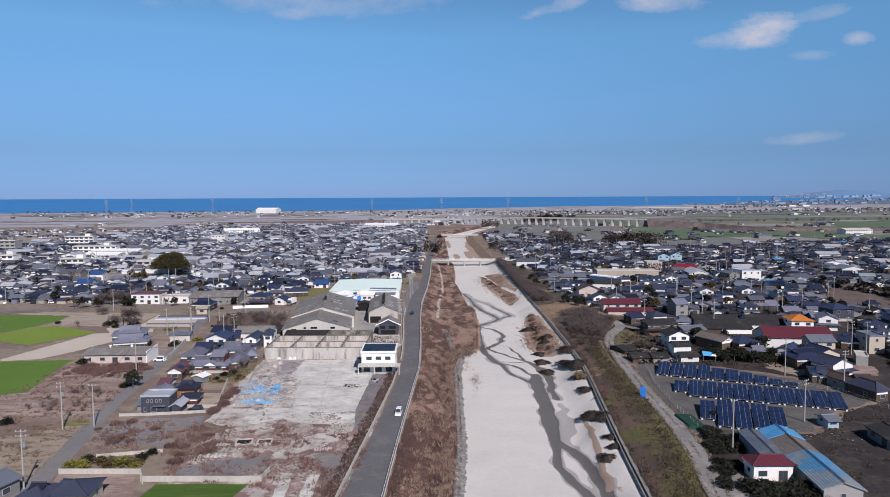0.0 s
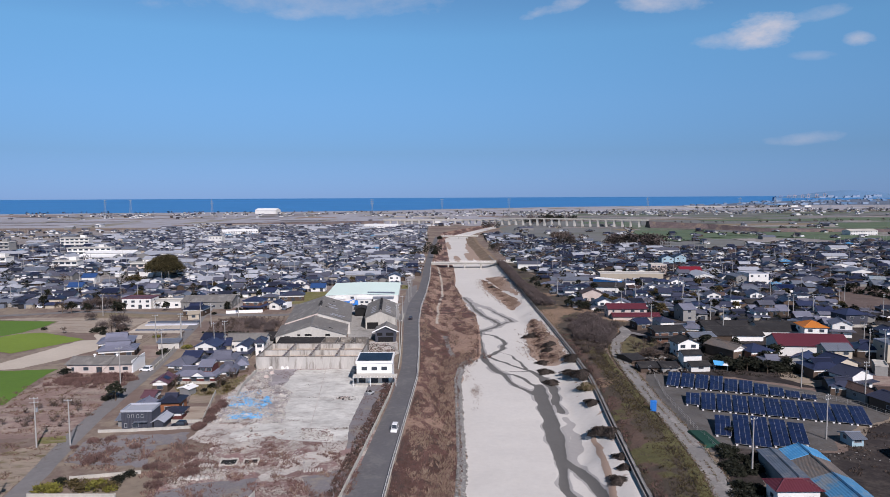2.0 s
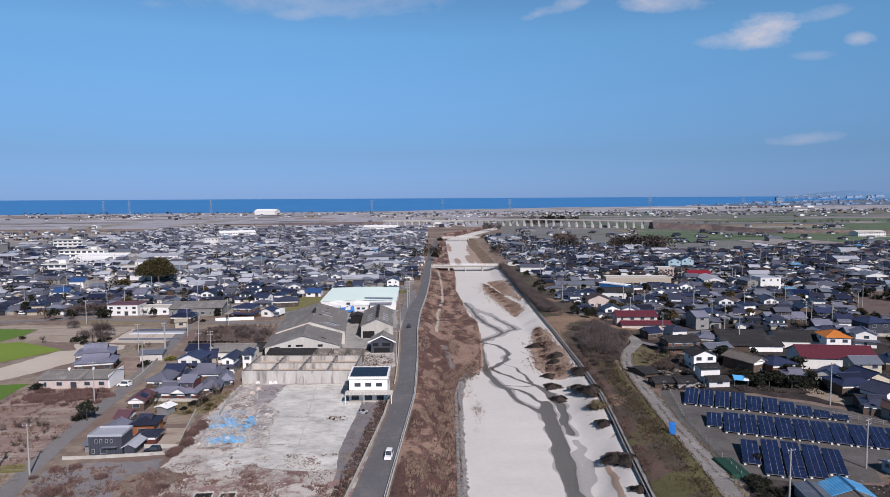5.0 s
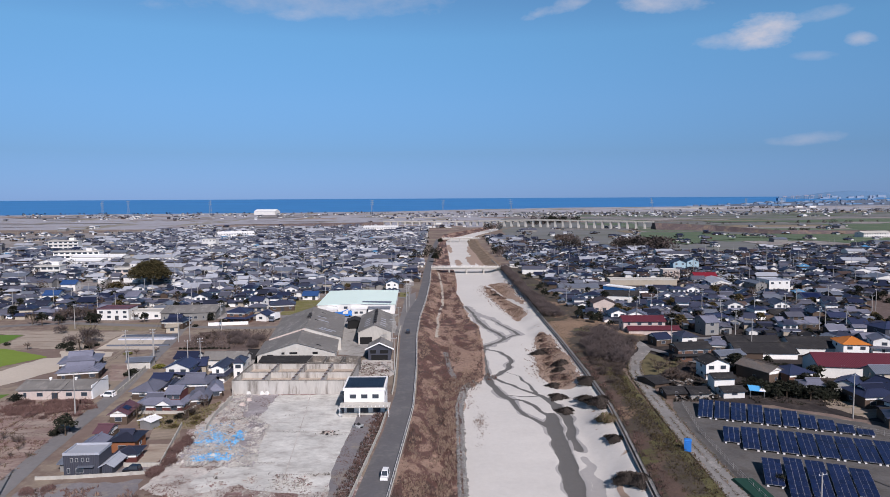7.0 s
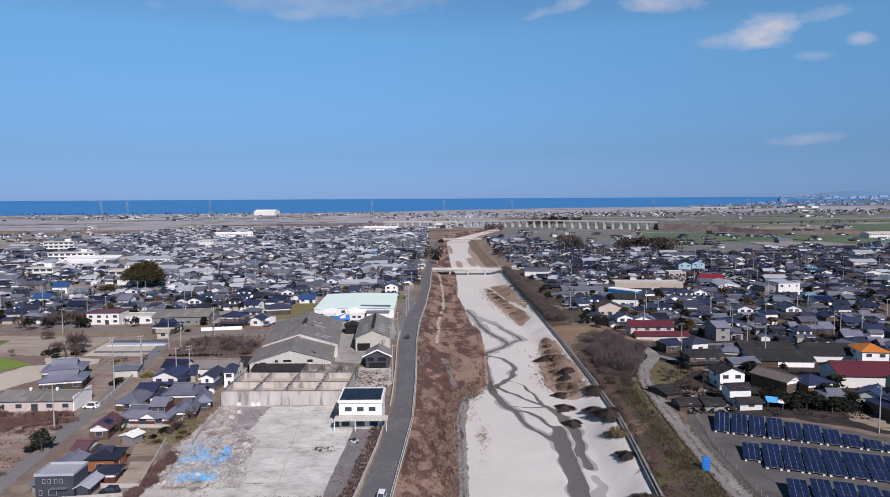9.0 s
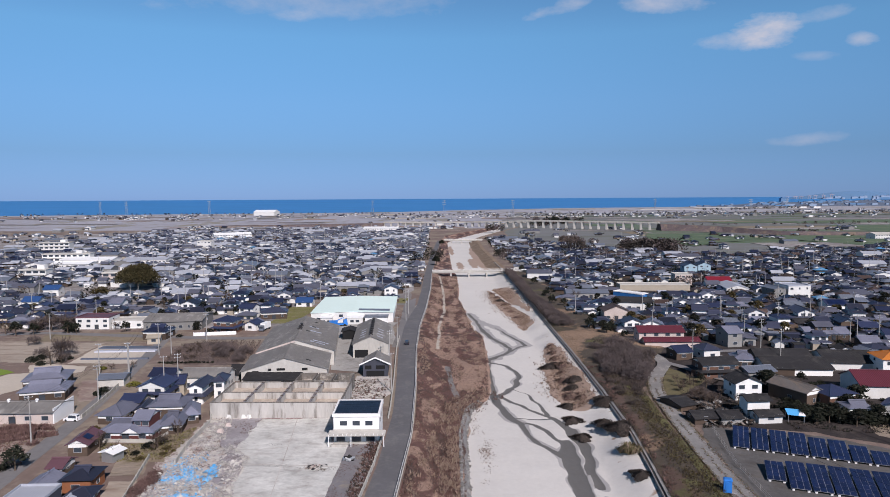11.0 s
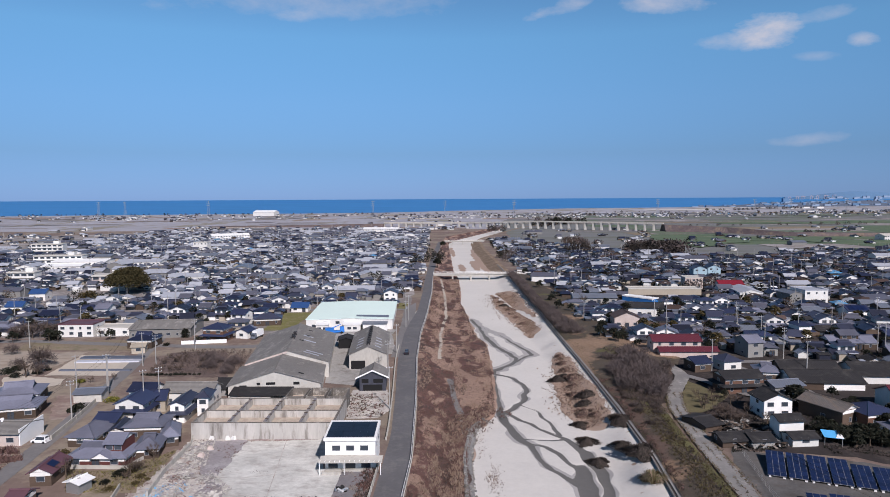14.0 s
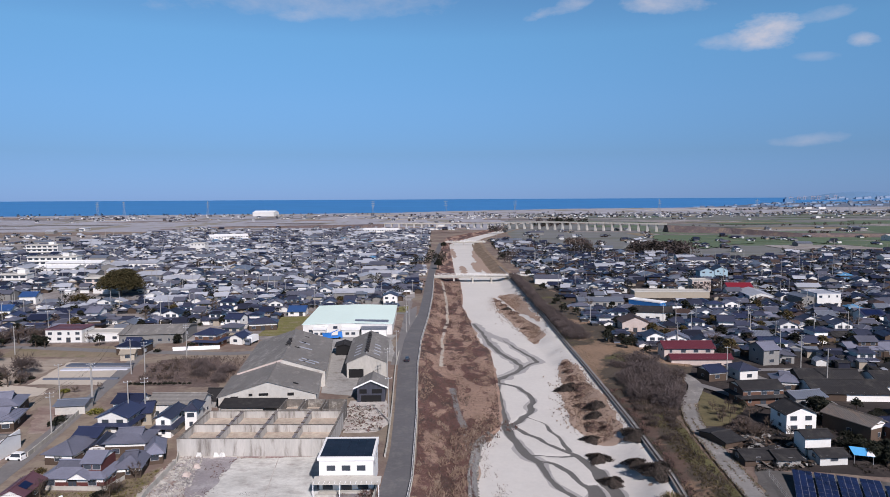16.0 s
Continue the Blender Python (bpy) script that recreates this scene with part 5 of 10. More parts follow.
house([(99.8, 227.2), (106.2, 230)], 12, 4.0, "gable", RUSTY_SHEET, WALLB, "old two-storey timber house with moss-grey roof", along="y")
house([(83.5, 278.3), (90.1, 280)], 6, 3.2, "gable", TILEN, WALLB, "small timber house with blue-grey roof")
house([(93.2, 279.1), (100, 280.2)], 7, 3.4, "hip", TILE, WALLW, "white-walled house with dark hipped roof")
house([(98.4, 267.8), (105.2, 266.1)], 8, 3.2, "irimoya", TILEG, WALLB, "timber farmhouse with grey tiled roof")
house([(95.9, 252.3), (105.8, 254)], 6, 3.0, "gable", GREY_METAL, WALLG, "low shed with blue-grey and rusty metal roof", rise=0.8)
house([(109.3, 297.2), (115.9, 298.2)], 8, 5.6, "gable", TILEG, WALLG, "grey two-storey house with light grey roof")
house([(113.7, 300.7), (121.6, 299.2)], 7, 3.0, "hip", TILEG, WALLG, "low grey house wing with pale roof and veranda")
house([(78.0, 302.6), (95.8, 302.4)], 7, 5.2, "gable", RED_ROOF, WALLP, "pale pink two-storey workshop with maroon metal roof", rise=1.4, name="workshop", category="workshop")
house([(79, 298.4), (100, 297.8)], 3.9, 2.6, "gable", RED_ROOF, WALLP, "low pale front wing with maroon lean-to roof", rise=0.8, windows=False, name="lean_to", category="lean-to")
store = house([(104.6, 258.8), (125.4, 257.0)], 12.5, 2.5, "gable", DARK_SLATE, WALLW, "long whitewashed storehouse under a broad black roof", rise=2.0, name="storehouse", category="storehouse", windows=False)
part("cladding", Shape().box(-9.9, -6.32, 0.0, -1.5, -6.2, 2.48), WALLB, store, "dark boarded bay")
house([(126.8, 264.2), (143.4, 262.6)], 14, 2.8, "gable", DARK_SLATE, WALLW, "whitewashed barn under a wide black roof", rise=2.2, name="barn", category="barn", windows=False)
house([(108.0, 272.6), (126.6, 271.0)], 8, 2.8, "gable", DARK_SLATE, WALLB, "long dark timber row with black tiled roof", rise=1.6, name="storehouse", category="storehouse", windows=False)
house([(139.6, 256.4), (148.4, 254.9)], 9, 5.4, "hip", TILEO, WALLW, "white house with bright orange tiled roof")
house([(118.6, 234.4), (142.4, 231.4)], 12, 4.0, "gable", RED_ROOF, WALLW, "long white barn with maroon metal roof", name="barn", category="barn", windows=False)
house([(126.8, 220.6), (135.9, 220.2)], 6, 5.4, "gable", GREY_METAL, WALLC, "beige house with blue-grey metal roof")
house([(121.4, 206.7), (130.1, 208.4)], 8, 4.2, "gable", TILEN, WALLC, "cream gabled house with slate-blue roof", along="y")
house([(113.3, 204.2), (124, 204.8)], 9, 3.4, "irimoya", TILEN, WALLB, "navy-roofed farmhouse with white gable end")
house([(113.9, 218.7), (118.8, 213.7)], 8, 3.4, "gable", TILEN, WALLW, "white house with navy tiled gable roof", along="y")
house([(116.7, 191.9), (125.5, 194.6)], 7, 4.4, "gable", TILE, WALLW, "white house with black tiled gable roof", along="y", skirt=2.5)
house([(109.6, 189.5), (116.7, 186.4)], 7, 2.8, "irimoya", TILE, WALLB, "low timber farmhouse with dark tiled roof")
house([(114.3, 181), (119.1, 181.9)], 9, 3.0, "gable", TILEB, WALLG, "small grey house with brown tiled roof", along="y")
house([(116.6, 177.1), (121.3, 176.9)], 8, 3.0, "gable", TILEB, WALLB, "weathered brown house with rusty tiled roof")
house([(116, 170.6), (120.7, 171.8)], 9, 3.0, "hip", TILE, WALLB, "dark timber house with black hipped roof")
house([(112.0, 194.9), (115.8, 194.4)], 3.4, 2.3, "gable", DARK_SLATE, WALLB, "small dark shed by the solar field fence", rise=0.6, name="shed", category="shed", windows=False)
house([(106.0, 219.0), (112.6, 218.4)], 5, 2.5, "irimoya", TILEG, WALLW, "low white house with grey tiled veranda roof")
house([(104.9, 225.6), (113.8, 227.7)], 8, 3.6, "hip", TILEN, WALLO, "timber house with navy hipped tiled roof")
house([(154.4, 263.5), (161.6, 260.9)], 8, 5.2, "gable", TILEG, WALLW, "white two-storey house with slate-blue gable roof", along="y", skirt=2.6)
house([(171.8, 282.7), (182.6, 284.1)], 9, 5.0, "hip", TILEN, WALLD, "dark blue two-storey house with navy roof")
house([(148.7, 223.5), (154.8, 223.2)], 8, 6.0, "flat", GREY_METAL, WALLC, "beige two-storey block with flat roof")
house([(143.5, 231.3), (150.7, 228.9)], 9, 3.0, "irimoya", TILEN, WALLB, "blue-tiled house among poles")
house([(134.7, 208.7), (138.5, 206.8)], 7, 3.0, "flat", PALE_CONCRETE, WALLG, "low grey garage with flat roof", windows=False)
house([(98.2, 146.8), (97.4, 137.2)], 7, 2.6, "gable", DARK_SLATE, WALLG, "low shed with sheet roof at plot edge", rise=0.7, name="shed", category="shed")
# blue sheet roofed works and its red roofed cottage
for k, (x, y, d, rm, lab) in enumerate(((75.3, 140.4, 5.0, BLUE_BRIGHT, "far bay of whitewashed shed with bright blue roof"), (74.5, 133.6, 8.6, RUSTY_SHEET, "middle bay of long shed with rusty grey roof"), (73.3, 121.4, 15.6, BLUE_ROOF, "near bay of whitewashed shed with patched blue roof"))):
    house([(0, 0), (6.7, 0)], d, 3.0 + 0.15 * (k == 0), "gable", rm, WALLG, lab, rise=1.2, along="y", name="shed", category="shed", at=pose(x, y, 0, 0, 0, -6), windows=k == 2, over=0.5)
house([(0, 0), (4.4, 0)], 13.8, 2.9, "gable", FADED_SHEET, WALLG, "low side bay with faded blue-grey sheet roof", rise=0.35, along="y", windows=False, name="shed", category="shed", at=pose(69.0, 136.4, 0, 0, 0, -6.5), over=0.4)
house([(61.0, 123.9), (69.4, 123.7)], 4.2, 3.3, "hip", RED_ROOF, WALLW, "white cottage with maroon hipped metal roof", rise=1.1)
house([(91.9, 151.7), (95.5, 151.9)], 4, 2.1, "gable", GREY_METAL, WALLBL, "little teal hut with grey roof in field", rise=0.5, name="hut", category="hut")

# ---- office with solar roof beside the river road


def office():
    e = thing("office_building", "white two-storey office with solar roof and front canopy", "office", pose(-16.4, 205.1, 0, 0, 0, -0.6))
    w, d, h = 10.4, 9.6, 6.2
    part("wall", Shape().box(-w / 2, 0, -0.2, w / 2, d, h), WALLW, e)
    part("string_course", Shape().box(-w / 2 - 0.06, -0.06, 3.0, w / 2 + 0.06, 0.05, 3.2), CONCRETE, e)
    s = Shape()
    s.solid([(-w / 2 - 0.25, -0.3, h), (w / 2 + 0.25, -0.3, h), (w / 2 + 0.25, d + 0.2, h), (-w / 2 - 0.25, d + 0.2, h)], [(-w / 2 - 0.25, -0.3, h + 0.65), (w / 2 + 0.25, -0.3, h + 0.65), (w / 2 + 0.25, d + 0.2, h + 1.0), (-w / 2 - 0.25, d + 0.2, h + 1.0)])
    roof = part("roof", s, WHITE, e)
    cell = Shape().box(-0.825, -0.7, 0, 0.825, 0.7, 0.06, slim=0.01).mesh("solar_panel", PVDARK)
    for i in range(6):
        for j in range(6):
            y = 0.85 + j * 1.42
            part("solar_panel", cell, None, roof, at=pose(-w / 2 + 1.05 + i * 1.66, y, h + 0.66 + 0.035 * y + 0.05, 2, 0, 0))
    for x in (-2.9, 0, 2.9):
        window(e, 1.7, 1.1, x, -0.01, 4.1)
    for x in (-3.6, 3.2):
        window(e, 2.0, 1.8, x, -0.01, 0.4)
    part("door", Shape().box(-1.1, -0.08, 0, 1.1, 0.02, 2.2).box(-1.0, -0.1, 0.1, 1.0, -0.06, 2.1, 1), (STEEL, GLASS), e)
    for y in (2.5, 6.5):
        window(e, 1.2, 1.0, -w / 2, y, 4.1, -90)
        window(e, 1.2, 1.0, w / 2, y, 4.1, 90)
    c = part("canopy", Shape().slab([(-w / 2 - 0.9, -3.0, 2.75), (w / 2 + 1.6, -3.0, 2.75), (w / 2 + 1.6, -0.05, 3.05), (-w / 2 - 0.9, -0.05, 3.05)], 0.14), PALE_CONCRETE, e, "pale corrugated sheet canopy")
    for k in range(13):
        x = -w / 2 - 0.7 + k * 1.0
        part("rib", Shape().box(x, -3.0, 2.80, x + 0.10, -0.1, 2.86).mesh("rib", WHITE), None, c, at=pose(0, 0, 0.0, 0, 0, 0))
    for x in (-w / 2 - 0.7, -0.9, w / 2 + 1.3):
        part("post", Shape().box(x - 0.07, -2.9, 0, x + 0.07, -2.76, 2.65), WHITE, e)
    part("step", Shape().box(-w / 2, -1.2, 0, w / 2 - 2, -0.05, 0.35), CONCRETE, e)
    part("planter", Shape().box(-w / 2 - 0.3, -2.7, 0, -1.6, -2.2, 0.6), CONCRETE, e)


office()


def pits():
    """A grid of open concrete tanks, with stained walls and two service walks."""
    e = thing("concrete_tanks", "row of open stained concrete tanks with thick walls", "tank", pose(-55.6, 224.0, 0, 0, 0, -1.6))
    W_, D_, H_ = 33.0, 18.5, 4.0
    part("front_wall", Shape().box(-0.3, -0.4, -0.2, W_ + 0.3, 0.0, H_, slim=0.03), TANKWALL, e)
    part("coping", Shape().box(-0.32, -0.42, H_ - 0.02, W_ + 0.32, 0.05, H_ + 0.07), COPING, e)
    part("back_wall", Shape().box(0, D_, -0.2, W_, D_ + 0.4, H_), TANKWALL, e)
    part("coping", Shape().box(-0.02, D_ - 0.02, H_ - 0.02, W_ + 0.02, D_ + 0.42, H_ + 0.08), COPING, e)
    for x in (0.0, 8.4, 16.8, 25.2, W_):
        part("cross_wall", Shape().box(x - 0.25, 0.0, -0.2, x + 0.25, D_, H_ - 0.02, slim=0.02), TANKWALL, e)
        part("coping", Shape().box(x - 0.27, 0.06, H_ - 0.03, x + 0.27, D_ - 0.03, H_ + 0.05), COPING, e)
    part("middle_wall", Shape().box(0.25, D_ * 0.46, -0.2, W_ - 0.25, D_ * 0.46 + 0.5, H_ - 0.01), TANKWALL, e)
    for k in range(4):
        part("coping", Shape().box(0.3 + 8.4 * k, D_ * 0.46 - 0.02, H_ - 0.02, min(8.1 + 8.4 * k, W_ - 0.3), D_ * 0.46 + 0.52, H_ + 0.06), COPING, e)
    stain = material("ochre_stained_floor", (0.45, 0.37, 0.31), 0.95, vary=0.3, big=0.2, fine=1.0, second=(0.5, 0.44, 0.36), mask=(0.45, 0.6))
    for i in range(4):
        for y0, y1 in ((0.02, D_ * 0.46 - 0.02), (D_ * 0.46 + 0.52, D_ - 0.02)):
            x = i * 8.4 + 0.27
            part("tank_floor", Shape().box(x, y0, 1.0, min(x + 7.86, W_ - 0.27), y1, 2.3), stain, e, "stained earth-coloured tank floor")
    walk_ = part("catwalk", Shape().box(8.1, 0.2, H_ + 0.0, 8.7, D_, H_ + 0.14).box(16.5, 0.2, H_, 17.1, D_, H_ + 0.14).box(24.9, 0.2, H_, 25.5, D_, H_ + 0.14), OLD_ASPHALT, e)
    for k in range(16):
        y = 0.8 + k * 1.1
        part("plank", Shape().box(8.0 + (k % 3) * 8.4, y, H_ + 0.14, 8.8 + (k % 3) * 8.4, y + 0.5, H_ + 0.2), WALLB, walk_)
    # upper row at the back
    for i, x in enumerate((17, 22.4, 27.8)):
        part("small_tank", Shape().box(x, D_ + 0.5, -0.2, x + 5, D_ + 0.8, 4.4).box(x, D_ + 8.4, -0.2, x + 5, D_ + 8.7, 4.4).box(x, D_ + 0.8, -0.2, x + 0.3, D_ + 8.4, 4.4).box(x + 4.7, D_ + 0.8, -0.2, x + 5, D_ + 8.4, 4.4), COPING, e)
        part("tank_floor", Shape().box(x + 0.3, D_ + 0.8, 0.5, x + 4.7, D_ + 8.4, 2.4 if i < 2 else 0.6), stain if i < 2 else DARK, e)
    low = part("lean_to", Shape().box(0.5, D_ + 6.8, 0, 16.4, D_ + 11.2, 2.9), CONCRETE, e)
    part("lean_to_roof", Shape().slab([(0, D_ + 6.3, 2.95), (16.8, D_ + 6.3, 2.95), (16.8, D_ + 11.6, 3.9), (0, D_ + 11.6, 3.9)], 0.2), DARK_SLATE, low)
    # Black panel on the wall; the dark inside is painted.
    part("opening", Shape().box(11.5, D_ + 6.7, 0.7, 15, D_ + 6.85, 2.5), DARK, low)


pits()


def big_shed(name, label, x, y, ang, w, d, h, rise, wall_mat, roof_mat, skylights=(), openings=(), vents=(), holes=()):
    """Large factory shed: gabled front, sheet roof; skylights and holes at (share of the half width, share of the length), vents along the ridge."""
    e = thing(name, label, "shed", pose(x, y, 0, 0, 0, ang))
    part("wall", body(w, d, h, rise, "y"), wall_mat, e)
    roof = part("roof", gable_roof(Shape(), w, d, h, rise + 0.03, 0.5, 0.14, "y"), roof_mat, e)
    part("ridge", Shape().rod((0, -d / 2 - 0.3, h + rise), (0, d / 2 + 0.3, h + rise), 0.22, 0.22, 5), roof_mat, roof)
    slope = math.degrees(math.atan2(rise, w / 2))
    sheet = Shape().box(-1.1, -0.55, 0.0, 1.1, 0.55, 0.05).mesh("skylight", PALE_METAL)
    # Black plate on the roof, painted as the shade below a hole.
    gap = Shape().box(-0.75, -0.5, 0.0, 0.75, 0.5, 0.06).mesh("missing_sheet", DARK)
    for me, places in ((sheet, skylights), (gap, holes)):
        for u, f in places:
            part(me.name, me, None, roof, at=pose(u * w / 2, -d / 2 + f * d, h + rise * (1 - abs(u)) + 0.06, 0, slope if u > 0 else -slope, 0))
    cowl = Shape().solid([(-0.6, -0.8, -0.2), (0.6, -0.8, -0.2), (0.6, 0.8, -0.2), (-0.6, 0.8, -0.2)], [(-0.3, -0.8, 0.75), (0.3, -0.8, 0.75), (0.3, 0.8, 0.75), (-0.3, 0.8, 0.75)]).box(-0.5, -1.0, 0.75, 0.5, 1.0, 0.9).mesh("ridge_vent", DARK_SLATE)
    for f in vents:
        part("ridge_vent", cowl, None, roof, at=pose(0, -d / 2 + f * d, h + rise))
    # Openings are black panels on the wall, their inner shade painted.
    for x0, x1, z0, z1 in openings:
        part("opening", Shape().box(x0, -d / 2 - 0.05, z0, x1, -d / 2 + 0.1, z1), DARK, e)
    return e


# twin-ridged main shed, its lower front bay, and the shed beside the road
big_shed("factory_shed", "old factory shed with white gable and grey slate roof", -44.9, 265.7, 6.0, 25.4, 21, 4.2, 3.7, PALE_CONCRETE, SLATE, openings=((-9.6, -7.6, 3.5, 4.1), (-4.9, -3.9, 4.0, 4.7), (-2.3, 0.2, 4.0, 4.7), (5.2, 6.9, 3.8, 4.6)), holes=((0.55, 0.2),))
big_shed("factory_shed", "long factory shed with rust-streaked grey slate roof", -46.9, 297.9, 6.0, 25.2, 44, 5.1, 3.9, PALE_CONCRETE, SLATE, skylights=((0.45, 0.08), (0.55, 0.08), (0.66, 0.08), (0.5, 0.14), (0.62, 0.14), (0.75, 0.14), (0.35, 0.45), (0.5, 0.45), (0.3, 0.6), (0.4, 0.6)), vents=(0.42, 0.46, 0.55), holes=((0.36, 0.83), (0.33, 0.62), (0.22, 0.41), (-0.05, 0.45), (-0.04, 0.52)))
big_shed("factory_shed", "narrow grey shed with skylights along the river road", -21.6, 305.0, 3.0, 12.4, 36, 5.0, 2.6, CONCRETE, SLATE, skylights=[(u, f) for u in (-0.5, 0.5) for f in (0.12, 0.24, 0.36, 0.48)], openings=((-5.6, -1.0, 0, 2.8),), vents=(0.1, 0.2, 0.3, 0.4, 0.5, 0.6, 0.7, 0.8))
eave_band = thing("roof_flashing", "pale fibre-cement flashing between the shed roofs", "flashing", pose(-44.6, 275.7, 0, 0, 0, 6.0))
part("band", Shape().solid([(-12.9, -0.16, 4.5), (0, -0.16, 8.2), (0, -0.04, 8.2), (-12.9, -0.04, 4.5)], [(-12.9, -0.16, 5.0), (0, -0.16, 8.8), (0, -0.04, 8.8), (-12.9, -0.04, 5.0)]), WALLP, eave_band)
gate = big_shed("gatehouse", "small derelict dark gatehouse with white-edged gable", -17.0, 266.5, 1.0, 7.6, 9.5, 4.2, 1.9, WALLD, SLATE, openings=((-3.2, -1.2, 2.4, 3.6), (0.2, 3.0, 2.4, 3.6), (-2.8, 2.8, 0.1, 1.9)))
for sgn in (-1, 1):
    part("bargeboard", Shape().solid([(0, -5.5, 6.0), (sgn * 4.95, -5.5, 3.75), (sgn * 4.95, -5.2, 3.75), (0, -5.2, 6.0)][::sgn], [(0, -5.5, 6.4), (sgn * 4.95, -5.5, 4.15), (sgn * 4.95, -5.2, 4.15), (0, -5.2, 6.4)][::sgn]), WHITE, gate, "white painted bargeboard")


def mint_factory():
    e = thing("factory_building", "wide white factory with pale mint metal roof", "factory", pose(-35.4, 376.0, 0, 0, 0, 1.0))
    part("wall", body(36.5, 47, 4.6, 0.5, "y"), WALLW, e)
    roof = part("roof", gable_roof(Shape(), 36.5, 47, 4.6, 0.52, 0.4, 0.15, "y"), MINT_ROOF, e)
    for x, w in ((-11, 5), (1.5, 7), (11, 10)):
        a = part("annex", Shape().box(x - w / 2, -27.5, 0, x + w / 2, -23.5, 3.0), WALLW, e)
        part("annex_roof", Shape().slab([(x - w / 2 - 0.3, -27.8, 3.1), (x + w / 2 + 0.3, -27.8, 3.1), (x + w / 2 + 0.3, -23.4, 3.7), (x - w / 2 - 0.3, -23.4, 3.7)], 0.15), WHITE if w < 8 else GREY_METAL, a)
        for k in range(2):
            window(a, 1.6, 1.1, x - 1.2 + 2.4 * k, -27.5, 0.9, split=False)
    for k in range(7):
        window(e, 1.8, 1.2, -15 + 5 * k, -23.5, 2.6 if 0 < k < 3 else 1.2, split=False)
    part("panel", Shape().slab([(2.5, -23.6, 4.7), (16.5, -23.6, 4.4), (16.5, -17, 5.0), (2.5, -17, 5.3)], 0.1), GREY_METAL, e, "grey metal lean-to roof")


mint_factory()


def tank_truck(x, y, ang):
    """Blue plant standing behind the main shed."""
    e = thing("blue_machine", "bright blue machine frame standing in factory yard", "machine", pose(x, y, 0, 0, 0, ang))
    part("bed", Shape().box(-4, -1.2, 0.6, 4, 1.2, 1.2), BLUE_PAINT, e)
    part("cabin", Shape().box(2.2, -1.1, 1.2, 4.0, 1.1, 2.8, slim=0.15), BLUE_PAINT, e)
    part("hopper", Shape().box(-3.6, -1.1, 1.2, -0.5, 1.1, 2.4, slim=-0.3), BLUE_PAINT, e)
    part("boom", Shape().rod((-1, 0, 2.3), (2.5, 0.4, 3.6), 0.25, 0.15), BLUE_PAINT, e)
    for i in (-2.5, 2.8):
        for j in (-1, 1):
            part("wheel", Shape().rod((i, j * 1.2 - 0.15, 0.5), (i, j * 1.2 + 0.15, 0.5), 0.5, 0.5, 10), RUBBER, e)


tank_truck(-40.2, 345.0, 12)
# Closed box; its black walls carry the shade of an open store.
house([(-35.0, 316.8), (-28.6, 317.2)], 7, 3.4, "gable", DARK_SLATE, DARK, "dark open store between the factory sheds", rise=0.8, along="y", windows=False, name="store", category="store")


def yard_wall(name, label, pts, h, t=0.2, mat=None, z=0.0, piece=3.0):
    """Concrete block wall in bays with pilasters."""
    e = thing(name, label, "wall")
    for (x0, y0), (x1, y1) in zip(pts, pts[1:]):
        L = math.hypot(x1 - x0, y1 - y0)
        n, ang = max(1, round(L / piece)), math.degrees(math.atan2(y1 - y0, x1 - x0))
        pl = L / n
        bay = Shape().box(0, -t / 2, -0.3, pl, t / 2, h).box(-0.14, -t / 2 - 0.05, -0.3, 0.14, t / 2 + 0.05, h + 0.06).mesh("bay", mat or CONCRETE)
        for k in range(n):
            f = k / n
            part("bay", bay, None, e, at=pose(x0 + (x1 - x0) * f, y0 + (y1 - y0) * f, z, 0, 0, ang))
    return e


yard_wall("retaining_wall", "low weathered concrete wall along the river road", [(road_l(y) - 0.7, y) for y in range(104, 216, 8)], 0.8, 0.25, CONCRETE, z=0.05)
yard_wall("retaining_wall", "low concrete wall between the sheds and the road", [(road_l(y) - 0.8, y) for y in range(222, 330, 9)], 0.7, 0.25, CONCRETE)
yard_wall("garden_wall", "grey block wall round the green lawn plot", [(-56.1, 127.4), (-50.2, 127.2), (-33.0, 126.6), (-32.4, 131.4)], 1.1, mat=CONCRETE)
yard_wall("garden_wall", "grey block wall behind the lane garden", [(-73.9, 131.4), (-57.8, 130.9), (-55.5, 126.3)], 1.1, mat=CONCRETE)
yard_wall("garden_wall", "pale block wall beside the garden hedge", [(-70.6, 139.8), (-57.9, 142.4)], 0.7, mat=CONCRETE)
yard_wall("garden_wall", "concrete wall between farmhouses and waste yard", [(-53.3, 193.3), (-54.5, 204.4), (-54.3, 218.9), (-58, 233.3)], 1.2, mat=CONCRETE)
yard_wall("garden_wall", "block wall along the lane by the garage", [(-88.8, 224.4), (-90.6, 238.9), (-93.5, 257.3), (-94, 263.1)], 1.1, mat=CONCRETE)
yard_wall("garden_wall", "low block wall in front of the red farmhouse", [(-76.8, 207.4), (-63.3, 206.7), (-60.3, 219.1)], 0.8, mat=CONCRETE)
yard_wall("garden_wall", "white painted wall before blue-roofed houses", [(-96.2, 326.4), (-79.8, 329.1)], 1.4, mat=WHITE)
yard_wall("garden_wall", "low wall beside the charcoal house", [(-63.2, 172.5), (-55.8, 172.3), (-60.5, 197.6)], 0.9, mat=CONCRETE)
yard_wall("garden_wall", "low pale kerb wall before the charcoal house", [(-78.0, 166.4), (-70.4, 166.9), (-62.5, 167.9), (-57.4, 168.7), (-55.4, 174.2)], 0.7, mat=CONCRETE)
yard_wall("garden_wall", "block wall along the east lane", [(112, 288), (150, 283), (205, 279)], 1.2, mat=CONCRETE)

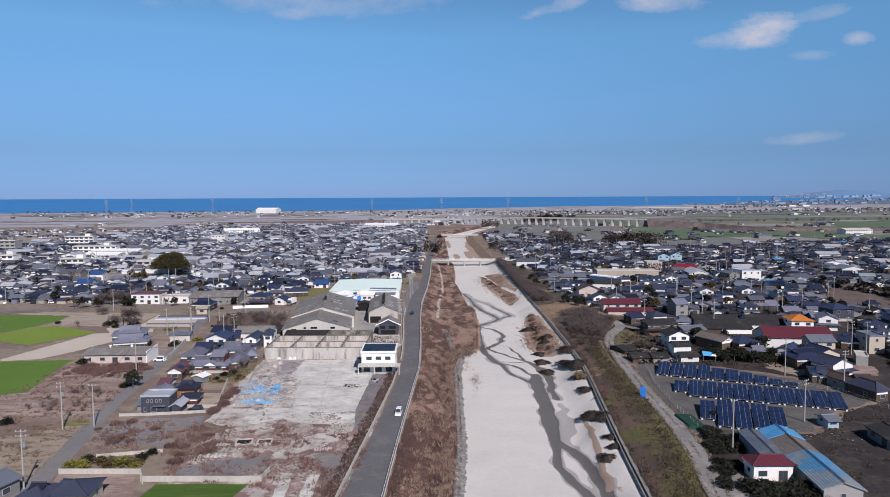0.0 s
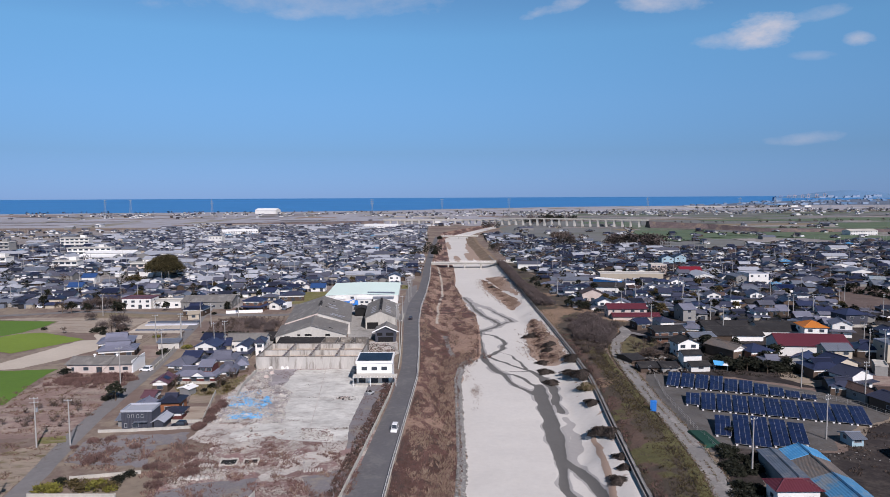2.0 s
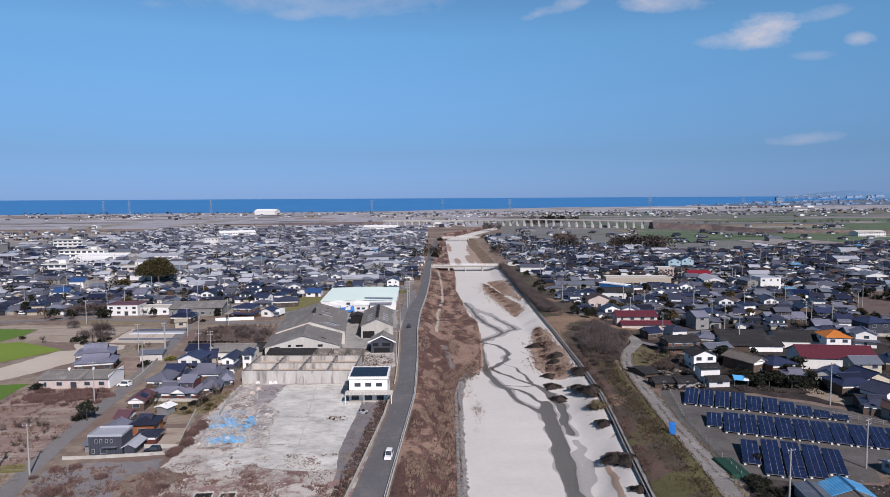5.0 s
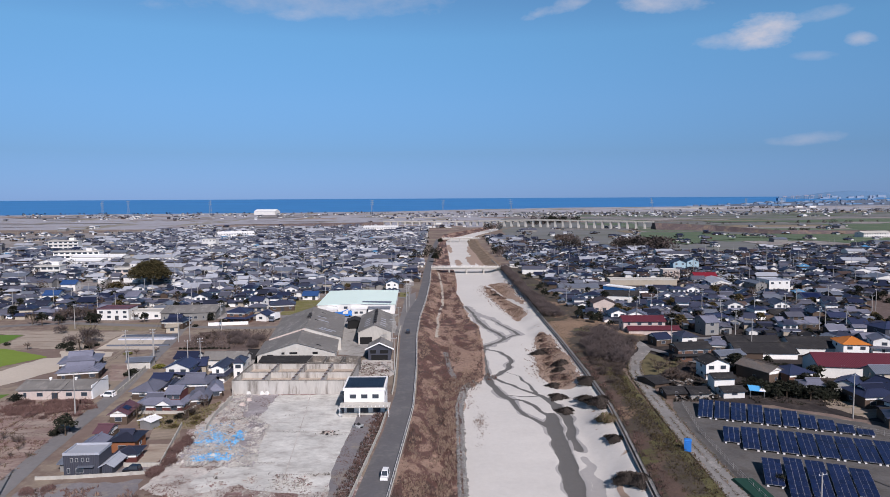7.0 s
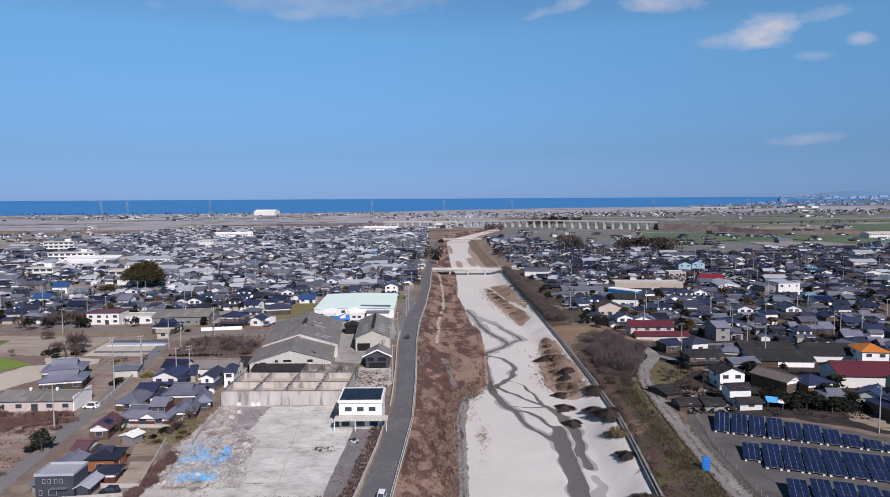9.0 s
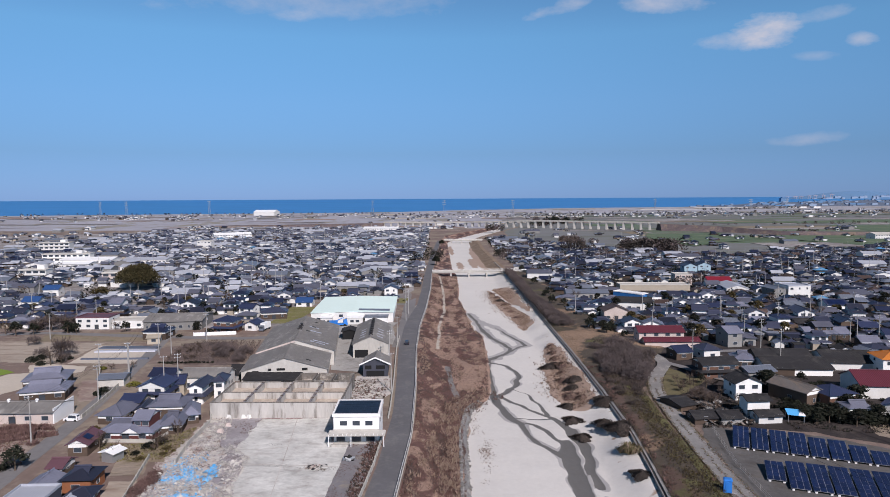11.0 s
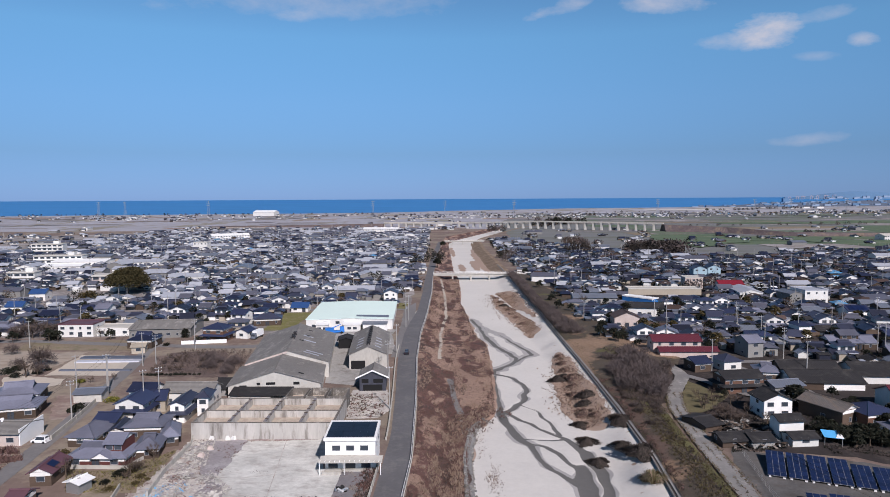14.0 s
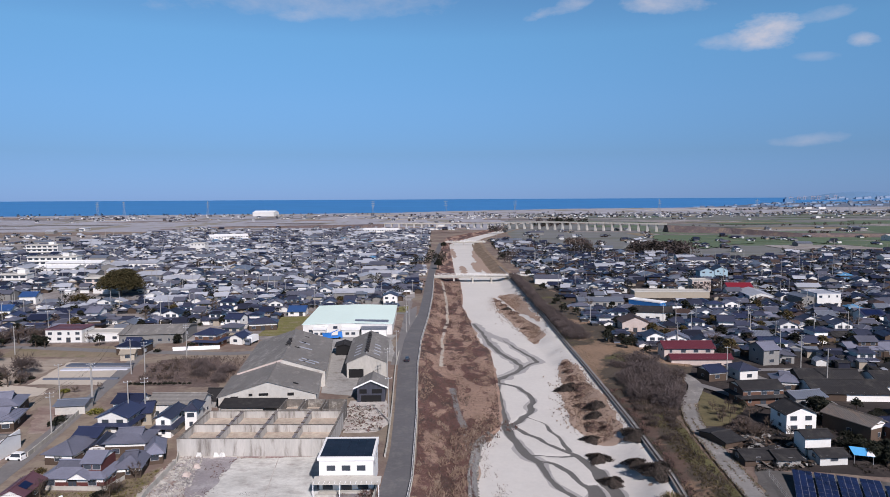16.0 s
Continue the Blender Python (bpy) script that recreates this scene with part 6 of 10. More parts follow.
# rubble heaps
def heap(name, label, centre, rx, ry, n, mats, size, high, seed, flat=False):
    r = random.Random(seed)
    s = Shape()
    for _ in range(n):
        a, q = r.uniform(0, 2 * math.pi), math.sqrt(r.random())
        x, y = centre[0] + math.cos(a) * q * rx, centre[1] + math.sin(a) * q * ry
        z = high * (1 - q * q) * (0.6 + 0.4 * r.random()) + 0.05
        k, ang = size * r.uniform(0.3, 1.4), r.uniform(0, math.pi)
        c, t = math.cos(ang) * k, math.sin(ang) * k
        lean = r.uniform(-0.4, 0.4) * k
        thick = (0.1 if flat else r.uniform(0.2, 0.8)) * k
        pts = [(x - c, y - t, z), (x + t * 0.7, y - c * 0.7, z + lean), (x + c, y + t, z + lean * 0.5), (x - t * 0.7, y + c * 0.7, z - lean * 0.5)]
        s.solid(pts, [(px_ + r.uniform(-0.1, 0.1), py_, pz + thick) for px_, py_, pz in pts], r.randrange(len(mats)))
    return tagged(new(name, s.mesh(name, *mats)), label, name.replace("_", " "), kind="stuff")


def inside(pts, x, y):
    hit = False
    for (x0, y0), (x1, y1) in zip(pts, pts[1:] + pts[:1]):
        if (y0 > y) != (y1 > y) and x < x0 + (y - y0) / (y1 - y0) * (x1 - x0):
            hit = not hit
    return hit


def strewn(name, label, pts, n, mats, size, seed, keep=-0.2, high=0.5, thin=0.25):
    """Broken pieces lying in drifts inside an outline, over a gently mounded ground."""
    r, s = random.Random(seed), Shape()
    xs, ys = [p[0] for p in pts], [p[1] for p in pts]
    while len(s.f) < n * 6:
        x, y = r.uniform(min(xs), max(xs)), r.uniform(min(ys), max(ys))
        drift = noise.noise(Vector((x / 4, y / 4, 3.7))) + 0.5 * noise.noise(Vector((x / 1.3, y / 1.3, 9)))
        if not inside(pts, x, y) or drift + r.gauss(0, 0.15) < keep:
            continue
        z = 0.1 + high * max(0, 0.4 + noise.noise(Vector((x / 5, y / 5, seed % 3)))) * r.uniform(0.5, 1)
        k, ang = size * math.exp(r.gauss(-0.2, 0.5)), r.uniform(0, math.pi)
        c, t = math.cos(ang) * k, math.sin(ang) * k
        a, b = r.uniform(-0.5, 0.5) * k, r.uniform(-0.5, 0.5) * k
        ring = [(x - c, y - t, z - a), (x + t * 0.7, y - c * 0.7, z + b), (x + c, y + t, z + a), (x - t * 0.7, y + c * 0.7, z - b)]
        s.solid(ring, [(u + r.uniform(-0.1, 0.1) * k, v, w + thin * k) for u, v, w in ring], min(len(mats) - 1, int(len(mats) * (0.5 + 0.75 * noise.noise(Vector((x / 3, y / 3, 1.1))) + r.gauss(0, 0.22)))) if r.random() < 0.75 else r.randrange(len(mats)))
    return tagged(new(name, s.mesh(name, *mats)), label, name.replace("_", " "), kind="stuff")


WASTE = [(-55.6, 221.3), (-49.6, 222.1), (-47.2, 207.1), (-38.3, 196.3), (-37.9, 183.2), (-35.1, 171), (-56.1, 171.7), (-55.6, 181.4), (-54.2, 196.8), (-55.6, 214.1)]
strewn("rubble", "pale broken concrete and plaster rubble drifts", WASTE, 15000, (CHIPS, PALE_CONCRETE, CHIPS, GRAVEL, RUBBLE_GROUND, CONCRETE, GRAVEL), 0.13, 3, -0.25, 0.55)
strewn("rubble", "scattered concrete fragments on the waste yard", [(-50.6, 144.9), (-48.4, 158.6), (-39.4, 161.7), (-31.3, 161.4), (-25.5, 154.6), (-25.7, 142.7), (-33.9, 140.3), (-45.8, 138.1)], 2600, (CHIPS, RUBBLE_GROUND, CONCRETE, SCRUB_GROUND, GRAVEL), 0.12, 4, 0.0, 0.15)
SHEETS = (CHIPS, BLUE_SHEET, BLUE_SHEET, BLUE_PALE, BLUE_SHEET, RUBBLE_GROUND)
strewn("torn_sheeting", "torn bright blue sheeting over the rubble", [(-54.1, 183.9), (-53.3, 192.9), (-51.9, 194.5), (-48.3, 190.7), (-44.4, 192.3), (-42, 186), (-43.9, 182.1), (-49.9, 182.9)], 4200, SHEETS, 0.15, 5, -0.3, 0.7, 0.12)
strewn("torn_sheeting", "second strip of torn blue sheeting on rubble", [(-51.3, 177.4), (-46.8, 179), (-42.6, 177.9), (-41.9, 174.4), (-49.4, 173.8)], 2000, SHEETS, 0.15, 6, -0.35, 0.7, 0.12)
strewn("torn_sheeting", "scraps of blue sheeting among broken plaster", [(-55.7, 195.7), (-49.6, 201.4), (-42.8, 191.2), (-39.3, 175.4), (-50.6, 173.6), (-54.8, 185.2)], 900, SHEETS, 0.13, 8, -0.1, 0.7, 0.12)
for k, (x, y) in enumerate([(-49.9, 212.9), (-49.4, 217.1), (-45.8, 223.6), (-51, 223.8), (-47.5, 223.7)]):
    e = thing("rubble_sack", "lumpy white sack of waste lying on rubble", "sack", pose(x, y, 0.2, 0, 0, 30 * k), "waste sacks")
    part("sack_body", Shape().solid([(-0.8, -0.6, -0.2), (0.8, -0.7, -0.2), (0.9, 0.6, -0.2), (-0.7, 0.7, -0.2)], [(-0.5, -0.35, 0.7), (0.4, -0.4, 0.8), (0.5, 0.3, 0.65), (-0.4, 0.4, 0.75)]), WALLP if k < 2 else WALLW, e)
strewn("rubble", "small debris and dirt along the slab edge", [(-45, 161), (-36, 163.5), (-26, 159), (-19, 158.5), (-19.5, 168), (-33, 167), (-44, 170)], 900, (CHIPS, SCRUB_GROUND, SCRUB_GROUND, COPING), 0.14, 18, 0.0, 0.2)
strewn("rubble", "dark debris strewn across the slab joint", [(-25.5, 190), (-19.5, 189.2), (-19.3, 192), (-25, 192.2)], 160, (COPING, SCRUB_GROUND, DARK_SLATE), 0.22, 19, 0.0, 0.2)
strewn("rubble", "demolition debris beside the gatehouse", [(-23.5, 238), (-12.5, 238), (-12.5, 258), (-23.5, 258)], 1500, (CHIPS, CONCRETE, REDTWIG, WALLB, CONCRETE), 0.2, 16, -0.15, 0.4)
strewn("scrap_timber", "collapsed dark boards and sheets over the shacks", [(68, 214), (80, 213.5), (80.5, 222), (82, 232), (74, 236), (68, 228)], 700, (DARK_SLATE, WALLB, WALLG, DARK_SLATE, RUSTY_SHEET), 0.5, 27, -0.3, 1.6, 0.12)
heap("scrap_timber", "grey scrap timber and sheets round the shacks", (76, 221), 6, 6, 420, (DARK_SLATE, WALLG, WALLB, STEEL), 0.7, 0.6, 16, True)
heap("garden_clutter", "odd boards and sheets on the bare plot", (96, 148), 14, 5, 120, (WALLG, DARK_SLATE, WALLB), 0.25, 0.1, 17, True)
rp = random.Random(62)
for x, y, w, d in ((-41.9, 147.3, 3.4, 3.2), (-37.3, 147.3, 3.0, 2.8)):
    e = thing("open_pit", "broken concrete pit with dark opening in waste ground", "pit", pose(x, y, 0, 0, 0, 4))
    for x0, y0, x1, y1 in ((-w / 2, -d / 2, w / 2, -d / 2), (w / 2, -d / 2, w / 2, d / 2), (w / 2, d / 2, -w / 2, d / 2), (-w / 2, d / 2, -w / 2, -d / 2)):
        a, L = math.degrees(math.atan2(y1 - y0, x1 - x0)), math.hypot(x1 - x0, y1 - y0)
        rim = Shape()
        for k in range(5):  # a rim broken into lengths of uneven height
            rim.box(k * L / 5, -0.14 + rp.uniform(-0.03, 0.03), -0.1, (k + 1) * L / 5 - rp.uniform(0, 0.12), 0.14, rp.uniform(0.2, 0.5), slim=0.04)
        part("rim", rim, PALE_CONCRETE, e, at=pose(x0, y0, 0, 0, 0, a))
    # Black sheet inside the rim, painted as the pit's shade.
    part("opening", Shape().box(-w / 2 + 0.15, -d / 2 + 0.15, 0.06, w / 2 - 0.15, d / 2 - 0.15, 0.14), DARK, e)
for x, y, w in ((-46.6, 145.6, 4.4), (-46.4, 139.4, 6.0), (-23.6, 142.7, 4.0)):
    e = thing("old_foundation", "crumbling pale concrete foundation block", "foundation", pose(x, y, 0, 0, 0, 4))
    for k in range(7):
        blk = Shape().box((k / 7 - 0.5) * w, -0.7 + rp.uniform(-0.2, 0.2), -0.1, ((k + 1) / 7 - 0.5) * w - rp.uniform(0, 0.1), 0.7 + rp.uniform(-0.3, 0.3), rp.uniform(0.2, 0.5), slim=0.12)
        part("block", blk, CHIPS, e)
motor = thing("scrap_pile", "dark scrap and tyres lying on the drive", "scrap", pose(*[(-16.4, 194.8)][0][:2], 0.1))
for k in range(7):
    part("scrap_piece", Shape().rod((rp.uniform(-1.5, 1.5), rp.uniform(-1, 1), 0.1), (rp.uniform(-1.5, 1.5), rp.uniform(-1, 1), rp.uniform(0.4, 0.9)), 0.35, 0.25, 7), RUBBER if k % 2 else STEEL, motor)

# ---- solar field: tilted tables in three rows
PV_TILT = 7.0


def solar_table(rows, m):
    """Three modules wide, rows deep; the origin is the middle of the lower edge."""
    e = thing("solar_table", "tilted table of blue solar modules on steel frame", "solar panel", m, "solar tables in the field")
    d = rows * 1.53
    part("frame", Shape().box(-1.74, 0, 0.46, -1.66, d, 0.54).box(1.66, 0, 0.46, 1.74, d, 0.54).box(-1.66, 0.02, 0.50, 1.66, d - 0.02, 0.54), FRAME, e, at=pose(0, 0, 0, PV_TILT, 0, 0))
    tilt = Matrix.Rotation(radians(PV_TILT), 4, "X")
    for i in range(3):
        for j in range(rows):
            part("module", CELL, None, e, at=tilt @ pose((i - 1) * 1.16, 0.77 + j * 1.53, 0.55))
    for x in (-1.3, 1.3):
        for y in (0.6, max(d - 1, 1.2)):
            part("leg", Shape().box(x - 0.06, y - 0.06, -0.2, x + 0.06, y + 0.06, 0.44 + y * math.tan(radians(PV_TILT))), STEEL, e)
        part("footing", Shape().box(x - 0.22, 0.0, -0.1, x + 0.22, 0.4, 0.3), WHITE, e)
    return e


CELL = Shape().box(-0.54, -0.72, 0, 0.54, 0.72, 0.04, slim=0.004).mesh("module", PVCELL)
# rows: first lower corner or first upper corner, step from table to table, module rows in each
for (x0, y0), (dx, dy), from_top, counts in (((69.5, 198.4), (3.56, -1.55), False, (7, 7, 7, 7, 6, 6, 5, 4, 3, 2)), ((71.4, 188.1), (3.57, -1.39), True, (5, 7, 7, 7, 7, 7, 7, 7, 7, 7, 7)), ((70.8, 168.2), (3.66, -1.45), True, (7, 10, 10, 9, 7))):
    ang = math.degrees(math.atan2(dy, dx))
    for k, n in enumerate(counts):
        x, y = x0 + dx * k, y0 + dy * k
        if from_top:
            x, y = x + math.sin(radians(ang)) * n * 1.51, y - math.cos(radians(ang)) * n * 1.51
        solar_table(n, pose(x, y, 0.0, 0, 0, ang))


def mesh_fence(pts, h=1.3):
    e = thing("wire_fence", "thin wire fence on grey posts round solar field", "fence")
    for (x0, y0), (x1, y1) in zip(pts, pts[1:]):
        L = math.hypot(x1 - x0, y1 - y0)
        n = max(1, round(L / 2.5))
        for k in range(n):
            x, y = x0 + (x1 - x0) * k / n, y0 + (y1 - y0) * k / n
            part("post", Shape().box(x - 0.035, y - 0.035, -0.1, x + 0.035, y + 0.035, h), WALLG, e)
        for z in (0.3, 0.75, 1.2):
            part("wire", Shape().rod((x0, y0, z), (x1, y1, z), 0.02, 0.02, 4), POLE, e)
    return e


mesh_fence([(62, 146), (62.6, 165), (64.5, 190), (68.5, 212)])
mesh_fence([(100, 190), (112, 180), (117, 160)])
net = thing("green_net", "dark green netting heaped beside the track", "netting", pose(*[(62.1, 157)][0], 0))
part("net_sheet", Shape().solid([(-2.4, -5, 0), (2.6, -4.6, 0), (2.2, 5, 0), (-2.8, 4.6, 0)], [(-1.8, -4.2, 0.8), (2.2, -4, 0.4), (1.7, 4.2, 0.7), (-2.2, 4, 0.9)]), GREEN_NET, net)
toilet = thing("portable_toilet", "small bright blue portable cabin beside the track", "portable toilet", pose(56.6, 176.0, 0.7, 0, 0, -20))
part("cabin", Shape().box(-0.75, -0.75, 0, 0.75, 0.75, 2.3, slim=0.03), BLUE_PAINT, toilet)
part("cabin_roof", Shape().box(-0.82, -0.82, 2.3, 0.82, 0.82, 2.5, slim=0.25), BLUE_PAINT, toilet)
part("cabin_door", Shape().box(-0.4, -0.79, 0.2, 0.4, -0.74, 2.0), BLUE_PAINT, toilet)
tarp = thing("tarpaulin", "bright blue and white tarpaulin over low frame", "tarpaulin", pose(91.2, 216.6, 0.0, 0, 0, -14))
part("sheet", Shape().slab([(-2.0, -1.6, 2.0), (2.0, -1.6, 1.8), (2.0, 1.6, 2.5), (-2.0, 1.6, 2.7)], 0.06), BLUE_SHEET, tarp)
part("white_sheet", Shape().slab([(0.4, -1.65, 1.98), (2.1, -1.65, 1.9), (2.1, 0.4, 2.3), (1.2, 0.2, 2.35)], 0.05), WHITE, tarp)
for x in (-1.8, 1.8):
    for y in (-1.4, 1.4):
        part("prop", Shape().box(x - 0.05, y - 0.05, 0, x + 0.05, y + 0.05, 1.9), STEEL, tarp)

# ---- bridges and the viaduct


def bridge(name, label, x0, x1, y, w, deck_z, piers, rise=0.0, mat=None):
    e = thing(name, label, "bridge")
    part("deck", Shape().box(x0, y, deck_z - 0.25, x1, y + w, deck_z), mat or PALE_CONCRETE, e)
    part("girder", Shape().box(x0, y + 0.5, deck_z - 1.3, x1, y + w - 0.5, deck_z - 0.25), CONCRETE, e)
    for yy in (y, y + w - 0.25):
        p = part("parapet", Shape().box(x0, yy, deck_z, x1, yy + 0.25, deck_z + 0.35), PALE_CONCRETE, e)
        n = int((x1 - x0) / 2.5)
        for k in range(n + 1):
            x = x0 + (x1 - x0) * k / n
            part("rail_post", Shape().box(x - 0.05, yy + 0.07, deck_z + 0.35, x + 0.05, yy + 0.18, deck_z + 1.05), WHITE, p)
        part("rail", Shape().box(x0, yy + 0.08, deck_z + 1.05, x1, yy + 0.17, deck_z + 1.15), WHITE, p)
    for x in piers:
        part("pier", Shape().box(x - 0.6, y + 0.8, BED - 1, x + 0.6, y + w - 0.8, deck_z - 1.3, slim=0.05), CONCRETE, e)
    return e


bridge("road_bridge", "plain concrete road bridge over the dry river", 0.5, 66, 541, 7, 1.3, (14, 27, 40, 52))
bridge("road_bridge", "distant low concrete bridge over the river", 14, 62, 888, 6, 1.2, (24, 36, 48))
v = thing("viaduct", "long elevated concrete highway on many piers", "viaduct")
pier = Shape().box(-1.3, -2.9, -6.5, 1.3, 2.9, 5.4).box(-1.6, -3.6, 5.4, 1.6, 3.6, 6.4).mesh("pier", PALE_CONCRETE)
deck_up = lambda x: 4.9 * min(1, max(0, (x - 60) / 120))
LINE = [(-90, 1300), (60, 1276), (362, 1085)]
run = []
for (x0, y0), (x1, y1) in zip(LINE, LINE[1:]):
    n = max(1, round(math.hypot(x1 - x0, y1 - y0) / 13.5))
    run += [(x0 + (x1 - x0) * k / n, y0 + (y1 - y0) * k / n, math.degrees(math.atan2(y1 - y0, x1 - x0))) for k in range(n)]
for (x0, y0, va), (x1, y1, vb) in zip(run, run[1:]):
    part("pier", pier, None, v, at=pose(x0, y0, deck_up(x0), 0, 0, va))
    d = math.hypot(x1 - x0, y1 - y0)
    part("span", Shape().box(0, -3.8, 6.4, d, 3.8, 7.6).box(0, -3.9, 7.2, d, -3.6, 8.5).box(0, 3.6, 7.2, d, 3.9, 8.5), CONCRETE, v, at=pose(x0, y0, deck_up(x0), 0, math.degrees(math.atan2(deck_up(x0) - deck_up(x1), d)), math.degrees(math.atan2(y1 - y0, x1 - x0))))
emb = Shape()
for s0, s1, h0, h1 in (((-420, 1350), (-90, 1290), 0.5, 6.4), ((350, 1092), (424, 1044), 10.8, 8.5), ((424, 1044), (482, 962), 8.5, 5.0), ((482, 962), (1200, 850), 5.0, 2.5)):
    emb.solid([(s0[0], s0[1] - 14, -0.2), (s1[0], s1[1] - 16, -0.2), (s1[0], s1[1] + 16, -0.2), (s0[0], s0[1] + 14, -0.2)], [(s0[0], s0[1] - 6, h0), (s1[0], s1[1] - 6, h1), (s1[0], s1[1] + 6, h1), (s0[0], s0[1] + 6, h0)])
structure("embankment", emb, SCRUBBANK)


def guard_rail():
    e = thing("guard_rail", "white steel guard rail along the river road", "guard rail")
    post = Shape().box(-0.05, -0.05, 0, 0.05, 0.05, 0.78).mesh("post", STEEL)
    ys = [104 + 3.4 * k for k in range(128)]
    for k, y in enumerate(ys):
        part("post", post, None, e, at=pose(road_r(y) - 0.15, y, 0.05))
        if k % 8 == 0 and k + 8 < len(ys):
            part("rail", Shape().sweep([(road_r(q) - 0.3, q, 0.5) for q in ys[k:k + 9]], [(0, 0.05), (0.06, 0.05), (0.06, 0.22), (0, 0.22)]), WHITE, e)


guard_rail()
kerb = thing("kerb", "narrow pale concrete kerb along the road edge", "kerb")
for y in range(100, 540, 8):
    part("kerbstone", Shape().solid([(road_r(y) - 0.05, y, -0.3), (road_r(y) + 0.12, y, -0.3), (road_r(y + 8) + 0.12, y + 8, -0.3), (road_r(y + 8) - 0.05, y + 8, -0.3)], [(road_r(y) - 0.05, y, 0.22), (road_r(y) + 0.12, y, 0.2), (road_r(y + 8) + 0.12, y + 8, 0.2), (road_r(y + 8) - 0.05, y + 8, 0.22)]), PALE_CONCRETE, kerb)

# ---- vehicles


def car(x, y, ang, paint, label, z=0.1, kind="car", L=3.6, Wd=1.55, H=1.6):
    e = thing(kind, label, kind, pose(x, y, z, 0, 0, ang))
    low = 0.75
    s = Shape().solid([(-Wd / 2, -L / 2, 0.25), (Wd / 2, -L / 2, 0.25), (Wd / 2, L / 2, 0.25), (-Wd / 2, L / 2, 0.25)], [(-Wd / 2 + 0.05, -L / 2 + 0.06, low), (Wd / 2 - 0.05, -L / 2 + 0.06, low), (Wd / 2 - 0.05, L / 2 - 0.08, low), (-Wd / 2 + 0.05, L / 2 - 0.08, low)])
    s.solid([(-Wd / 2 + 0.05, -L / 2 + 0.1, low), (Wd / 2 - 0.05, -L / 2 + 0.1, low), (Wd / 2 - 0.05, L / 2 - 0.9, low), (-Wd / 2 + 0.05, L / 2 - 0.9, low)], [(-Wd / 2 + 0.2, -L / 2 + 0.35, H), (Wd / 2 - 0.2, -L / 2 + 0.35, H), (Wd / 2 - 0.2, L / 2 - 1.5, H), (-Wd / 2 + 0.2, L / 2 - 1.5, H)])
    part("body", s, paint, e)
    part("rear_window", Shape().poly([(-Wd / 2 + 0.18, -L / 2 + 0.15, low + 0.15), (Wd / 2 - 0.18, -L / 2 + 0.15, low + 0.15), (Wd / 2 - 0.27, -L / 2 + 0.31, H - 0.1), (-Wd / 2 + 0.27, -L / 2 + 0.31, H - 0.1)]), GLASS, e)
    part("windscreen", Shape().poly([(Wd / 2 - 0.15, L / 2 - 0.93, low + 0.08), (-Wd / 2 + 0.15, L / 2 - 0.93, low + 0.08), (-Wd / 2 + 0.26, L / 2 - 1.4, H - 0.08), (Wd / 2 - 0.26, L / 2 - 1.4, H - 0.08)]), GLASS, e)
    for sg in (-1, 1):
        q = [(sg * (Wd / 2 - 0.06), -L / 2 + 0.4, low + 0.12), (sg * (Wd / 2 - 0.06), L / 2 - 1.15, low + 0.12), (sg * (Wd / 2 - 0.17), L / 2 - 1.5, H - 0.12), (sg * (Wd / 2 - 0.17), -L / 2 + 0.5, H - 0.12)]
        part("side_window", Shape().poly(q if sg > 0 else q[::-1]), GLASS, e)
        part("tail_lamp", Shape().box(sg * (Wd / 2 - 0.18) - 0.08, -L / 2 - 0.01, 0.6, sg * (Wd / 2 - 0.18) + 0.08, -L / 2 + 0.08, 0.85), RED_ROOF, e)
        for yy in (-L / 2 + 0.65, L / 2 - 0.7):
            part("wheel", Shape().rod((sg * (Wd / 2 - 0.2), yy, 0.3), (sg * (Wd / 2 + 0.01), yy, 0.3), 0.3, 0.3, 10), RUBBER, e)
    return e


car(*[(-8.3, 165)][0], 175, CARW, "white kei car driving on the river road", H=1.7)
car(*[(-8.8, 307.1)][0], -2, CARB, "small black car on the river road")
car(-90.4, 222.8, 82, CARW, "white minivan parked by the pink workshop", kind="van", L=3.9, Wd=1.6, H=1.7, z=0.0)
car(*[(-88, 194.8)][0], 60, CARB, "dark car parked under a garden tree", z=0.0)
car(*[(-60.3, 169.7)][0], 85, CARB, "dark car parked beside the charcoal house", z=0.0)
t = thing("box_truck", "white box truck parked on dry lot", "truck", pose(*[(-70.1, 337.7)][0], 0, 0, 0, -12))
part("cargo_box", Shape().box(-1.1, -2.2, 0.9, 1.1, 3.4, 3.2, slim=0.03), WHITE, t)
part("cab", Shape().box(-1.0, -4.0, 0.5, 1.0, -2.3, 2.5, slim=0.12), GREY_METAL, t)
part("windscreen", Shape().box(-0.85, -4.04, 1.4, 0.85, -3.9, 2.2), GLASS, t)
for sx_ in (-0.95, 0.95):
    for yy in (-3.2, 2.2):
        part("wheel", Shape().rod((sx_ - 0.14, yy, 0.45), (sx_ + 0.14, yy, 0.45), 0.45, 0.45, 10), RUBBER, t)

# ---- utility poles and lines


def pole_mesh(h):
    return Shape().rod((0, 0, -0.3), (0, 0, h), 0.19, 0.11, 8)


POLES = {}


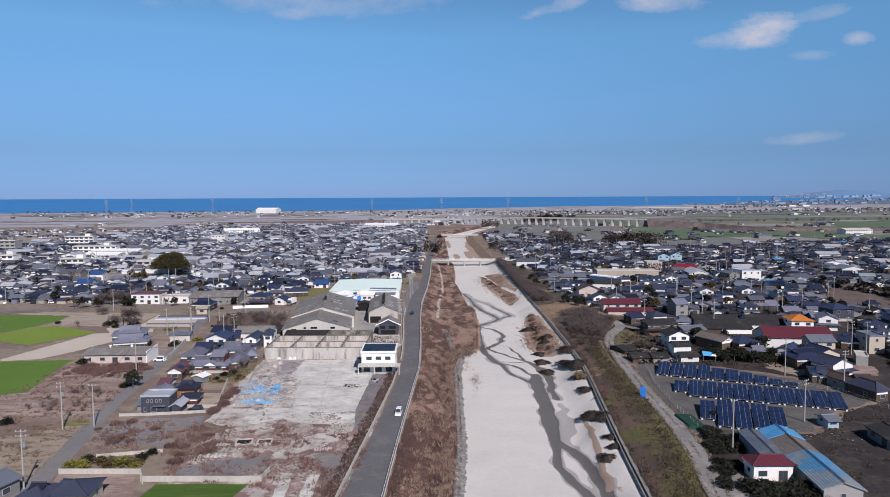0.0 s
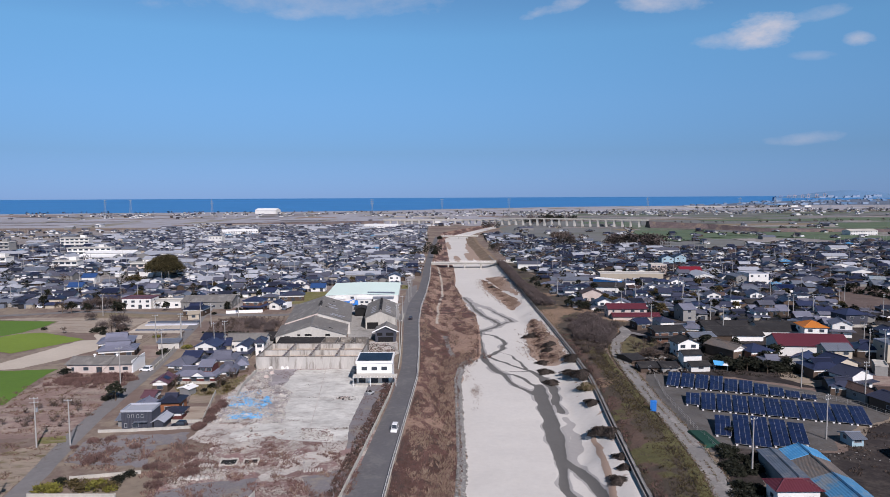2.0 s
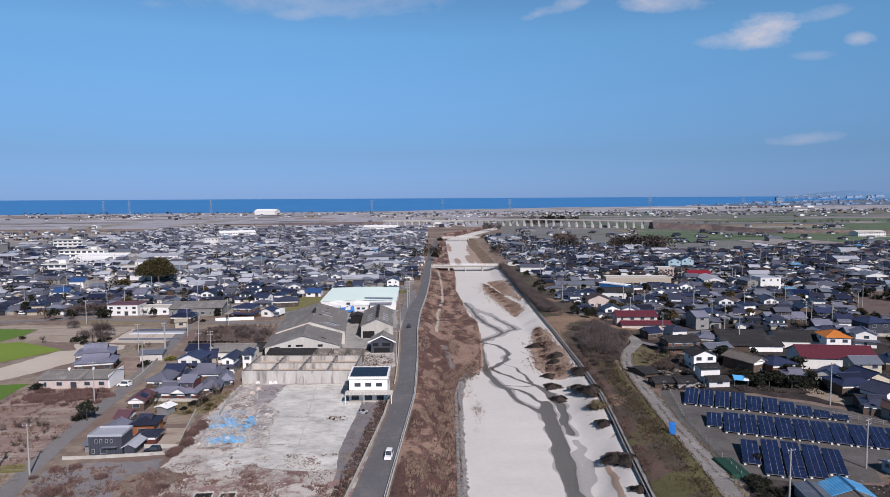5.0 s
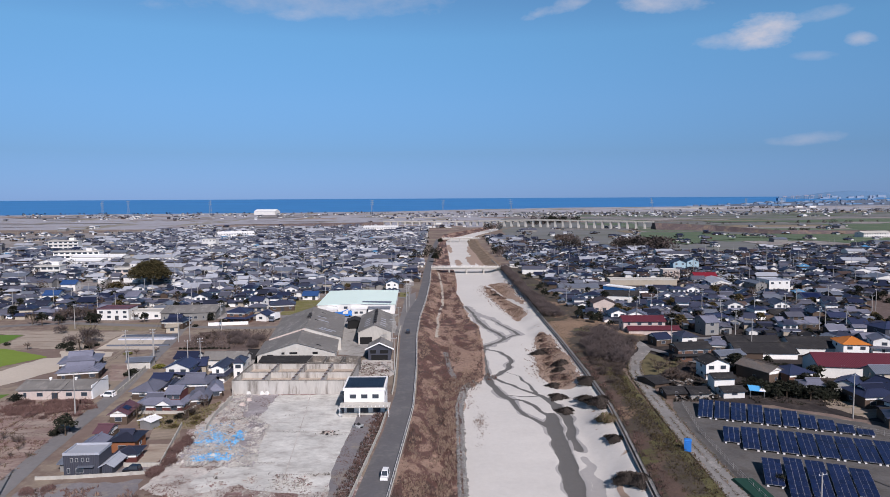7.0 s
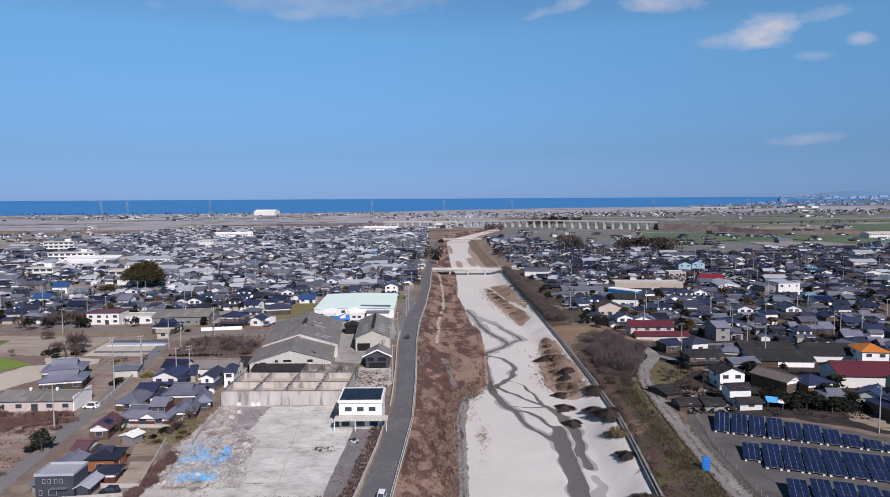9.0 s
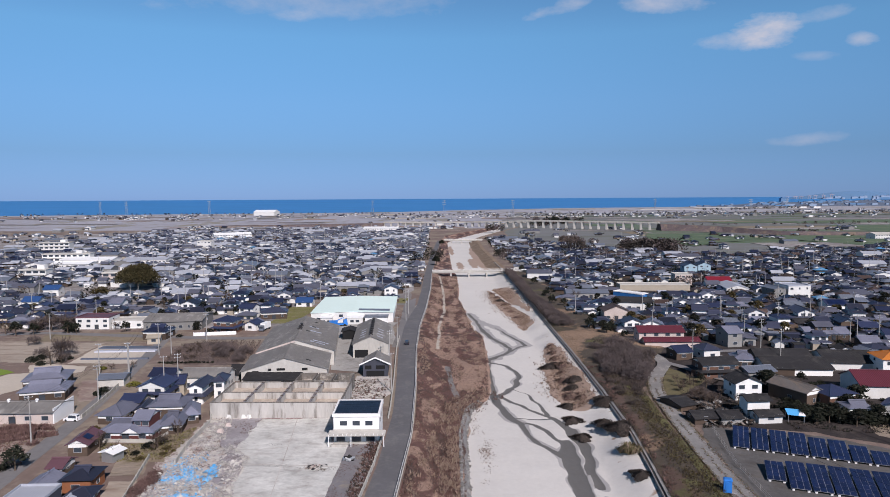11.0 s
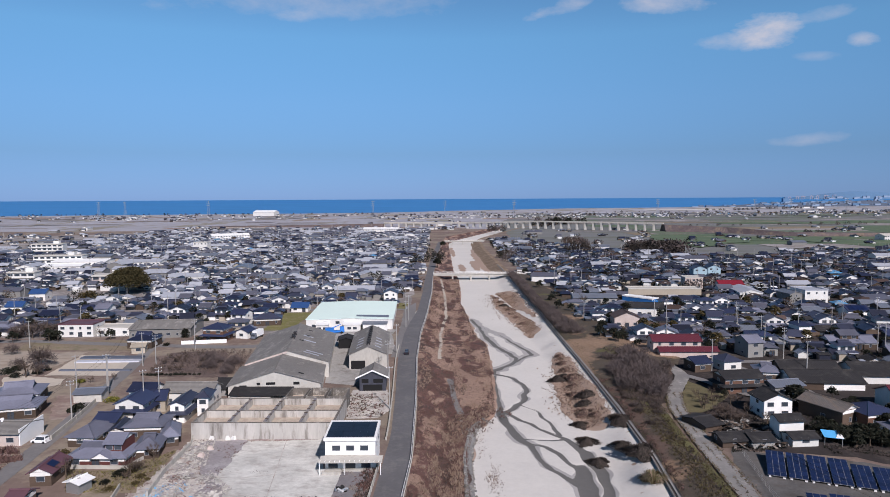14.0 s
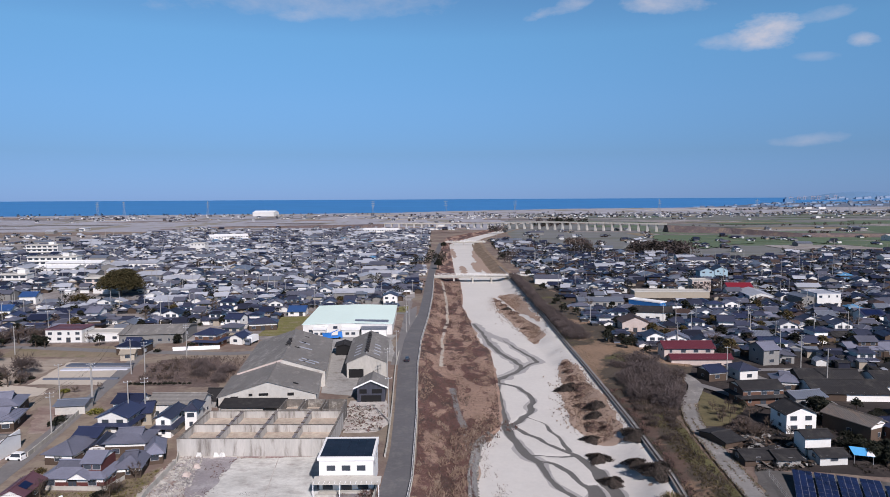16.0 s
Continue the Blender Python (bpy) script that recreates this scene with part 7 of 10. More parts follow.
def utility_pole(x, y, h=11.5, ang=0.0, arms=2, can=False, z=0.0):
    e = thing("utility_pole", "tall grey concrete utility pole with crossarms", "utility pole", pose(x, y, z, 0, 0, ang), "poles along the lanes")
    if h not in POLES:
        POLES[h] = (pole_mesh(h).mesh("pole", POLE), Shape().box(-0.9, -0.05, 0, 0.9, 0.05, 0.1).mesh("crossarm", STEEL), Shape().rod((0, 0, 0), (0, 0, 0.22), 0.06, 0.04, 6).mesh("insulator", WHITE), Shape().rod((0, 0, 0), (0, 0, 0.9), 0.28, 0.28, 8).mesh("transformer", STEEL))
    p, a, i, c = POLES[h]
    part("pole", p, None, e)
    for k in range(arms):
        arm = part("crossarm", a, None, e, at=pose(0, -0.14, h - 0.4 - 0.9 * k))
        for xx in (-0.8, 0, 0.8):
            part("insulator", i, None, arm, at=pose(xx, 0, 0.1))
    if can:
        part("transformer", c, None, e, at=pose(0.42, 0, h - 3.4))
    return e


POLE_SPOTS = [[(-80.6, 158.8), (-87.2, 157.3), (-91.0, 206.3), (-91.4, 238.3), (-93.8, 262.2)], [(-76.9, 124.7)], [(-104.6, 265.9), (-93.7, 262.6), (-97, 293.6), (-92.8, 294.1), (-75.5, 244.1), (-72.6, 247), (-151.8, 322.5), (-88.1, 318)],
    [(63.9, 138.4), (89.4, 156.4), (106.2, 197.1), (114.3, 181.2), (149.4, 236.1), (142.5, 222.6), (147.4, 222.4), (171, 304.8), (158.6, 298.6), (197.3, 296.8)], [(90.1, 280.3), (119.6, 292.5), (116.1, 271.8), (158.7, 302.8), (173.2, 347.4), (145.3, 330.6), (180.5, 398.7), (101.5, 356.1), (194.7, 357.8), (131.3, 354.8)],
    [(-10.9, 245.1), (-13.5, 277.8), (-12.6, 309.3), (-11.2, 356.8), (-10.6, 373.1)]]
spots = [p for group_ in POLE_SPOTS for p in group_]
for k, (x, y) in enumerate(spots):
    utility_pole(x, y, 11.5 if k % 3 else 10.5, 10 * (k % 4), 2 if k % 2 else 1, k % 4 == 1, 0.0)


def cable(a, b, sag=0.9):
    s = Shape()
    pts = [Vector(a).lerp(Vector(b), k / 8) - Vector((0, 0, sag * 4 * (k / 8) * (1 - k / 8))) for k in range(9)]
    s.sweep(pts, [(-0.02, 0), (0.02, 0), (0, 0.035)])
    return tagged(new("power_cable", s.mesh("power_cable", RUBBER)), "thin black power cable slung between poles", "cable")


lane_poles = [(-80.6, 158.8), (-91.0, 206.3), (-91.4, 238.3), (-93.8, 262.2), (-102, 290), (-110, 325)]
for (x0, y0), (x1, y1) in zip(lane_poles, lane_poles[1:]):
    for off, zz in ((-0.7, 10.9), (0.7, 10.9), (0, 10.0)):
        cable((x0 + off, y0, zz), (x1 + off, y1, zz))
for a, b in (((74.2, 153.7), (97.8, 161)), ((97.8, 161), (121, 205)), ((60, 210), (74.2, 153.7))):
    for zz in (10.4, 9.6):
        cable((*a, zz), (*b, zz))

# ---- landmarks further off
house([(110.5, 446), (152, 443.4)], 10, 3.3, "flat", PALE_CONCRETE, WALLC, "long cream warehouse with flat roof", name="warehouse", category="warehouse", windows=False)
house([(98.6, 416), (110.6, 402)], 6, 4.0, "flat", WHITE, BLUE_WALL, "hall with bright blue metal walls and white roof", name="hall", category="hall", windows=False)
house([(73.5, 417.5), (97.0, 416.5)], 9, 3.2, "gable", GREY_METAL, WALLG, "long low hall with blue-grey metal roof", name="hall", category="hall", rise=1.2)
house([(183.6, 409.6), (191.0, 410.2)], 12, 5.6, "gable", GREY_METAL, WALLG, "blue-grey metal wing beside the white commercial block", rise=1.0, along="y", name="commercial_wing", category="building")
house([(191.3, 409.8), (204.8, 411.0)], 13, 6.8, "flat", PALE_METAL, WALLW, "large white commercial block with flat roof", name="commercial_block", category="building")
house([(151.5, 469.6), (163.0, 468.8)], 9, 6.4, "flat", PALE_CONCRETE, WALLP, "pinkish grey concrete block with flat roof", name="commercial_block", category="building")
house([(178.0, 525), (188.0, 524.5)], 9, 6.0, "gable", TILE, WALLBL, "pale blue two-storey house with dark roof", along="y")
house([(190.4, 531.5), (200.2, 531)], 9, 6.0, "gable", TILE, WALLBL, "pale turquoise gabled house with dark roof", along="y")
house([(169.5, 463), (184.5, 462)], 8, 3.6, "gable", RED_METAL, WALLW, "low white house with bright red metal roof")
house([(90.4, 380), (107.6, 376)], 8, 4.4, "gable", DARK_SLATE, WALLW, "long white hall with dark roof near the levee", name="hall", category="hall")
house([(77.8, 353.2), (89.4, 352.6)], 9, 4.4, "gable", TILEB, WALLP, "greyish pink gabled house near the levee path", along="y")
house([(144.6, 308.2), (162.0, 307.4)], 8, 2.9, "gable", TILEG, WALLB, "long low farmhouse with pale grey tiled roof", upper=(0.4, 5.2, -0.05))
sunny = house([(187.0, 366.6), (197.6, 366.0)], 8, 4.2, "gable", TILEN, WALLW, "white house with solar panels over its roof")
for k in range(4):
    part("solar_panel", Shape().slab([(-4.0 + 2.0 * k, -4.0, 4.36), (-2.15 + 2.0 * k, -4.0, 4.36), (-2.15 + 2.0 * k, -0.5, 5.80), (-4.0 + 2.0 * k, -0.5, 5.80)], 0.06), PVCELL, sunny)
house([(-26.5, 428), (-18.5, 428)], 8, 5.0, "gable", TILE, WALLW, "white gabled house behind the mint-roofed factory", along="y")
house([(-69.5, 397.5), (-60.5, 397.5)], 8, 2.6, "gable", BLUE_TILE, WALLW, "low house with dull blue tiled roof")
patch("field", [(-72, 352), (-60.5, 352), (-58.5, 380), (-58.5, 396), (-72, 396)], 0.06, DULLFIELD, rough=1)
patch("field", [(-57, 405), (-14, 405), (-12, 423), (-56, 423)], 0.07, DULLFIELD, rough=1)
def block(x, y, ang, w, d, floors, label, wall_mat, name="town_building"):
    """Flat-roofed block with a dark window band and a slab edge at every floor."""
    e = thing(name, label, "building", pose(x, y, 0, 0, 0, ang))
    TAKEN.append((x, y, w / 2))
    h = floors * 3.4
    part("wall", Shape().box(-w / 2, -d / 2, -0.3, w / 2, d / 2, h), wall_mat, e)
    part("roof", Shape().box(-w / 2 - 0.3, -d / 2 - 0.3, h, w / 2 + 0.3, d / 2 + 0.3, h + 0.5, slim=0.1), PALE_CONCRETE, e)
    part("stair_tower", Shape().box(w / 4 - 2.5, -2, h + 0.5, w / 4 + 2.5, 3, h + 3), wall_mat, e)
    for f in range(floors):
        n = max(3, int(w / 4.5))
        for k in range(n):
            window(e, 3.4, 1.6, (k + 0.5) / n * w - w / 2, -d / 2, f * 3.4 + 1.1, split=False)
        part("balcony", Shape().box(-w / 2, -d / 2 - 0.9, f * 3.4 + 3.15, w / 2, -d / 2, f * 3.4 + 3.4), PALE_CONCRETE, e)
    return e


for x, y, ang, w, d, n, lab, wm in ((-322, 655, 4, 40, 10, 2, "long white school building with window bands", WALLW), (-386, 752, 4, 30, 10, 3, "tall white school block with window bands", WALLW), (-205, 505, 8, 24, 12, 2, "pinkish concrete block beside the camphor tree", WALLP), (-275, 525, 2, 18, 9, 2, "white two-storey office block in town", WALLW), (-350, 560, 0, 20, 11, 2, "white apartment block with balconies", WALLW), (-430, 690, 0, 26, 12, 3, "grey-white apartment block with balconies", WALLG)):
    block(x, y, ang, w, d, n, lab, wm)
for x, y, w, d in ((-268, 562, 22, 10), (-240, 574, 18, 12), (-305, 596, 30, 16), (-318, 634, 44, 18), (-262, 628, 36, 16)):
    house([(x, y), (x + w, y + 1)], d, 3.4, "gable", PALE_METAL if x > -300 else WHITE, WALLW, "low pale factory hall with whitish roof", name="factory_hall", category="factory", split=False, rise=1.2)
for x, y, w in ((-222, 440, 9), (-207, 395, 8.5)):
    house([(x, y), (x + w, y + 1)], 8, 4.4, "gable", BLUE_TILE, WALLW, "white house with blue glazed roof")
house([(-251, 775), (-235, 774)], 10, 9, "flat", PALE_CONCRETE, WALLW, "white block standing over the roofs", name="town_building", category="building", split=False)
house([(-290, 955), (-246, 975)], 16, 5.5, "gable", WHITE, WALLW, "wide white factory hall with pale roof", name="factory_hall", category="factory", split=False, rise=2)
house([(-525, 2040), (-462, 2030)], 40, 11, "gable", WHITE, WALLW, "huge white hangar near the shore", name="hangar", category="hangar", windows=False, rise=5)
house([(-108, 1100), (-54, 1096)], 25, 6, "gable", WHITE, WALLW, "pale factory hall beyond the bridge", name="factory_hall", category="factory", split=False, rise=2)
house([(540, 866), (578, 870)], 16, 6, "gable", PALE_CONCRETE, WALLW, "pale barn hall among the east fields", name="barn", category="barn", split=False, rise=2)

# ---- trees and brush


def leaf_cloud(r, lumps, n, size, droop=0.0, s=None, m=0):
    """n small leaf blades over lumpy balls: (x, y, z, radius, flatten)."""
    s = s or Shape()
    total = sum(q[3] ** 2 for q in lumps)
    for x, y, z, rad, flat in lumps:
        for _ in range(max(4, int(n * rad * rad / total))):
            th, u = r.uniform(0, 2 * math.pi), r.uniform(-0.75, 1)
            q = rad * r.uniform(0.62, 1.08)
            c = math.sqrt(max(0, 1 - u * u))
            p = Vector((x + c * math.cos(th) * q, y + c * math.sin(th) * q, z + u * q * flat))
            k = size * r.uniform(0.5, 1.3)
            a = Vector((r.uniform(-1, 1), r.uniform(-1, 1), r.uniform(-0.5, 0.5))).normalized() * k
            b = Vector((r.uniform(-1, 1), r.uniform(-1, 1), r.uniform(-0.2, 1))).normalized() * k * 0.7
            s.poly([p - a, p + b * 0.6, p + a, p - b], m)
    return s


def limbs(r, h, spread, count, thick):
    s = Shape().rod((0, 0, -0.2), (0, 0, h * 0.55), thick, thick * 0.6, 7)
    ends = []
    for k in range(count):
        a = k * 2.4 + r.uniform(-0.3, 0.3)
        p = Vector((0, 0, h * r.uniform(0.3, 0.55)))
        q = Vector((math.cos(a) * spread * r.uniform(0.4, 0.8), math.sin(a) * spread * r.uniform(0.4, 0.8), h * r.uniform(0.6, 0.95)))
        s.rod(p, q, thick * 0.45, thick * 0.12, 5)
        ends.append(q)
    return s, ends


def evergreen(seed, h, spread, label, mat, n=420, size=0.5, lumps=9):
    r = random.Random(seed)
    e = thing("tree", label, "tree", group="trees in the town")
    t, ends = limbs(r, h, spread, 6, 0.12 + h * 0.018)
    part("trunk", t, BARK, e)
    balls = [(0, 0, h * 0.72, spread * 0.6, 0.75)]
    for k in range(lumps):
        a = k * 2.39996
        q = spread * math.sqrt((k + 0.5) / lumps) * 0.8
        balls.append((math.cos(a) * q, math.sin(a) * q, h * (0.85 - 0.42 * (k + 0.5) / lumps) + r.uniform(-0.1, 0.1) * h, spread * r.uniform(0.28, 0.42), 0.8))
    part("crown", leaf_cloud(r, balls, n, size), mat, e)
    return e


def bare_tree(seed, h, spread, label, mat, n=620):
    r = random.Random(seed)
    e = thing("bare_tree", label, "tree", group="bare winter trees")
    t, ends = limbs(r, h, spread, 8, 0.10 + h * 0.015)
    part("trunk", t, BARK, e)
    s = Shape()
    for _ in range(n):
        q = r.choice(ends) * r.uniform(0.5, 1.0)
        d = Vector((r.gauss(0, 1), r.gauss(0, 1), r.uniform(0.1, 1.3))).normalized() * spread * r.uniform(0.15, 0.42)
        w = Vector((-d.y, d.x, 0)).normalized() * 0.035
        s.poly([q - w, q + w, q + d])
    part("crown", s, mat, e)
    return e


def bush(seed, rad, high, label, mat, n=240, size=0.28, name="shrub", group="shrubs"):
    r = random.Random(seed)
    e = thing(name, label, "shrub", group=group)
    balls = [(r.uniform(-0.5, 0.5) * rad, r.uniform(-0.5, 0.5) * rad, high * 0.4, rad * r.uniform(0.45, 0.75), high / rad * 0.7) for _ in range(6)]
    s = leaf_cloud(r, balls, n, size)
    for _ in range(40):
        a = r.uniform(0, 6.28)
        s.rod((0, 0, 0), (math.cos(a) * rad * 0.7, math.sin(a) * rad * 0.7, high * r.uniform(0.5, 1.05)), 0.035, 0.01, 3)
    part("foliage", s, mat, e)
    return e


def thicket(seed, rad, high, label, mat, n=420):
    """Bare, close-grown stems."""
    r = random.Random(seed)
    e = thing("thicket", label, "shrub", group="bare thickets")
    s = Shape()
    for _ in range(n):
        a, q = r.uniform(0, 6.28), math.sqrt(r.random()) * rad
        p = Vector((math.cos(a) * q, math.sin(a) * q, r.uniform(0, 0.45) * high))
        d = Vector((r.gauss(0, 0.5), r.gauss(0, 0.5), 1)).normalized() * high * r.uniform(0.35, 0.75) * (1.15 - 0.5 * q / rad)
        w = Vector((-d.y, d.x, 0)).normalized() * 0.06
        s.poly([p - w, p + w, p + d])
        for _k in range(2):
            c = p + d * r.uniform(0.3, 0.8)
            d2 = Vector((r.gauss(0, 1), r.gauss(0, 1), r.uniform(0, 1))).normalized() * high * 0.25
            w2 = Vector((-d2.y, d2.x, 0)).normalized() * 0.05
            s.poly([c - w2, c + w2, c + d2])
    part("brushwood", s, mat, e)
    return e


def scatter_in(pts, n, r):
    """Random places inside an outline."""
    xs, ys = [p[0] for p in pts], [p[1] for p in pts]
    out = []
    while len(out) < n:
        x, y = r.uniform(min(xs), max(xs)), r.uniform(min(ys), max(ys))
        inside = False
        for (x0, y0), (x1, y1) in zip(pts, pts[1:] + pts[:1]):
            if (y0 > y) != (y1 > y) and x < x0 + (y - y0) / (y1 - y0) * (x1 - x0):
                inside = not inside
        if inside:
            out.append((x, y))
    return out


def tufts(name, label, places, mats, high, seed, wide=0.5):
    """Grass and weeds: at each place a spray of thin pointed blades leaning apart."""
    r = random.Random(seed)
    s = Shape()
    for x, y, z in places:
        m, h = r.randrange(len(mats)), high * r.uniform(0.5, 1.3)
        for _ in range(6):
            a, q = r.uniform(0, 6.28), wide * h * r.uniform(0.1, 1.0)
            u, v = x + math.cos(a) * q, y + math.sin(a) * q
            b = r.uniform(0, 3.14)
            c, d = math.cos(b) * h * 0.13, math.sin(b) * h * 0.13
            lean = r.uniform(0.1, 0.7) * h
            s.poly([(u - c, v - d, z), (u + c, v + d, z), (u + math.cos(a) * lean, v + math.sin(a) * lean, z + h * r.uniform(0.6, 1.15))], m)
    return tagged(new(name, s.mesh(name, *mats)), label, "grass", kind="stuff")


used = set()


def put(proto, x, y, z=0.0, turn=0.0, size=1.0):
    m = Matrix.LocRotScale((x, y, z), Euler((0, 0, radians(turn))), (size, size, size))
    if proto not in used:
        used.add(proto)
        proto.matrix_basis = m
        return proto
    ob = copy_thing(proto, pose(x, y, z))
    ob.matrix_basis = m
    return ob


rt = random.Random(11)
big = evergreen(1, 14.5, 12.0, "huge spreading dark olive camphor tree over roofs", CAMPHOR, 26000, 0.5, 34)
big["group"] = "landmark trees"
put(big, -179, 466)
small = evergreen(2, 6, 5.5, "round olive-green tree beside the camphor", OLIVE, 900, 0.6, 10)
put(small, -185, 432)
TREES = [evergreen(10 + k, rt.uniform(4.5, 7.5), rt.uniform(2.0, 3.4), lab, mt) for k, (lab, mt) in enumerate([("dark evergreen garden tree with dense crown", LEAF), ("clipped dark green garden pine", LEAF), ("rounded olive-green garden tree", OLIVE), ("tall dark evergreen by a house", LEAF)])]
BARE = [bare_tree(20 + k, rt.uniform(5, 7.5), rt.uniform(2.8, 4.0), "leafless grey-brown winter tree with fine twigs", TWIG) for k in range(3)]
BUSHES = [bush(30, 1.5, 1.5, "low dark evergreen garden shrub", LEAF, 300, 0.26), bush(31, 1.6, 1.4, "yellow-green clipped garden shrub", YLEAF), bush(32, 1.8, 1.3, "olive and straw coloured shrub", OLIVE)]


def mound(seed, rad, high, label, mats, n, reach, name, width=0.05):
    """Low dome of close fine stems; long reach gives an arching grass clump."""
    r = random.Random(seed)
    e = thing(name, label, "shrub", group="brush on the river bed")
    s = Shape()
    for _ in range(n):
        a, q = r.uniform(0, 6.28), math.sqrt(r.random()) * (0.25 if reach > 1 else 1.0)
        wob = 1 + 0.25 * math.sin(3 * a + seed) + 0.15 * math.sin(7 * a)
        x, y = math.cos(a) * q * rad * wob, math.sin(a) * q * rad * wob
        top = high * (1 - 0.8 * q * q) * r.uniform(0.5, 1.05)
        out = Vector((math.cos(a), math.sin(a), 0)) * (rad * r.uniform(0.4, 0.85) if reach > 1 else 0.0)
        lean = out + Vector((r.gauss(0, 0.35), r.gauss(0, 0.35), 0)) * reach
        w = Vector((-math.sin(a), math.cos(a), 0)) * width * r.uniform(0.6, 1.6)
        p0, p1 = Vector((x, y, -0.1 if reach > 1 else top * r.uniform(0.0, 0.7))), Vector((x, y, top)) + lean * 0.5
        m = r.randrange(len(mats))
        s.poly([p0 - w, p0 + w, p1 + w * 0.8, p1 - w * 0.8], m)
        s.poly([p1 - w * 0.8, p1 + w * 0.8, p1 + lean * 0.5 - Vector((0, 0, top * r.uniform(0, 0.3 if reach < 1.1 else 0.6)))], m)
    part("foliage", s, mats, e)
    return e


DARKB = mound(33, 2.3, 1.2, "low dense dark brush clump on river sand", (DARKBRUSH, DARKBRUSH, DARKTWIG), 1700, 0.8, "brush_clump", 0.08)
STRAWB = mound(35, 2.3, 1.3, "straw and brown brush clump on sand bar", (RUSTGRASS, STRAW, TWIG, REDTWIG), 1400, 0.8, "brush_clump", 0.07)
PAMPAS = mound(34, 3.0, 2.2, "arching olive and straw pampas grass clump", (DULLGRASS, OLIVE, STRAW, DULLGRASS), 700, 1.2, "grass_clump", 0.06)
THICK = [thicket(40 + k, 3.4, 4.2, "leafless dark grey-brown thicket on the levee", DARKTWIG, 520) for k in range(2)]
REDTH = [thicket(50 + k, 2.4, 2.0, "reddish leafless scrub on waste ground", REDTWIG, 380) for k in range(2)]
# river bed brush
def bed_z(x, y):
    q = min(1, max(0, (9.5 - (wall_x(y) - x)) / 9.5))
    return BED + 2.35 * q * q * (3 - 2 * q)


for k, (x, y) in enumerate([(48.6, 234.8), (47, 214), (45.6, 260.1), (37.8, 226.8), (38.9, 238.7), (40.5, 165.4), (43, 163.6), (40.9, 149.4), (40.2, 143.8), (37.5, 138.7), (37.6, 214.4), (40.9, 281), (43.8, 187.2), (44.4, 220.2), (8.5, 122.9), (43.4, 150.7)]):
    put(DARKB, x, y, bed_z(x, y) - 0.1, 40 * k, 1.3 * (1.25, 1.4, 1.1, 0.9, 0.8, 1.0, 1.0, 0.6, 0.55, 0.7, 0.8, 1.1, 0.8, 0.9, 0.4, 0.6)[k])
for k, (x, y) in enumerate([(45.1, 199.1), (43.7, 200.5)]):
    put(PAMPAS, x, y, bed_z(x, y) - 0.1, 50 * k, (1.0, 0.6)[k])
for k, (x, y) in enumerate([(46.4, 308), (45.6, 298), (45.0, 290), (43.2, 283), (45.6, 279), (44.0, 272), (42.2, 264), (45.4, 262), (43.6, 254), (41.8, 247), (44.2, 244), (36.5, 455), (38, 440), (38.6, 428), (40.4, 415), (39.4, 402), (41, 392), (41.8, 376)]):
    put(DARKB if k % 5 == 3 else STRAWB, x, y, bed_z(x, y), 70 * k, 0.8 + 0.12 * (k % 5))
# along the levee and beyond the path
def bare_dome(seed, rad, high):
    """Rounded leafless tree: limbs and a dense crown of fine rising twigs."""
    r = random.Random(seed)
    e = thing("bare_tree", "dense rounded grey-brown leafless tree on the levee", "tree", group="bare trees on the levee")
    t, ends = limbs(r, high * 0.9, rad, 9, 0.09)
    part("trunk", t, BARK, e)
    s = Shape()
    lumps = [(0, 0, high * 0.5, rad * 0.75)] + [(math.cos(k * 1.9) * rad * 0.55, math.sin(k * 1.9) * rad * 0.55, high * r.uniform(0.3, 0.55), rad * r.uniform(0.4, 0.55)) for k in range(7)]
    for _ in range(1500):
        cx, cy, cz, q = r.choice(lumps)
        d = Vector((r.gauss(0, 1), r.gauss(0, 1), r.gauss(0.25, 0.8))).normalized()
        p = Vector((cx, cy, cz)) + d * q * r.uniform(0.25, 0.9)
        p.z = max(p.z, 0.1)
        g = (d + Vector((r.gauss(0, 0.4), r.gauss(0, 0.4), 0.5))).normalized() * q * r.uniform(0.25, 0.6)
        o = g.cross(Vector((r.gauss(0, 1), r.gauss(0, 1), r.gauss(0, 1)))).normalized() * 0.045
        s.poly([p - o, p + o, p + g])
    part("crown", s, GREYTWIG, e)
    return e


DOMES = [bare_dome(70 + k, 3.2, 3.8 + 0.4 * k) for k in range(3)]
for y in np.arange(338, 536, 4.2):  # row of trees along the upper levee
    for off in (0.35, 0.75):
        lane_x = float(np.interp(y, [337, 385, 447, 500, 548], [62.0, 57.8, 52.8, 52.0, 53.4]))
        put(rt.choice(DOMES), wall_x(float(y)) + 1.0 + off * max(2.0, lane_x - 2.0 - wall_x(float(y))) + rt.uniform(-0.6, 0.6), float(y) + rt.uniform(-1.5, 1.5), 0.4, rt.uniform(0, 360), rt.uniform(0.75, 1.1))
for x, y in scatter_in([(58, 292), (63, 300), (72, 306), (77, 292), (75, 274), (65, 253), (58, 246), (56, 259), (57, 277)], 44, rt):  # the big thicket beside the track
    put(rt.choice(DOMES), x, y, 0.4, rt.uniform(0, 360), rt.uniform(0.75, 1.25))
stems = []
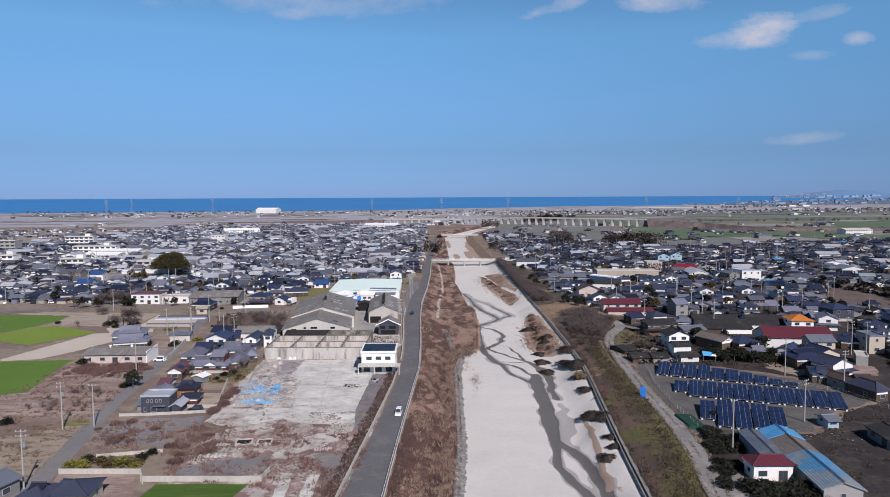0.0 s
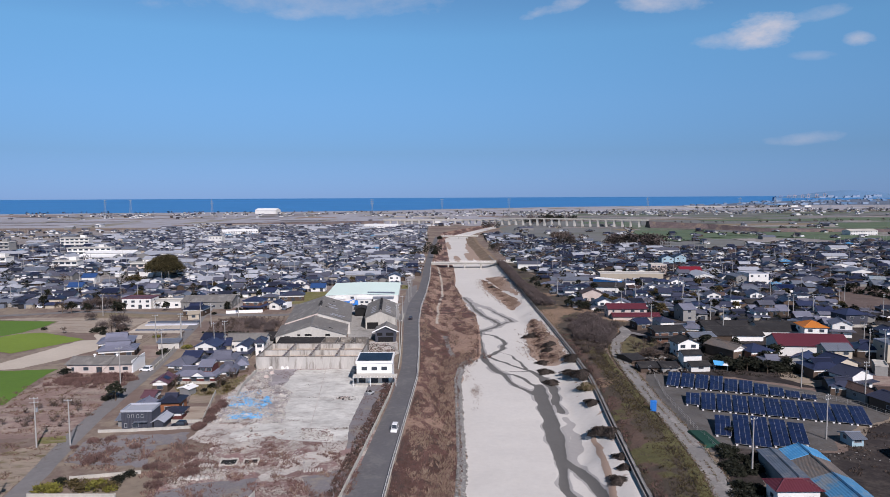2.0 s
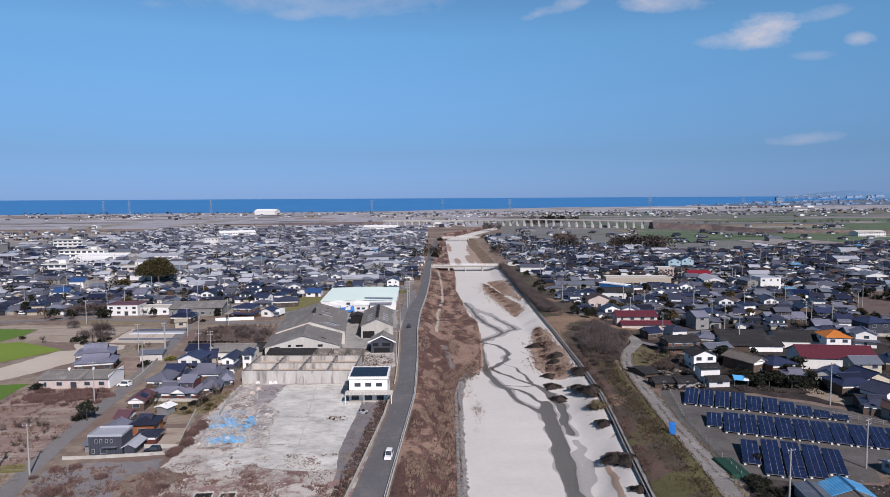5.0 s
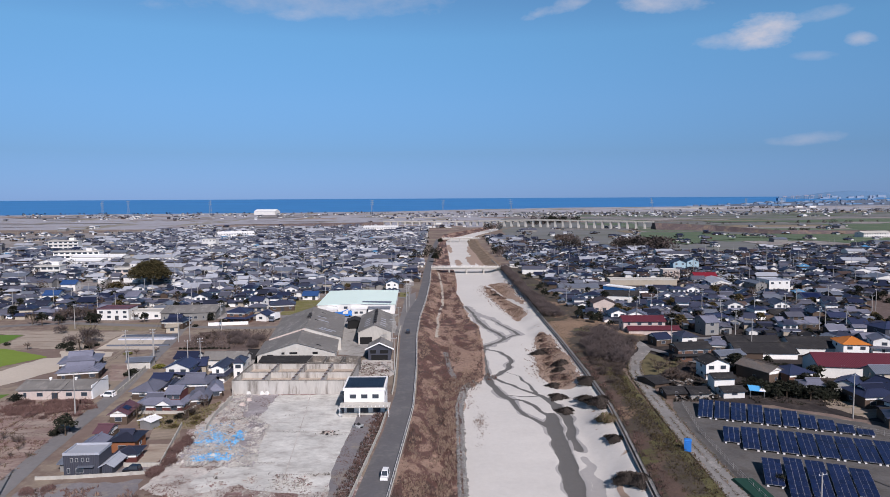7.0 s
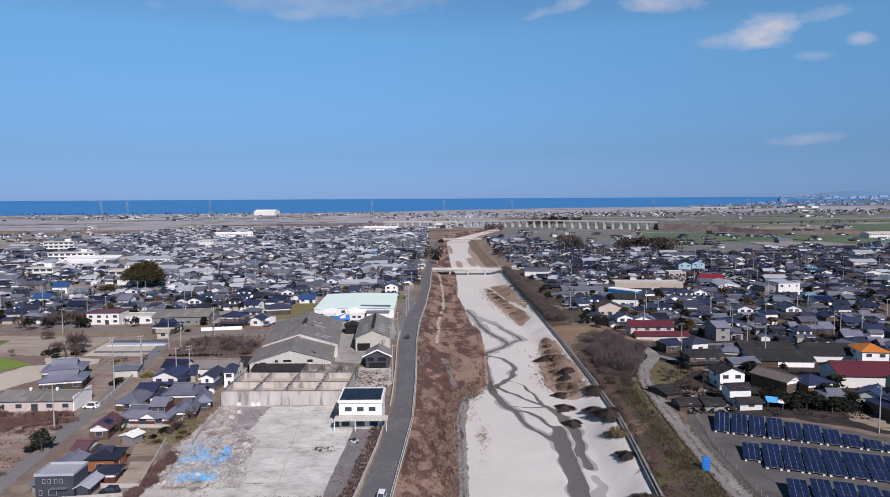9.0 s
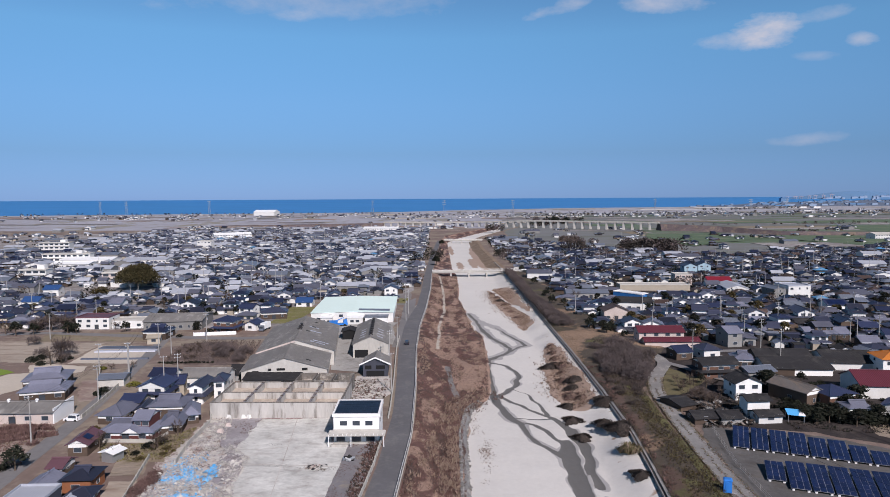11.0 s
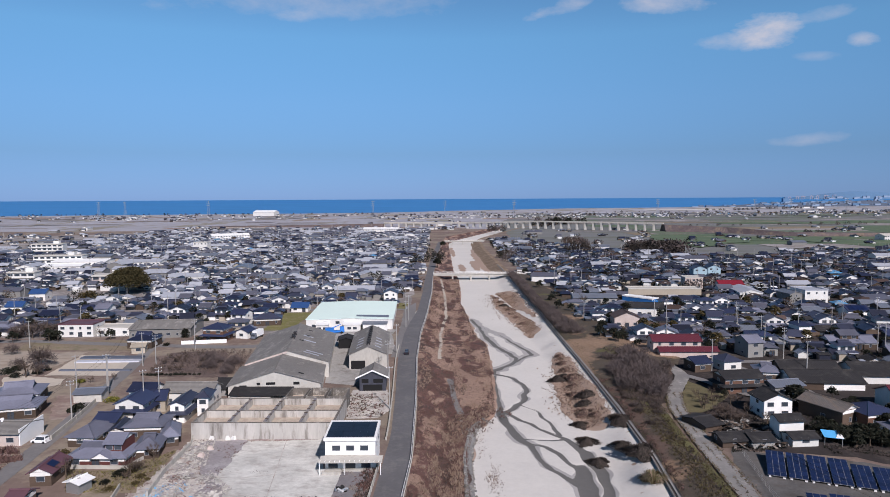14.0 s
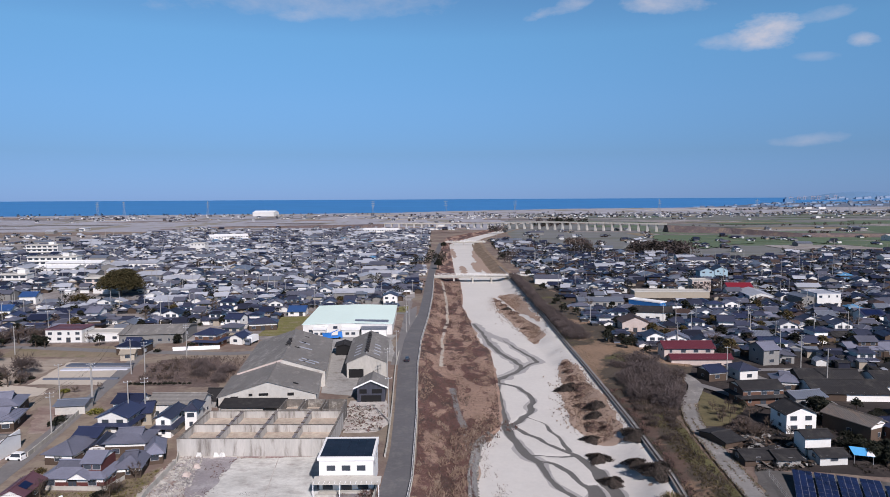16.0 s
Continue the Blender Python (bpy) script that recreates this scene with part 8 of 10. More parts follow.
for _ in range(5200):
    y = rt.uniform(240, 540) if rt.random() < 0.4 else rt.uniform(240, 308)
    if y < 310:
        lo, hi = float(np.interp(y, [240, 283, 308], [55, 57, 62])), float(np.interp(y, [240, 262, 282, 300, 310], [60, 68, 75.5, 73, 69]))
    elif y < 340:
        continue
    else:
        lo, hi = wall_x(y) + 1.5, float(np.interp(y, [337, 385, 447, 500, 548], [61.5, 57.3, 52.3, 51.5, 53.0]))
        hi = max(hi, lo + 1)
    x = rt.uniform(lo, hi)
    if noise.noise(Vector((x / 5, y / 7, 3))) + rt.gauss(0, 0.2) > -0.2:
        stems.append((x, y, 0.6))
tufts("thicket_stems", "dark bare undergrowth filling the levee thicket", stems, (DARKTWIG, DARKTWIG, TWIG, DARKBRUSH), 1.1, 61, 0.22)
for k in range(34):
    y = rt.uniform(228, 262)
    x = rt.uniform(wall_x(y) + 4, float(np.interp(y, [228, 250, 262], [59, 62, 66])))
    put(rt.choice(THICK), x, y, 0.6, rt.uniform(0, 360), rt.uniform(0.2, 0.45))
for x, y, k in ((66.5, 330, 0), (62, 395, 0), (71, 345, 3), (86, 330, 0), (90, 335, 2), (64, 470, 0), (66, 545, 3), (63, 420, 3)):
    put(TREES[k], x, y, 0.3, 30 * k, 0.9)
for _ in range(22):
    put(rt.choice(BARE + THICK), rt.uniform(70, 84), rt.uniform(228, 252), 0, rt.uniform(0, 360), rt.uniform(0.4, 0.7))
for _ in range(46):  # dark hedge behind the solar field
    f = rt.random()
    put(BUSHES[0], 92 + 22 * f + rt.uniform(-1, 1), 219 - 7 * f + rt.uniform(-1.5, 6), 0, rt.uniform(0, 360), rt.uniform(1.0, 1.9))
for _ in range(28):  # garden hedge in front of the cottage
    put(BUSHES[0], rt.uniform(58.5, 71), rt.uniform(114.5, 120.5), 0, rt.uniform(0, 360), rt.uniform(1.1, 1.6))
for x, y in scatter_in([(92, 212), (104, 211.5), (106, 221), (94, 222)], 14, rt):  # tall dark trees behind the solar field
    put(rt.choice((TREES[0], TREES[1])), x, y, 0, rt.uniform(0, 360), rt.uniform(0.45, 0.65))
for x, y in scatter_in([(62.8, 152), (68.8, 155.3), (69.6, 145.1), (65, 136.3), (58.6, 123.7), (56.6, 117.3), (52.4, 117.4), (57.9, 133.7)], 34, rt) + [(63.2, 148.6), (61.4, 142.2), (58.9, 132.4), (58.2, 127.3), (69.3, 160.9)]:
    put(BUSHES[0], x, y, 0.1, x * 40, 0.7 + 0.5 * rt.random())
# gardens on the west side
for x, y, k, z in [(-73.5, 134.7, 1, 1.2), (-71.7, 135.1, 1, 1.1), (-71.4, 137.8, 0, 1), (-67.8, 136.6, 2, 1.2), (-63.7, 135.9, 1, 1.4), (-61.4, 135.3, 2, 1.1), (-60.6, 138.5, 0, 1), (-59.6, 141.3, 0, 0.9), (-70.5, 133.6, 1, 0.9), (-65.4, 134.9, 2, 1), (-60.5, 134.3, 1, 0.9), (-102.8, 161.6, 0, 1.2)]:
    put(BUSHES[int(k)], x, y, 0, x * 33, z)
put(TREES[0], *[(-85.6, 191.5)][0], 0, 20, 0.9)
for x, y, k, z in [(-128, 280.2, 0, 1), (-148.7, 283.3, 1, 0.6), (-125.5, 282.2, 2, 0.7)]:
    put(BARE[int(k)], x, y, 0, x, z)
for x, y, z in [(-136.6, 285, 1.5), (-160.9, 290.6, 0.9), (-131.5, 280.3, 1.2), (-127.4, 284.5, 1), (-114.3, 219.8, 1.4), (-112.9, 222.4, 1.2), (-88.3, 191.6, 1)]:
    put(BUSHES[0], x, y, 0, x * 20, z)
for x, y, k, z in [(-132.7, 294.9, 0, 1), (-160.4, 346.9, 1, 1.1), (-163, 342.3, 2, 1), (-172.4, 352.3, 0, 0.9), (-134.5, 341.1, 0, 0.7), (-98.3, 276, 1, 0.5), (-104.4, 273.5, 2, 0.4)]:
    put(BARE[int(k)], x, y, 0, x, z)
for x, y, k, z in [(-135.8, 288.8, 0, 1.3), (-125.9, 288.4, 0, 0.8), (-88.5, 253.8, 1, 1.3), (-94.6, 247.7, 0, 1.2), (-151.1, 337.2, 0, 2), (-168, 342.5, 0, 1.6), (-94.9, 244.7, 0, 1), (-63.3, 203.4, 0, 0.9), (-62, 207, 2, 0.9), (-107.3, 273.6, 1, 1), (-106.6, 324.7, 0, 1), (-101.1, 324.5, 0, 0.9), (-99.4, 339.7, 0, 1.1), (-92.9, 334.9, 0, 1), (-86.2, 334.6, 0, 1.2), (-81.3, 211.4, 0, 0.8), (-81.4, 215.4, 2, 0.8)]:
    put(BUSHES[int(k)], x, y, 0, x * 20, z)


SCRUB = [(-53.8, 135.9), (-57.4, 145.2), (-58, 155.7), (-55.2, 158.9), (-45.9, 152.1), (-42.8, 143.3), (-45.8, 138.1)]
for x, y in scatter_in(SCRUB, 24, rt) + scatter_in([(-75.3, 144.8), (-78.8, 156.5), (-77.1, 162.2), (-65.5, 161.8), (-60.1, 149.2), (-67.2, 144.5)], 16, rt) + scatter_in([(-113.5, 204.7), (-111.6, 217), (-93.9, 219), (-86.9, 208.4), (-99, 201.8)], 30, rt):
    if rt.random() < 0.45:
        put(rt.choice(REDTH), x, y, 0, rt.uniform(0, 360), rt.uniform(0.3, 0.75))
for k, (x, y) in enumerate(scatter_in([(-92.1, 285.7), (-93.2, 308.8), (-82, 310.9), (-73.6, 283.6)], 34, rt)):  # bare orchard
    put(BARE[k % 3], x, y, 0, rt.uniform(0, 360), rt.uniform(0.25, 0.4))
REDDOME = bare_dome(78, 3.0, 3.0)
REDDOME["label"] = "dense rounded dark reddish leafless orchard tree"
REDDOME.children[1].data.materials[0] = MAROONTWIG
for x, y in scatter_in([(-75, 282), (-64, 281), (-66, 300), (-72, 309), (-79, 304)], 15, rt):
    put(REDDOME, x, y, 0, rt.uniform(0, 360), rt.uniform(0.6, 1.0))
for x, y, z in ((-170, 330, 1.0), (-164, 332, 0.8), (-151, 334, 0.9), (-147, 333, 0.7), (-128, 336, 0.8), (-99, 338, 0.7)):
    put(TREES[int(y) % 2], x, y, 0, x, z)
for x, y, z in ((-133, 296, 1.25), (-161, 340, 1.5), (-166, 338, 1.2), (-156, 342, 1.2), (-176, 333, 1.1)):
    put(BARE[int(y) % 3], x, y, 0, x, z)
for x, y, q in ((-131, 294, 1.5), (-137, 291, 0.9), (-127, 287, 0.8), (-152, 312, 0.9), (-160, 343, 1.6), (-167, 341, 1.4), (-155, 346, 1.3)):
    put(DOMES[int(-x) % 3], x, y, 0, x * 7, q)
for k in range(13):
    put(BUSHES[0], -92 + 1.5 * k, 281.4 + rt.uniform(-0.4, 0.4), 0, 40 * k, rt.uniform(0.4, 0.6))
tufts("orchard_twigs", "fine bare dark twigs of pruned orchard rows", [(x, y, 0.3) for x, y in scatter_in([(-91, 283), (-95, 303), (-90, 316), (-66, 316), (-62, 282)], 1200, rt)], (DARKTWIG, TWIG, DARKTWIG), 0.5, 51, 0.2)
for k in range(20):
    f = k / 30
    a, b = [(-54, 167.6), (-55.1, 200.9)]
    put(rt.choice(REDTH), a[0] + (b[0] - a[0]) * f - 1 + rt.uniform(-1, 1), a[1] + (b[1] - a[1]) * f + rt.uniform(-1, 1), 0, rt.uniform(0, 360), rt.uniform(0.4, 0.8))


def bank_places(n, r):
    out = []
    while len(out) < n:
        y = 108 + 430 * r.random() ** 1.25
        x = r.uniform(road_r(y) + 0.6, sand_l(y) - 0.8)
        if 308 < y < 536 and abs(x - float(np.interp(y, [305, 354, 395, 460, 535], [2.9, 3.9, 6.8, 7.3, 5.7]))) < 1.0:
            continue
        f = min(1, max(0, (x - road_r(y) - 0.15) / 9.0))
        out.append((x, y, -2.2 * f * f * (3 - 2 * f) - 0.15))
    return out


waste = [(x, y, 0.03) for x, y in scatter_in([(-75, 146), (-78, 160), (-56, 164), (-46, 157), (-37, 156), (-34, 162), (-24, 156), (-14, 160), (-14, 137), (-16.5, 119), (-52, 128), (-58, 142)], 9000, rt) if noise.noise(Vector((x / 4.5, y / 4.5, 3))) + 0.5 * noise.noise(Vector((x / 1.6, y / 1.6, 9))) > 0.2]
tufts("waste_brush", "reddish dead brush spreading over the waste ground", waste, (REDTWIG, MAROONTWIG, REDTWIG, REDTWIG, STRAW), 0.55, 61, 0.6)
fallow = [(x, y, 0.05) for x, y in scatter_in([(-119, 186), (-118, 220), (-94, 220), (-85, 177), (-83, 128), (-99, 153), (-105, 163)], 9000, rt) if noise.noise(Vector((x / 9, y / 3, 13))) + 0.6 * noise.noise(Vector((x / 2, y / 2, 1))) > 0.1]
tufts("fallow_grass", "reddish and straw weeds in the fallow fields", fallow, (REDTWIG, STRAW, RUSTGRASS, MAROONTWIG, DULLGRASS), 0.35, 62, 0.6)

tufts("red_brush", "band of dense reddish brush before the pink workshop", [(x, y, 0.05) for x, y in scatter_in([(-113.5, 206), (-112.5, 218.5), (-94, 219), (-88, 212), (-97, 208)], 2600, rt) if noise.noise(Vector((x / 4, y / 3, 17))) > -0.15], (REDTWIG, MAROONTWIG, RUSTGRASS, REDTWIG), 0.8, 63, 0.5)
for x, y, q in ((70.5, 319, 0.8), (73.5, 324, 0.9), (71.5, 329, 0.7), (98, 314, 0.7), (104.5, 319, 0.8), (111, 322, 0.6), (76, 314, 0.6), (101, 310, 0.6)):
    put(TREES[int(y) % 2], x, y, 0, x * 50, q)
for k in range(30):  # dark hedge trees round the open field
    f = k / 29
    put((TREES[0], BUSHES[0], TREES[1], BARE[1], BUSHES[0])[k % 5], 228 + 14 * math.sin(f * 2.6) + rt.uniform(-3, 3), 392 - 62 * f + rt.uniform(-2, 2), 0, k * 50, rt.uniform(0.8, 1.2) * (1.6 if k % 5 in (1, 4) else 0.8))
put(BARE[1], 78.5, 252.5, 0, 40, 0.6)
put(TREES[0], 81.5, 250.5, 0, 10, 0.5)


bp_ = bank_places(36000, rt)
strawy = lambda p: (0.22 if p[1] > 250 and p[0] > sand_l(p[1]) - 10 else 0.0) + noise.noise(Vector((p[0] / 6, p[1] / 18, 2))) + 0.5 * noise.noise(Vector((p[0] / 2.2, p[1] / 7, 4))) + rt.gauss(0, 0.05) > 0.2
tufts("bank_grass", "rust-brown dead grass covering the river bank", [p for p in bp_ if not strawy(p)], (RUSTGRASS, DARKTWIG, REDTWIG, RUSTGRASS, RUSTGRASS, DARKTWIG), 0.45, 1, 0.4)
tufts("bank_grass", "straw-coloured dead grass in patches on bank", [p for p in bp_ if strawy(p)], (STRAW, RUSTGRASS, PALESTRAW, STRAW), 0.45, 2, 0.4)
tufts("bank_brush", "dark brush patches on the river bank", [(x + rt.gauss(0, 1.6), y + rt.gauss(0, 2.6), -2.3) for x, y in [(7, 234.8), (9, 236.5), (6.3, 229.6), (10.4, 240.2), (9.5, 234.7), (5.5, 224.7), (10.9, 238.3), (18.9, 249), (13.9, 240.1), (4.9, 286.1), (8.3, 269.2)] for _ in range(40)], (TWIG, RUSTGRASS, TWIG), 0.7, 3)
reeds = []
while len(reeds) < 5200:
    y = 108 + 140 * rt.random()
    a, b = road_r(y) + 1.0, sand_l(y) - 2.2
    f = rt.random() ** 0.6
    x = a + (b - a) * f
    if noise.noise(Vector((x / 2.2, y / 5, 11))) + 0.6 * noise.noise(Vector((x / 0.8, y / 1.6, 5))) + 0.55 * (f - 0.62) > 0.08:
        g = min(1, max(0, (x - road_r(y) - 0.15) / 9.0))
        reeds.append((x, y, -2.2 * g * g * (3 - 2 * g) - 0.1))
tufts("bank_reeds", "tall pale dead reeds standing in clumps on bank", reeds, (STRAW, PALESTRAW, STRAW, RUSTGRASS, REDTWIG), 0.8, 12, 0.3)
stones, sr = Shape(), random.Random(71)
for _ in range(1300):
    y = sr.uniform(108, 243)
    q = sr.uniform(-1.7, 0.4)
    x, z, k = sand_l(y) + q, BED + 1.0 * min(1, max(0, -q / 1.6)), sr.uniform(0.12, 0.42)
    c, n = math.cos(sr.uniform(0, 3)) * k, math.sin(sr.uniform(0, 3)) * k
    ring = [(x - k, y - c * 0.5), (x + n * 0.5, y - k), (x + k, y + c * 0.4), (x - n * 0.4, y + k)]
    stones.solid([(u, v, z - 0.2) for u, v in ring], [(x + (u - x) * 0.6, y + (v - y) * 0.6, z + k * sr.uniform(0.4, 0.8)) for u, v in ring], sr.choice((0, 0, 0, 1)))
tagged(new("toe_stones", stones.mesh("toe_stones", STONE, COPING)), "rough grey boulders along the foot of bank", "stones", kind="stuff")
lev = []
while len(lev) < 20000:
    y = 108 + 300 * rt.random() ** 1.2
    hi = float(np.interp(y, [60, 117, 137, 161, 183, 222, 240, 250, 270, 300, 330, 420], [48, 49.3, 54.2, 56.4, 57.4, 60, 61.8, 63, 73, 86, 80, 70]))
    lev.append((rt.uniform(wall_x(y) + 1.3, hi - 0.3), y, 0.5))
tufts("levee_grass", "mixed brown and olive weeds on the levee", lev, (DULLGRASS, OLIVE, RUSTGRASS, DULLGRASS, TWIG), 0.22, 4, 0.4)
tufts("hedge_brush", "dark green weeds along the track side", [(float(np.interp(y, [112, 137, 161, 200], [46.8, 51.6, 54, 56])) + rt.gauss(0, 0.9), y, 0.6) for y in [rt.uniform(112, 205) for _ in range(1500)]], (OLIVE, LEAF, DULLGRASS, OLIVE), 0.3, 14)
tufts("levee_brush", "band of dark brush on the levee top", [(wall_x(y) + rt.uniform(0.42, 0.85) * (float(np.interp(y, [117, 137, 161, 183, 222, 250], [49.3, 54.2, 56.4, 57.4, 60, 63])) - wall_x(y)) + rt.gauss(0, 0.7), y, 1.0) for y in [rt.uniform(112, 262) for _ in range(8000)] if noise.noise(Vector((y / 5, 3, 1))) + rt.gauss(0, 0.3) > -0.15], (DARKBRUSH, OLIVE, DARKTWIG, OLIVE, DULLGRASS), 0.42, 15, 0.35)
track_mid = lambda y: float(np.interp(y, [100, 117, 137, 161, 183, 215, 226, 240, 250, 258], [50.5, 51.6, 56, 58.4, 59.4, 62, 63.3, 64.6, 67.3, 70]))
edge_ = [(track_mid(y) + rt.choice((-2.1, 2.1)) + rt.gauss(0, 0.35), y, 0.42) for y in [rt.uniform(108, 256) for _ in range(2600)]]
tufts("track_grass", "thin dry grass creeping over the track edges", edge_ + [(track_mid(y) + rt.gauss(0, 0.25), y, 0.42) for y in [rt.uniform(108, 256) for _ in range(700)] if noise.noise(Vector((y / 9, 1, 8))) > -0.1], (DULLGRASS, TWIG, DULLGRASS, STRAW), 0.28, 41, 0.5)
under = []
while len(under) < 2200:
    y = 110 + 160 * rt.random()
    x = wall_x(y) + 1.3 + abs(rt.gauss(0, 3.0))
    if noise.noise(Vector((x / 3, y / 6, 21))) > -0.12:
        under.append((x, y, 0.55))
tufts("wall_brush", "dark tangled brush growing along the river wall", under, (DARKBRUSH, RUSTGRASS, DARKTWIG, REDTWIG), 0.5, 42, 0.5)
sandv = []
for line in SAND_LINES:
    for (x0, y0, w0), (x1, y1, w1) in zip(line, line[1:]):
        for _ in range(int(11 * abs(y1 - y0) * (w0 + w1) / 4)):
            f = rt.random()
            sandv.append((x0 + (x1 - x0) * f + rt.gauss(0, 0.28) * (w0 + (w1 - w0) * f), y0 + (y1 - y0) * f, 0))
sandv = [(x, y, bed_z(x, y) + 0.1) for x, y, z in sandv if abs(x - float(np.interp(y, [373, 399, 421, 462, 478], [48.9, 45.5, 41.8, 37.8, 35.5]))) > 1.5 or y < 365]
tufts("sandbar_grass", "dry straw and brown grass on sand bars", sandv, (STRAW, PALESTRAW, RUSTGRASS, STRAW, TWIG), 0.5, 5, 0.3)
GARDEN = [(-75.6, 206), (-63.2, 205.6), (-61, 212.1), (-56.9, 217), (-56.1, 207.7), (-56.1, 196.8), (-62.5, 195.4), (-69.9, 195.6)]
tufts("garden_plants", "low olive and brown plants in vegetable garden", [(x, y, 0.05) for x, y in scatter_in(GARDEN, 1300, rt)], (OLIVE, DULLGRASS, TWIG, DRYGRASS, YLEAF), 0.35, 31, 0.4)
for x, y in scatter_in(GARDEN, 9, rt) + [(-63.2, 204.5), (-60.9, 203.3), (-58.7, 202.1), (-60.9, 201.1), (-58.2, 198.9)]:
    put(rt.choice((BUSHES[0], BUSHES[2], BARE[0], BARE[1])), x, y, 0, x * 9, rt.uniform(0.4, 0.75))
darkw = [(x, y, 0.05) for x, y in scatter_in([(64, 148), (88, 149), (104, 164), (118, 171), (116, 158), (100, 148), (84, 140), (80, 118), (122, 112), (134, 130)], 3600, rt) if noise.noise(Vector((x / 4, y / 4, 6))) > (0.0 if y > 146 else 0.15)]
tufts("plot_weeds", "dark dead weeds on the bare black plot", darkw, (DARKBRUSH, DARKTWIG, TWIG), 0.45, 32, 0.4)
tufts("shack_weeds", "dark weeds and vines round the old shacks", [(x, y, 0.05) for x, y in scatter_in([(66, 212), (80, 212), (112, 206), (126, 214), (120, 246), (98, 246), (74, 238)], 4200, rt) if noise.noise(Vector((x / 5, y / 5, 2))) > -0.05], (DARKBRUSH, DARKTWIG, LEAF), 0.6, 33, 0.4)
tufts("sand_weeds", "thin brown weeds scattered on pale sand", [(x + rt.gauss(0, 0.5), y + rt.gauss(0, 1.2), BED + 0.05) for x, y in [(13.2 + rt.gauss(0, 0.9), 205 + rt.gauss(0, 7)) for _ in range(26)] + [(12 + rt.gauss(0, 0.6), 226 + rt.gauss(0, 4)) for _ in range(8)] for _k in range(14)], (RUSTGRASS, STRAW, TWIG), 0.2, 41, 0.4)
YARD = [(-52.4, 132.2), (-52, 149.3), (-58.7, 201.1), (-54.6, 226.2), (-39, 229), (-22.5, 228.3), (-11, 210.4), (-13.2, 160.8), (-13.8, 137.1), (-16.4, 118.4), (-47.5, 119.4)]
scrubp = scatter_in(SCRUB, 2600, rt) + scatter_in([(-75.3, 144.8), (-78.8, 156.5), (-77.1, 162.2), (-65.5, 161.8), (-60.1, 149.2), (-67.2, 144.5)], 1500, rt) + scatter_in([(-113.5, 204.7), (-111.6, 217), (-93.9, 219), (-86.9, 208.4), (-99, 201.8)], 1300, rt)
tufts("waste_scrub", "reddish bare scrub stems on waste ground", [(x, y, 0.0) for x, y in scrubp if noise.noise(Vector((x / 4, y / 4, 1))) + rt.gauss(0, 0.2) > 0.0], (REDTWIG, REDTWIG, TWIG, DARKTWIG), 0.45, 21, 0.3)
weeds = [p for p in scatter_in(YARD, 20000, rt) if noise.noise(Vector((p[0] / 8, p[1] / 9, 5))) + 0.5 * noise.noise(Vector((p[0] / 2.5, p[1] / 3, 8))) > 0.05]
tufts("yard_weeds", "reddish dead weeds over the waste yard", [(x, y, 0.05) for x, y in weeds if not inside(SLABP, x, y) and not (x < -31 and y < 128)], (REDTWIG, RUSTGRASS, REDTWIG, TWIG), 0.26, 6)
tufts("slab_weeds", "sparse dark weeds in cracks of the slab", [(x + rt.gauss(0, 0.7), y + rt.gauss(0, 0.35), 0.1) for x, y in [(-43.8, 205.9), (-43.1, 205), (-43.7, 206.6), (-35.4, 204), (-25.8, 190.8), (-22.5, 189.4), (-20.7, 190), (-20.1, 190.6), (-33.7, 192.4), (-30.8, 192.3), (-32, 167.9), (-28, 167.5), (-24, 167.4), (-20.6, 167.3), (-35, 173.5), (-32.8, 173.2), (-52.2, 201.5), (-51.3, 206.9), (-50.1, 211.8), (-49.1, 217.8)] for _ in range(22)], (DARKTWIG, TWIG, DARKBRUSH), 0.13, 42, 0.6)
tufts("verge_weeds", "brown weeds along the yard wall", [(road_l(y) - rt.uniform(1.0, 3.6), y, 0.05) for y in [rt.uniform(104, 212) for _ in range(1500)]], (REDTWIG, DARKBRUSH, RUSTGRASS), 0.6, 7)
fieldw = scatter_in([(-119.5, 185.4), (-113.1, 187.9), (-117.9, 221.3), (-93.4, 220.3), (-90.2, 206.1), (-84.2, 176.6), (-83.2, 163.9), (-99.6, 162.4), (-105.1, 162.6)], 2600, rt) + scatter_in([(-99, 152.8), (-92.2, 154.4), (-85.3, 164), (-81.5, 159), (-80.2, 142), (-78.9, 127.7), (-83.3, 127.8)], 900, rt)
tufts("field_weeds", "brown stubble and weeds on fallow field", [(x, y, 0.05) for x, y in fieldw if noise.noise(Vector((x / 9, y / 1.8, 4))) + 0.4 * noise.noise(Vector((x / 2, y / 2, 1))) > 0.0], (REDTWIG, TWIG, RUSTGRASS, DULLGRASS), 0.2, 8)
for k in range(22):  # young orchard on the fallow field
    x, y = scatter_in([(-106.3, 169), (-102.5, 188.6), (-85.6, 193.6), (-83.6, 180), (-88, 169.3)], 1, rt)[0]
    put(BARE[k % 3], x, y, 0, rt.uniform(0, 360), rt.uniform(0.25, 0.4))
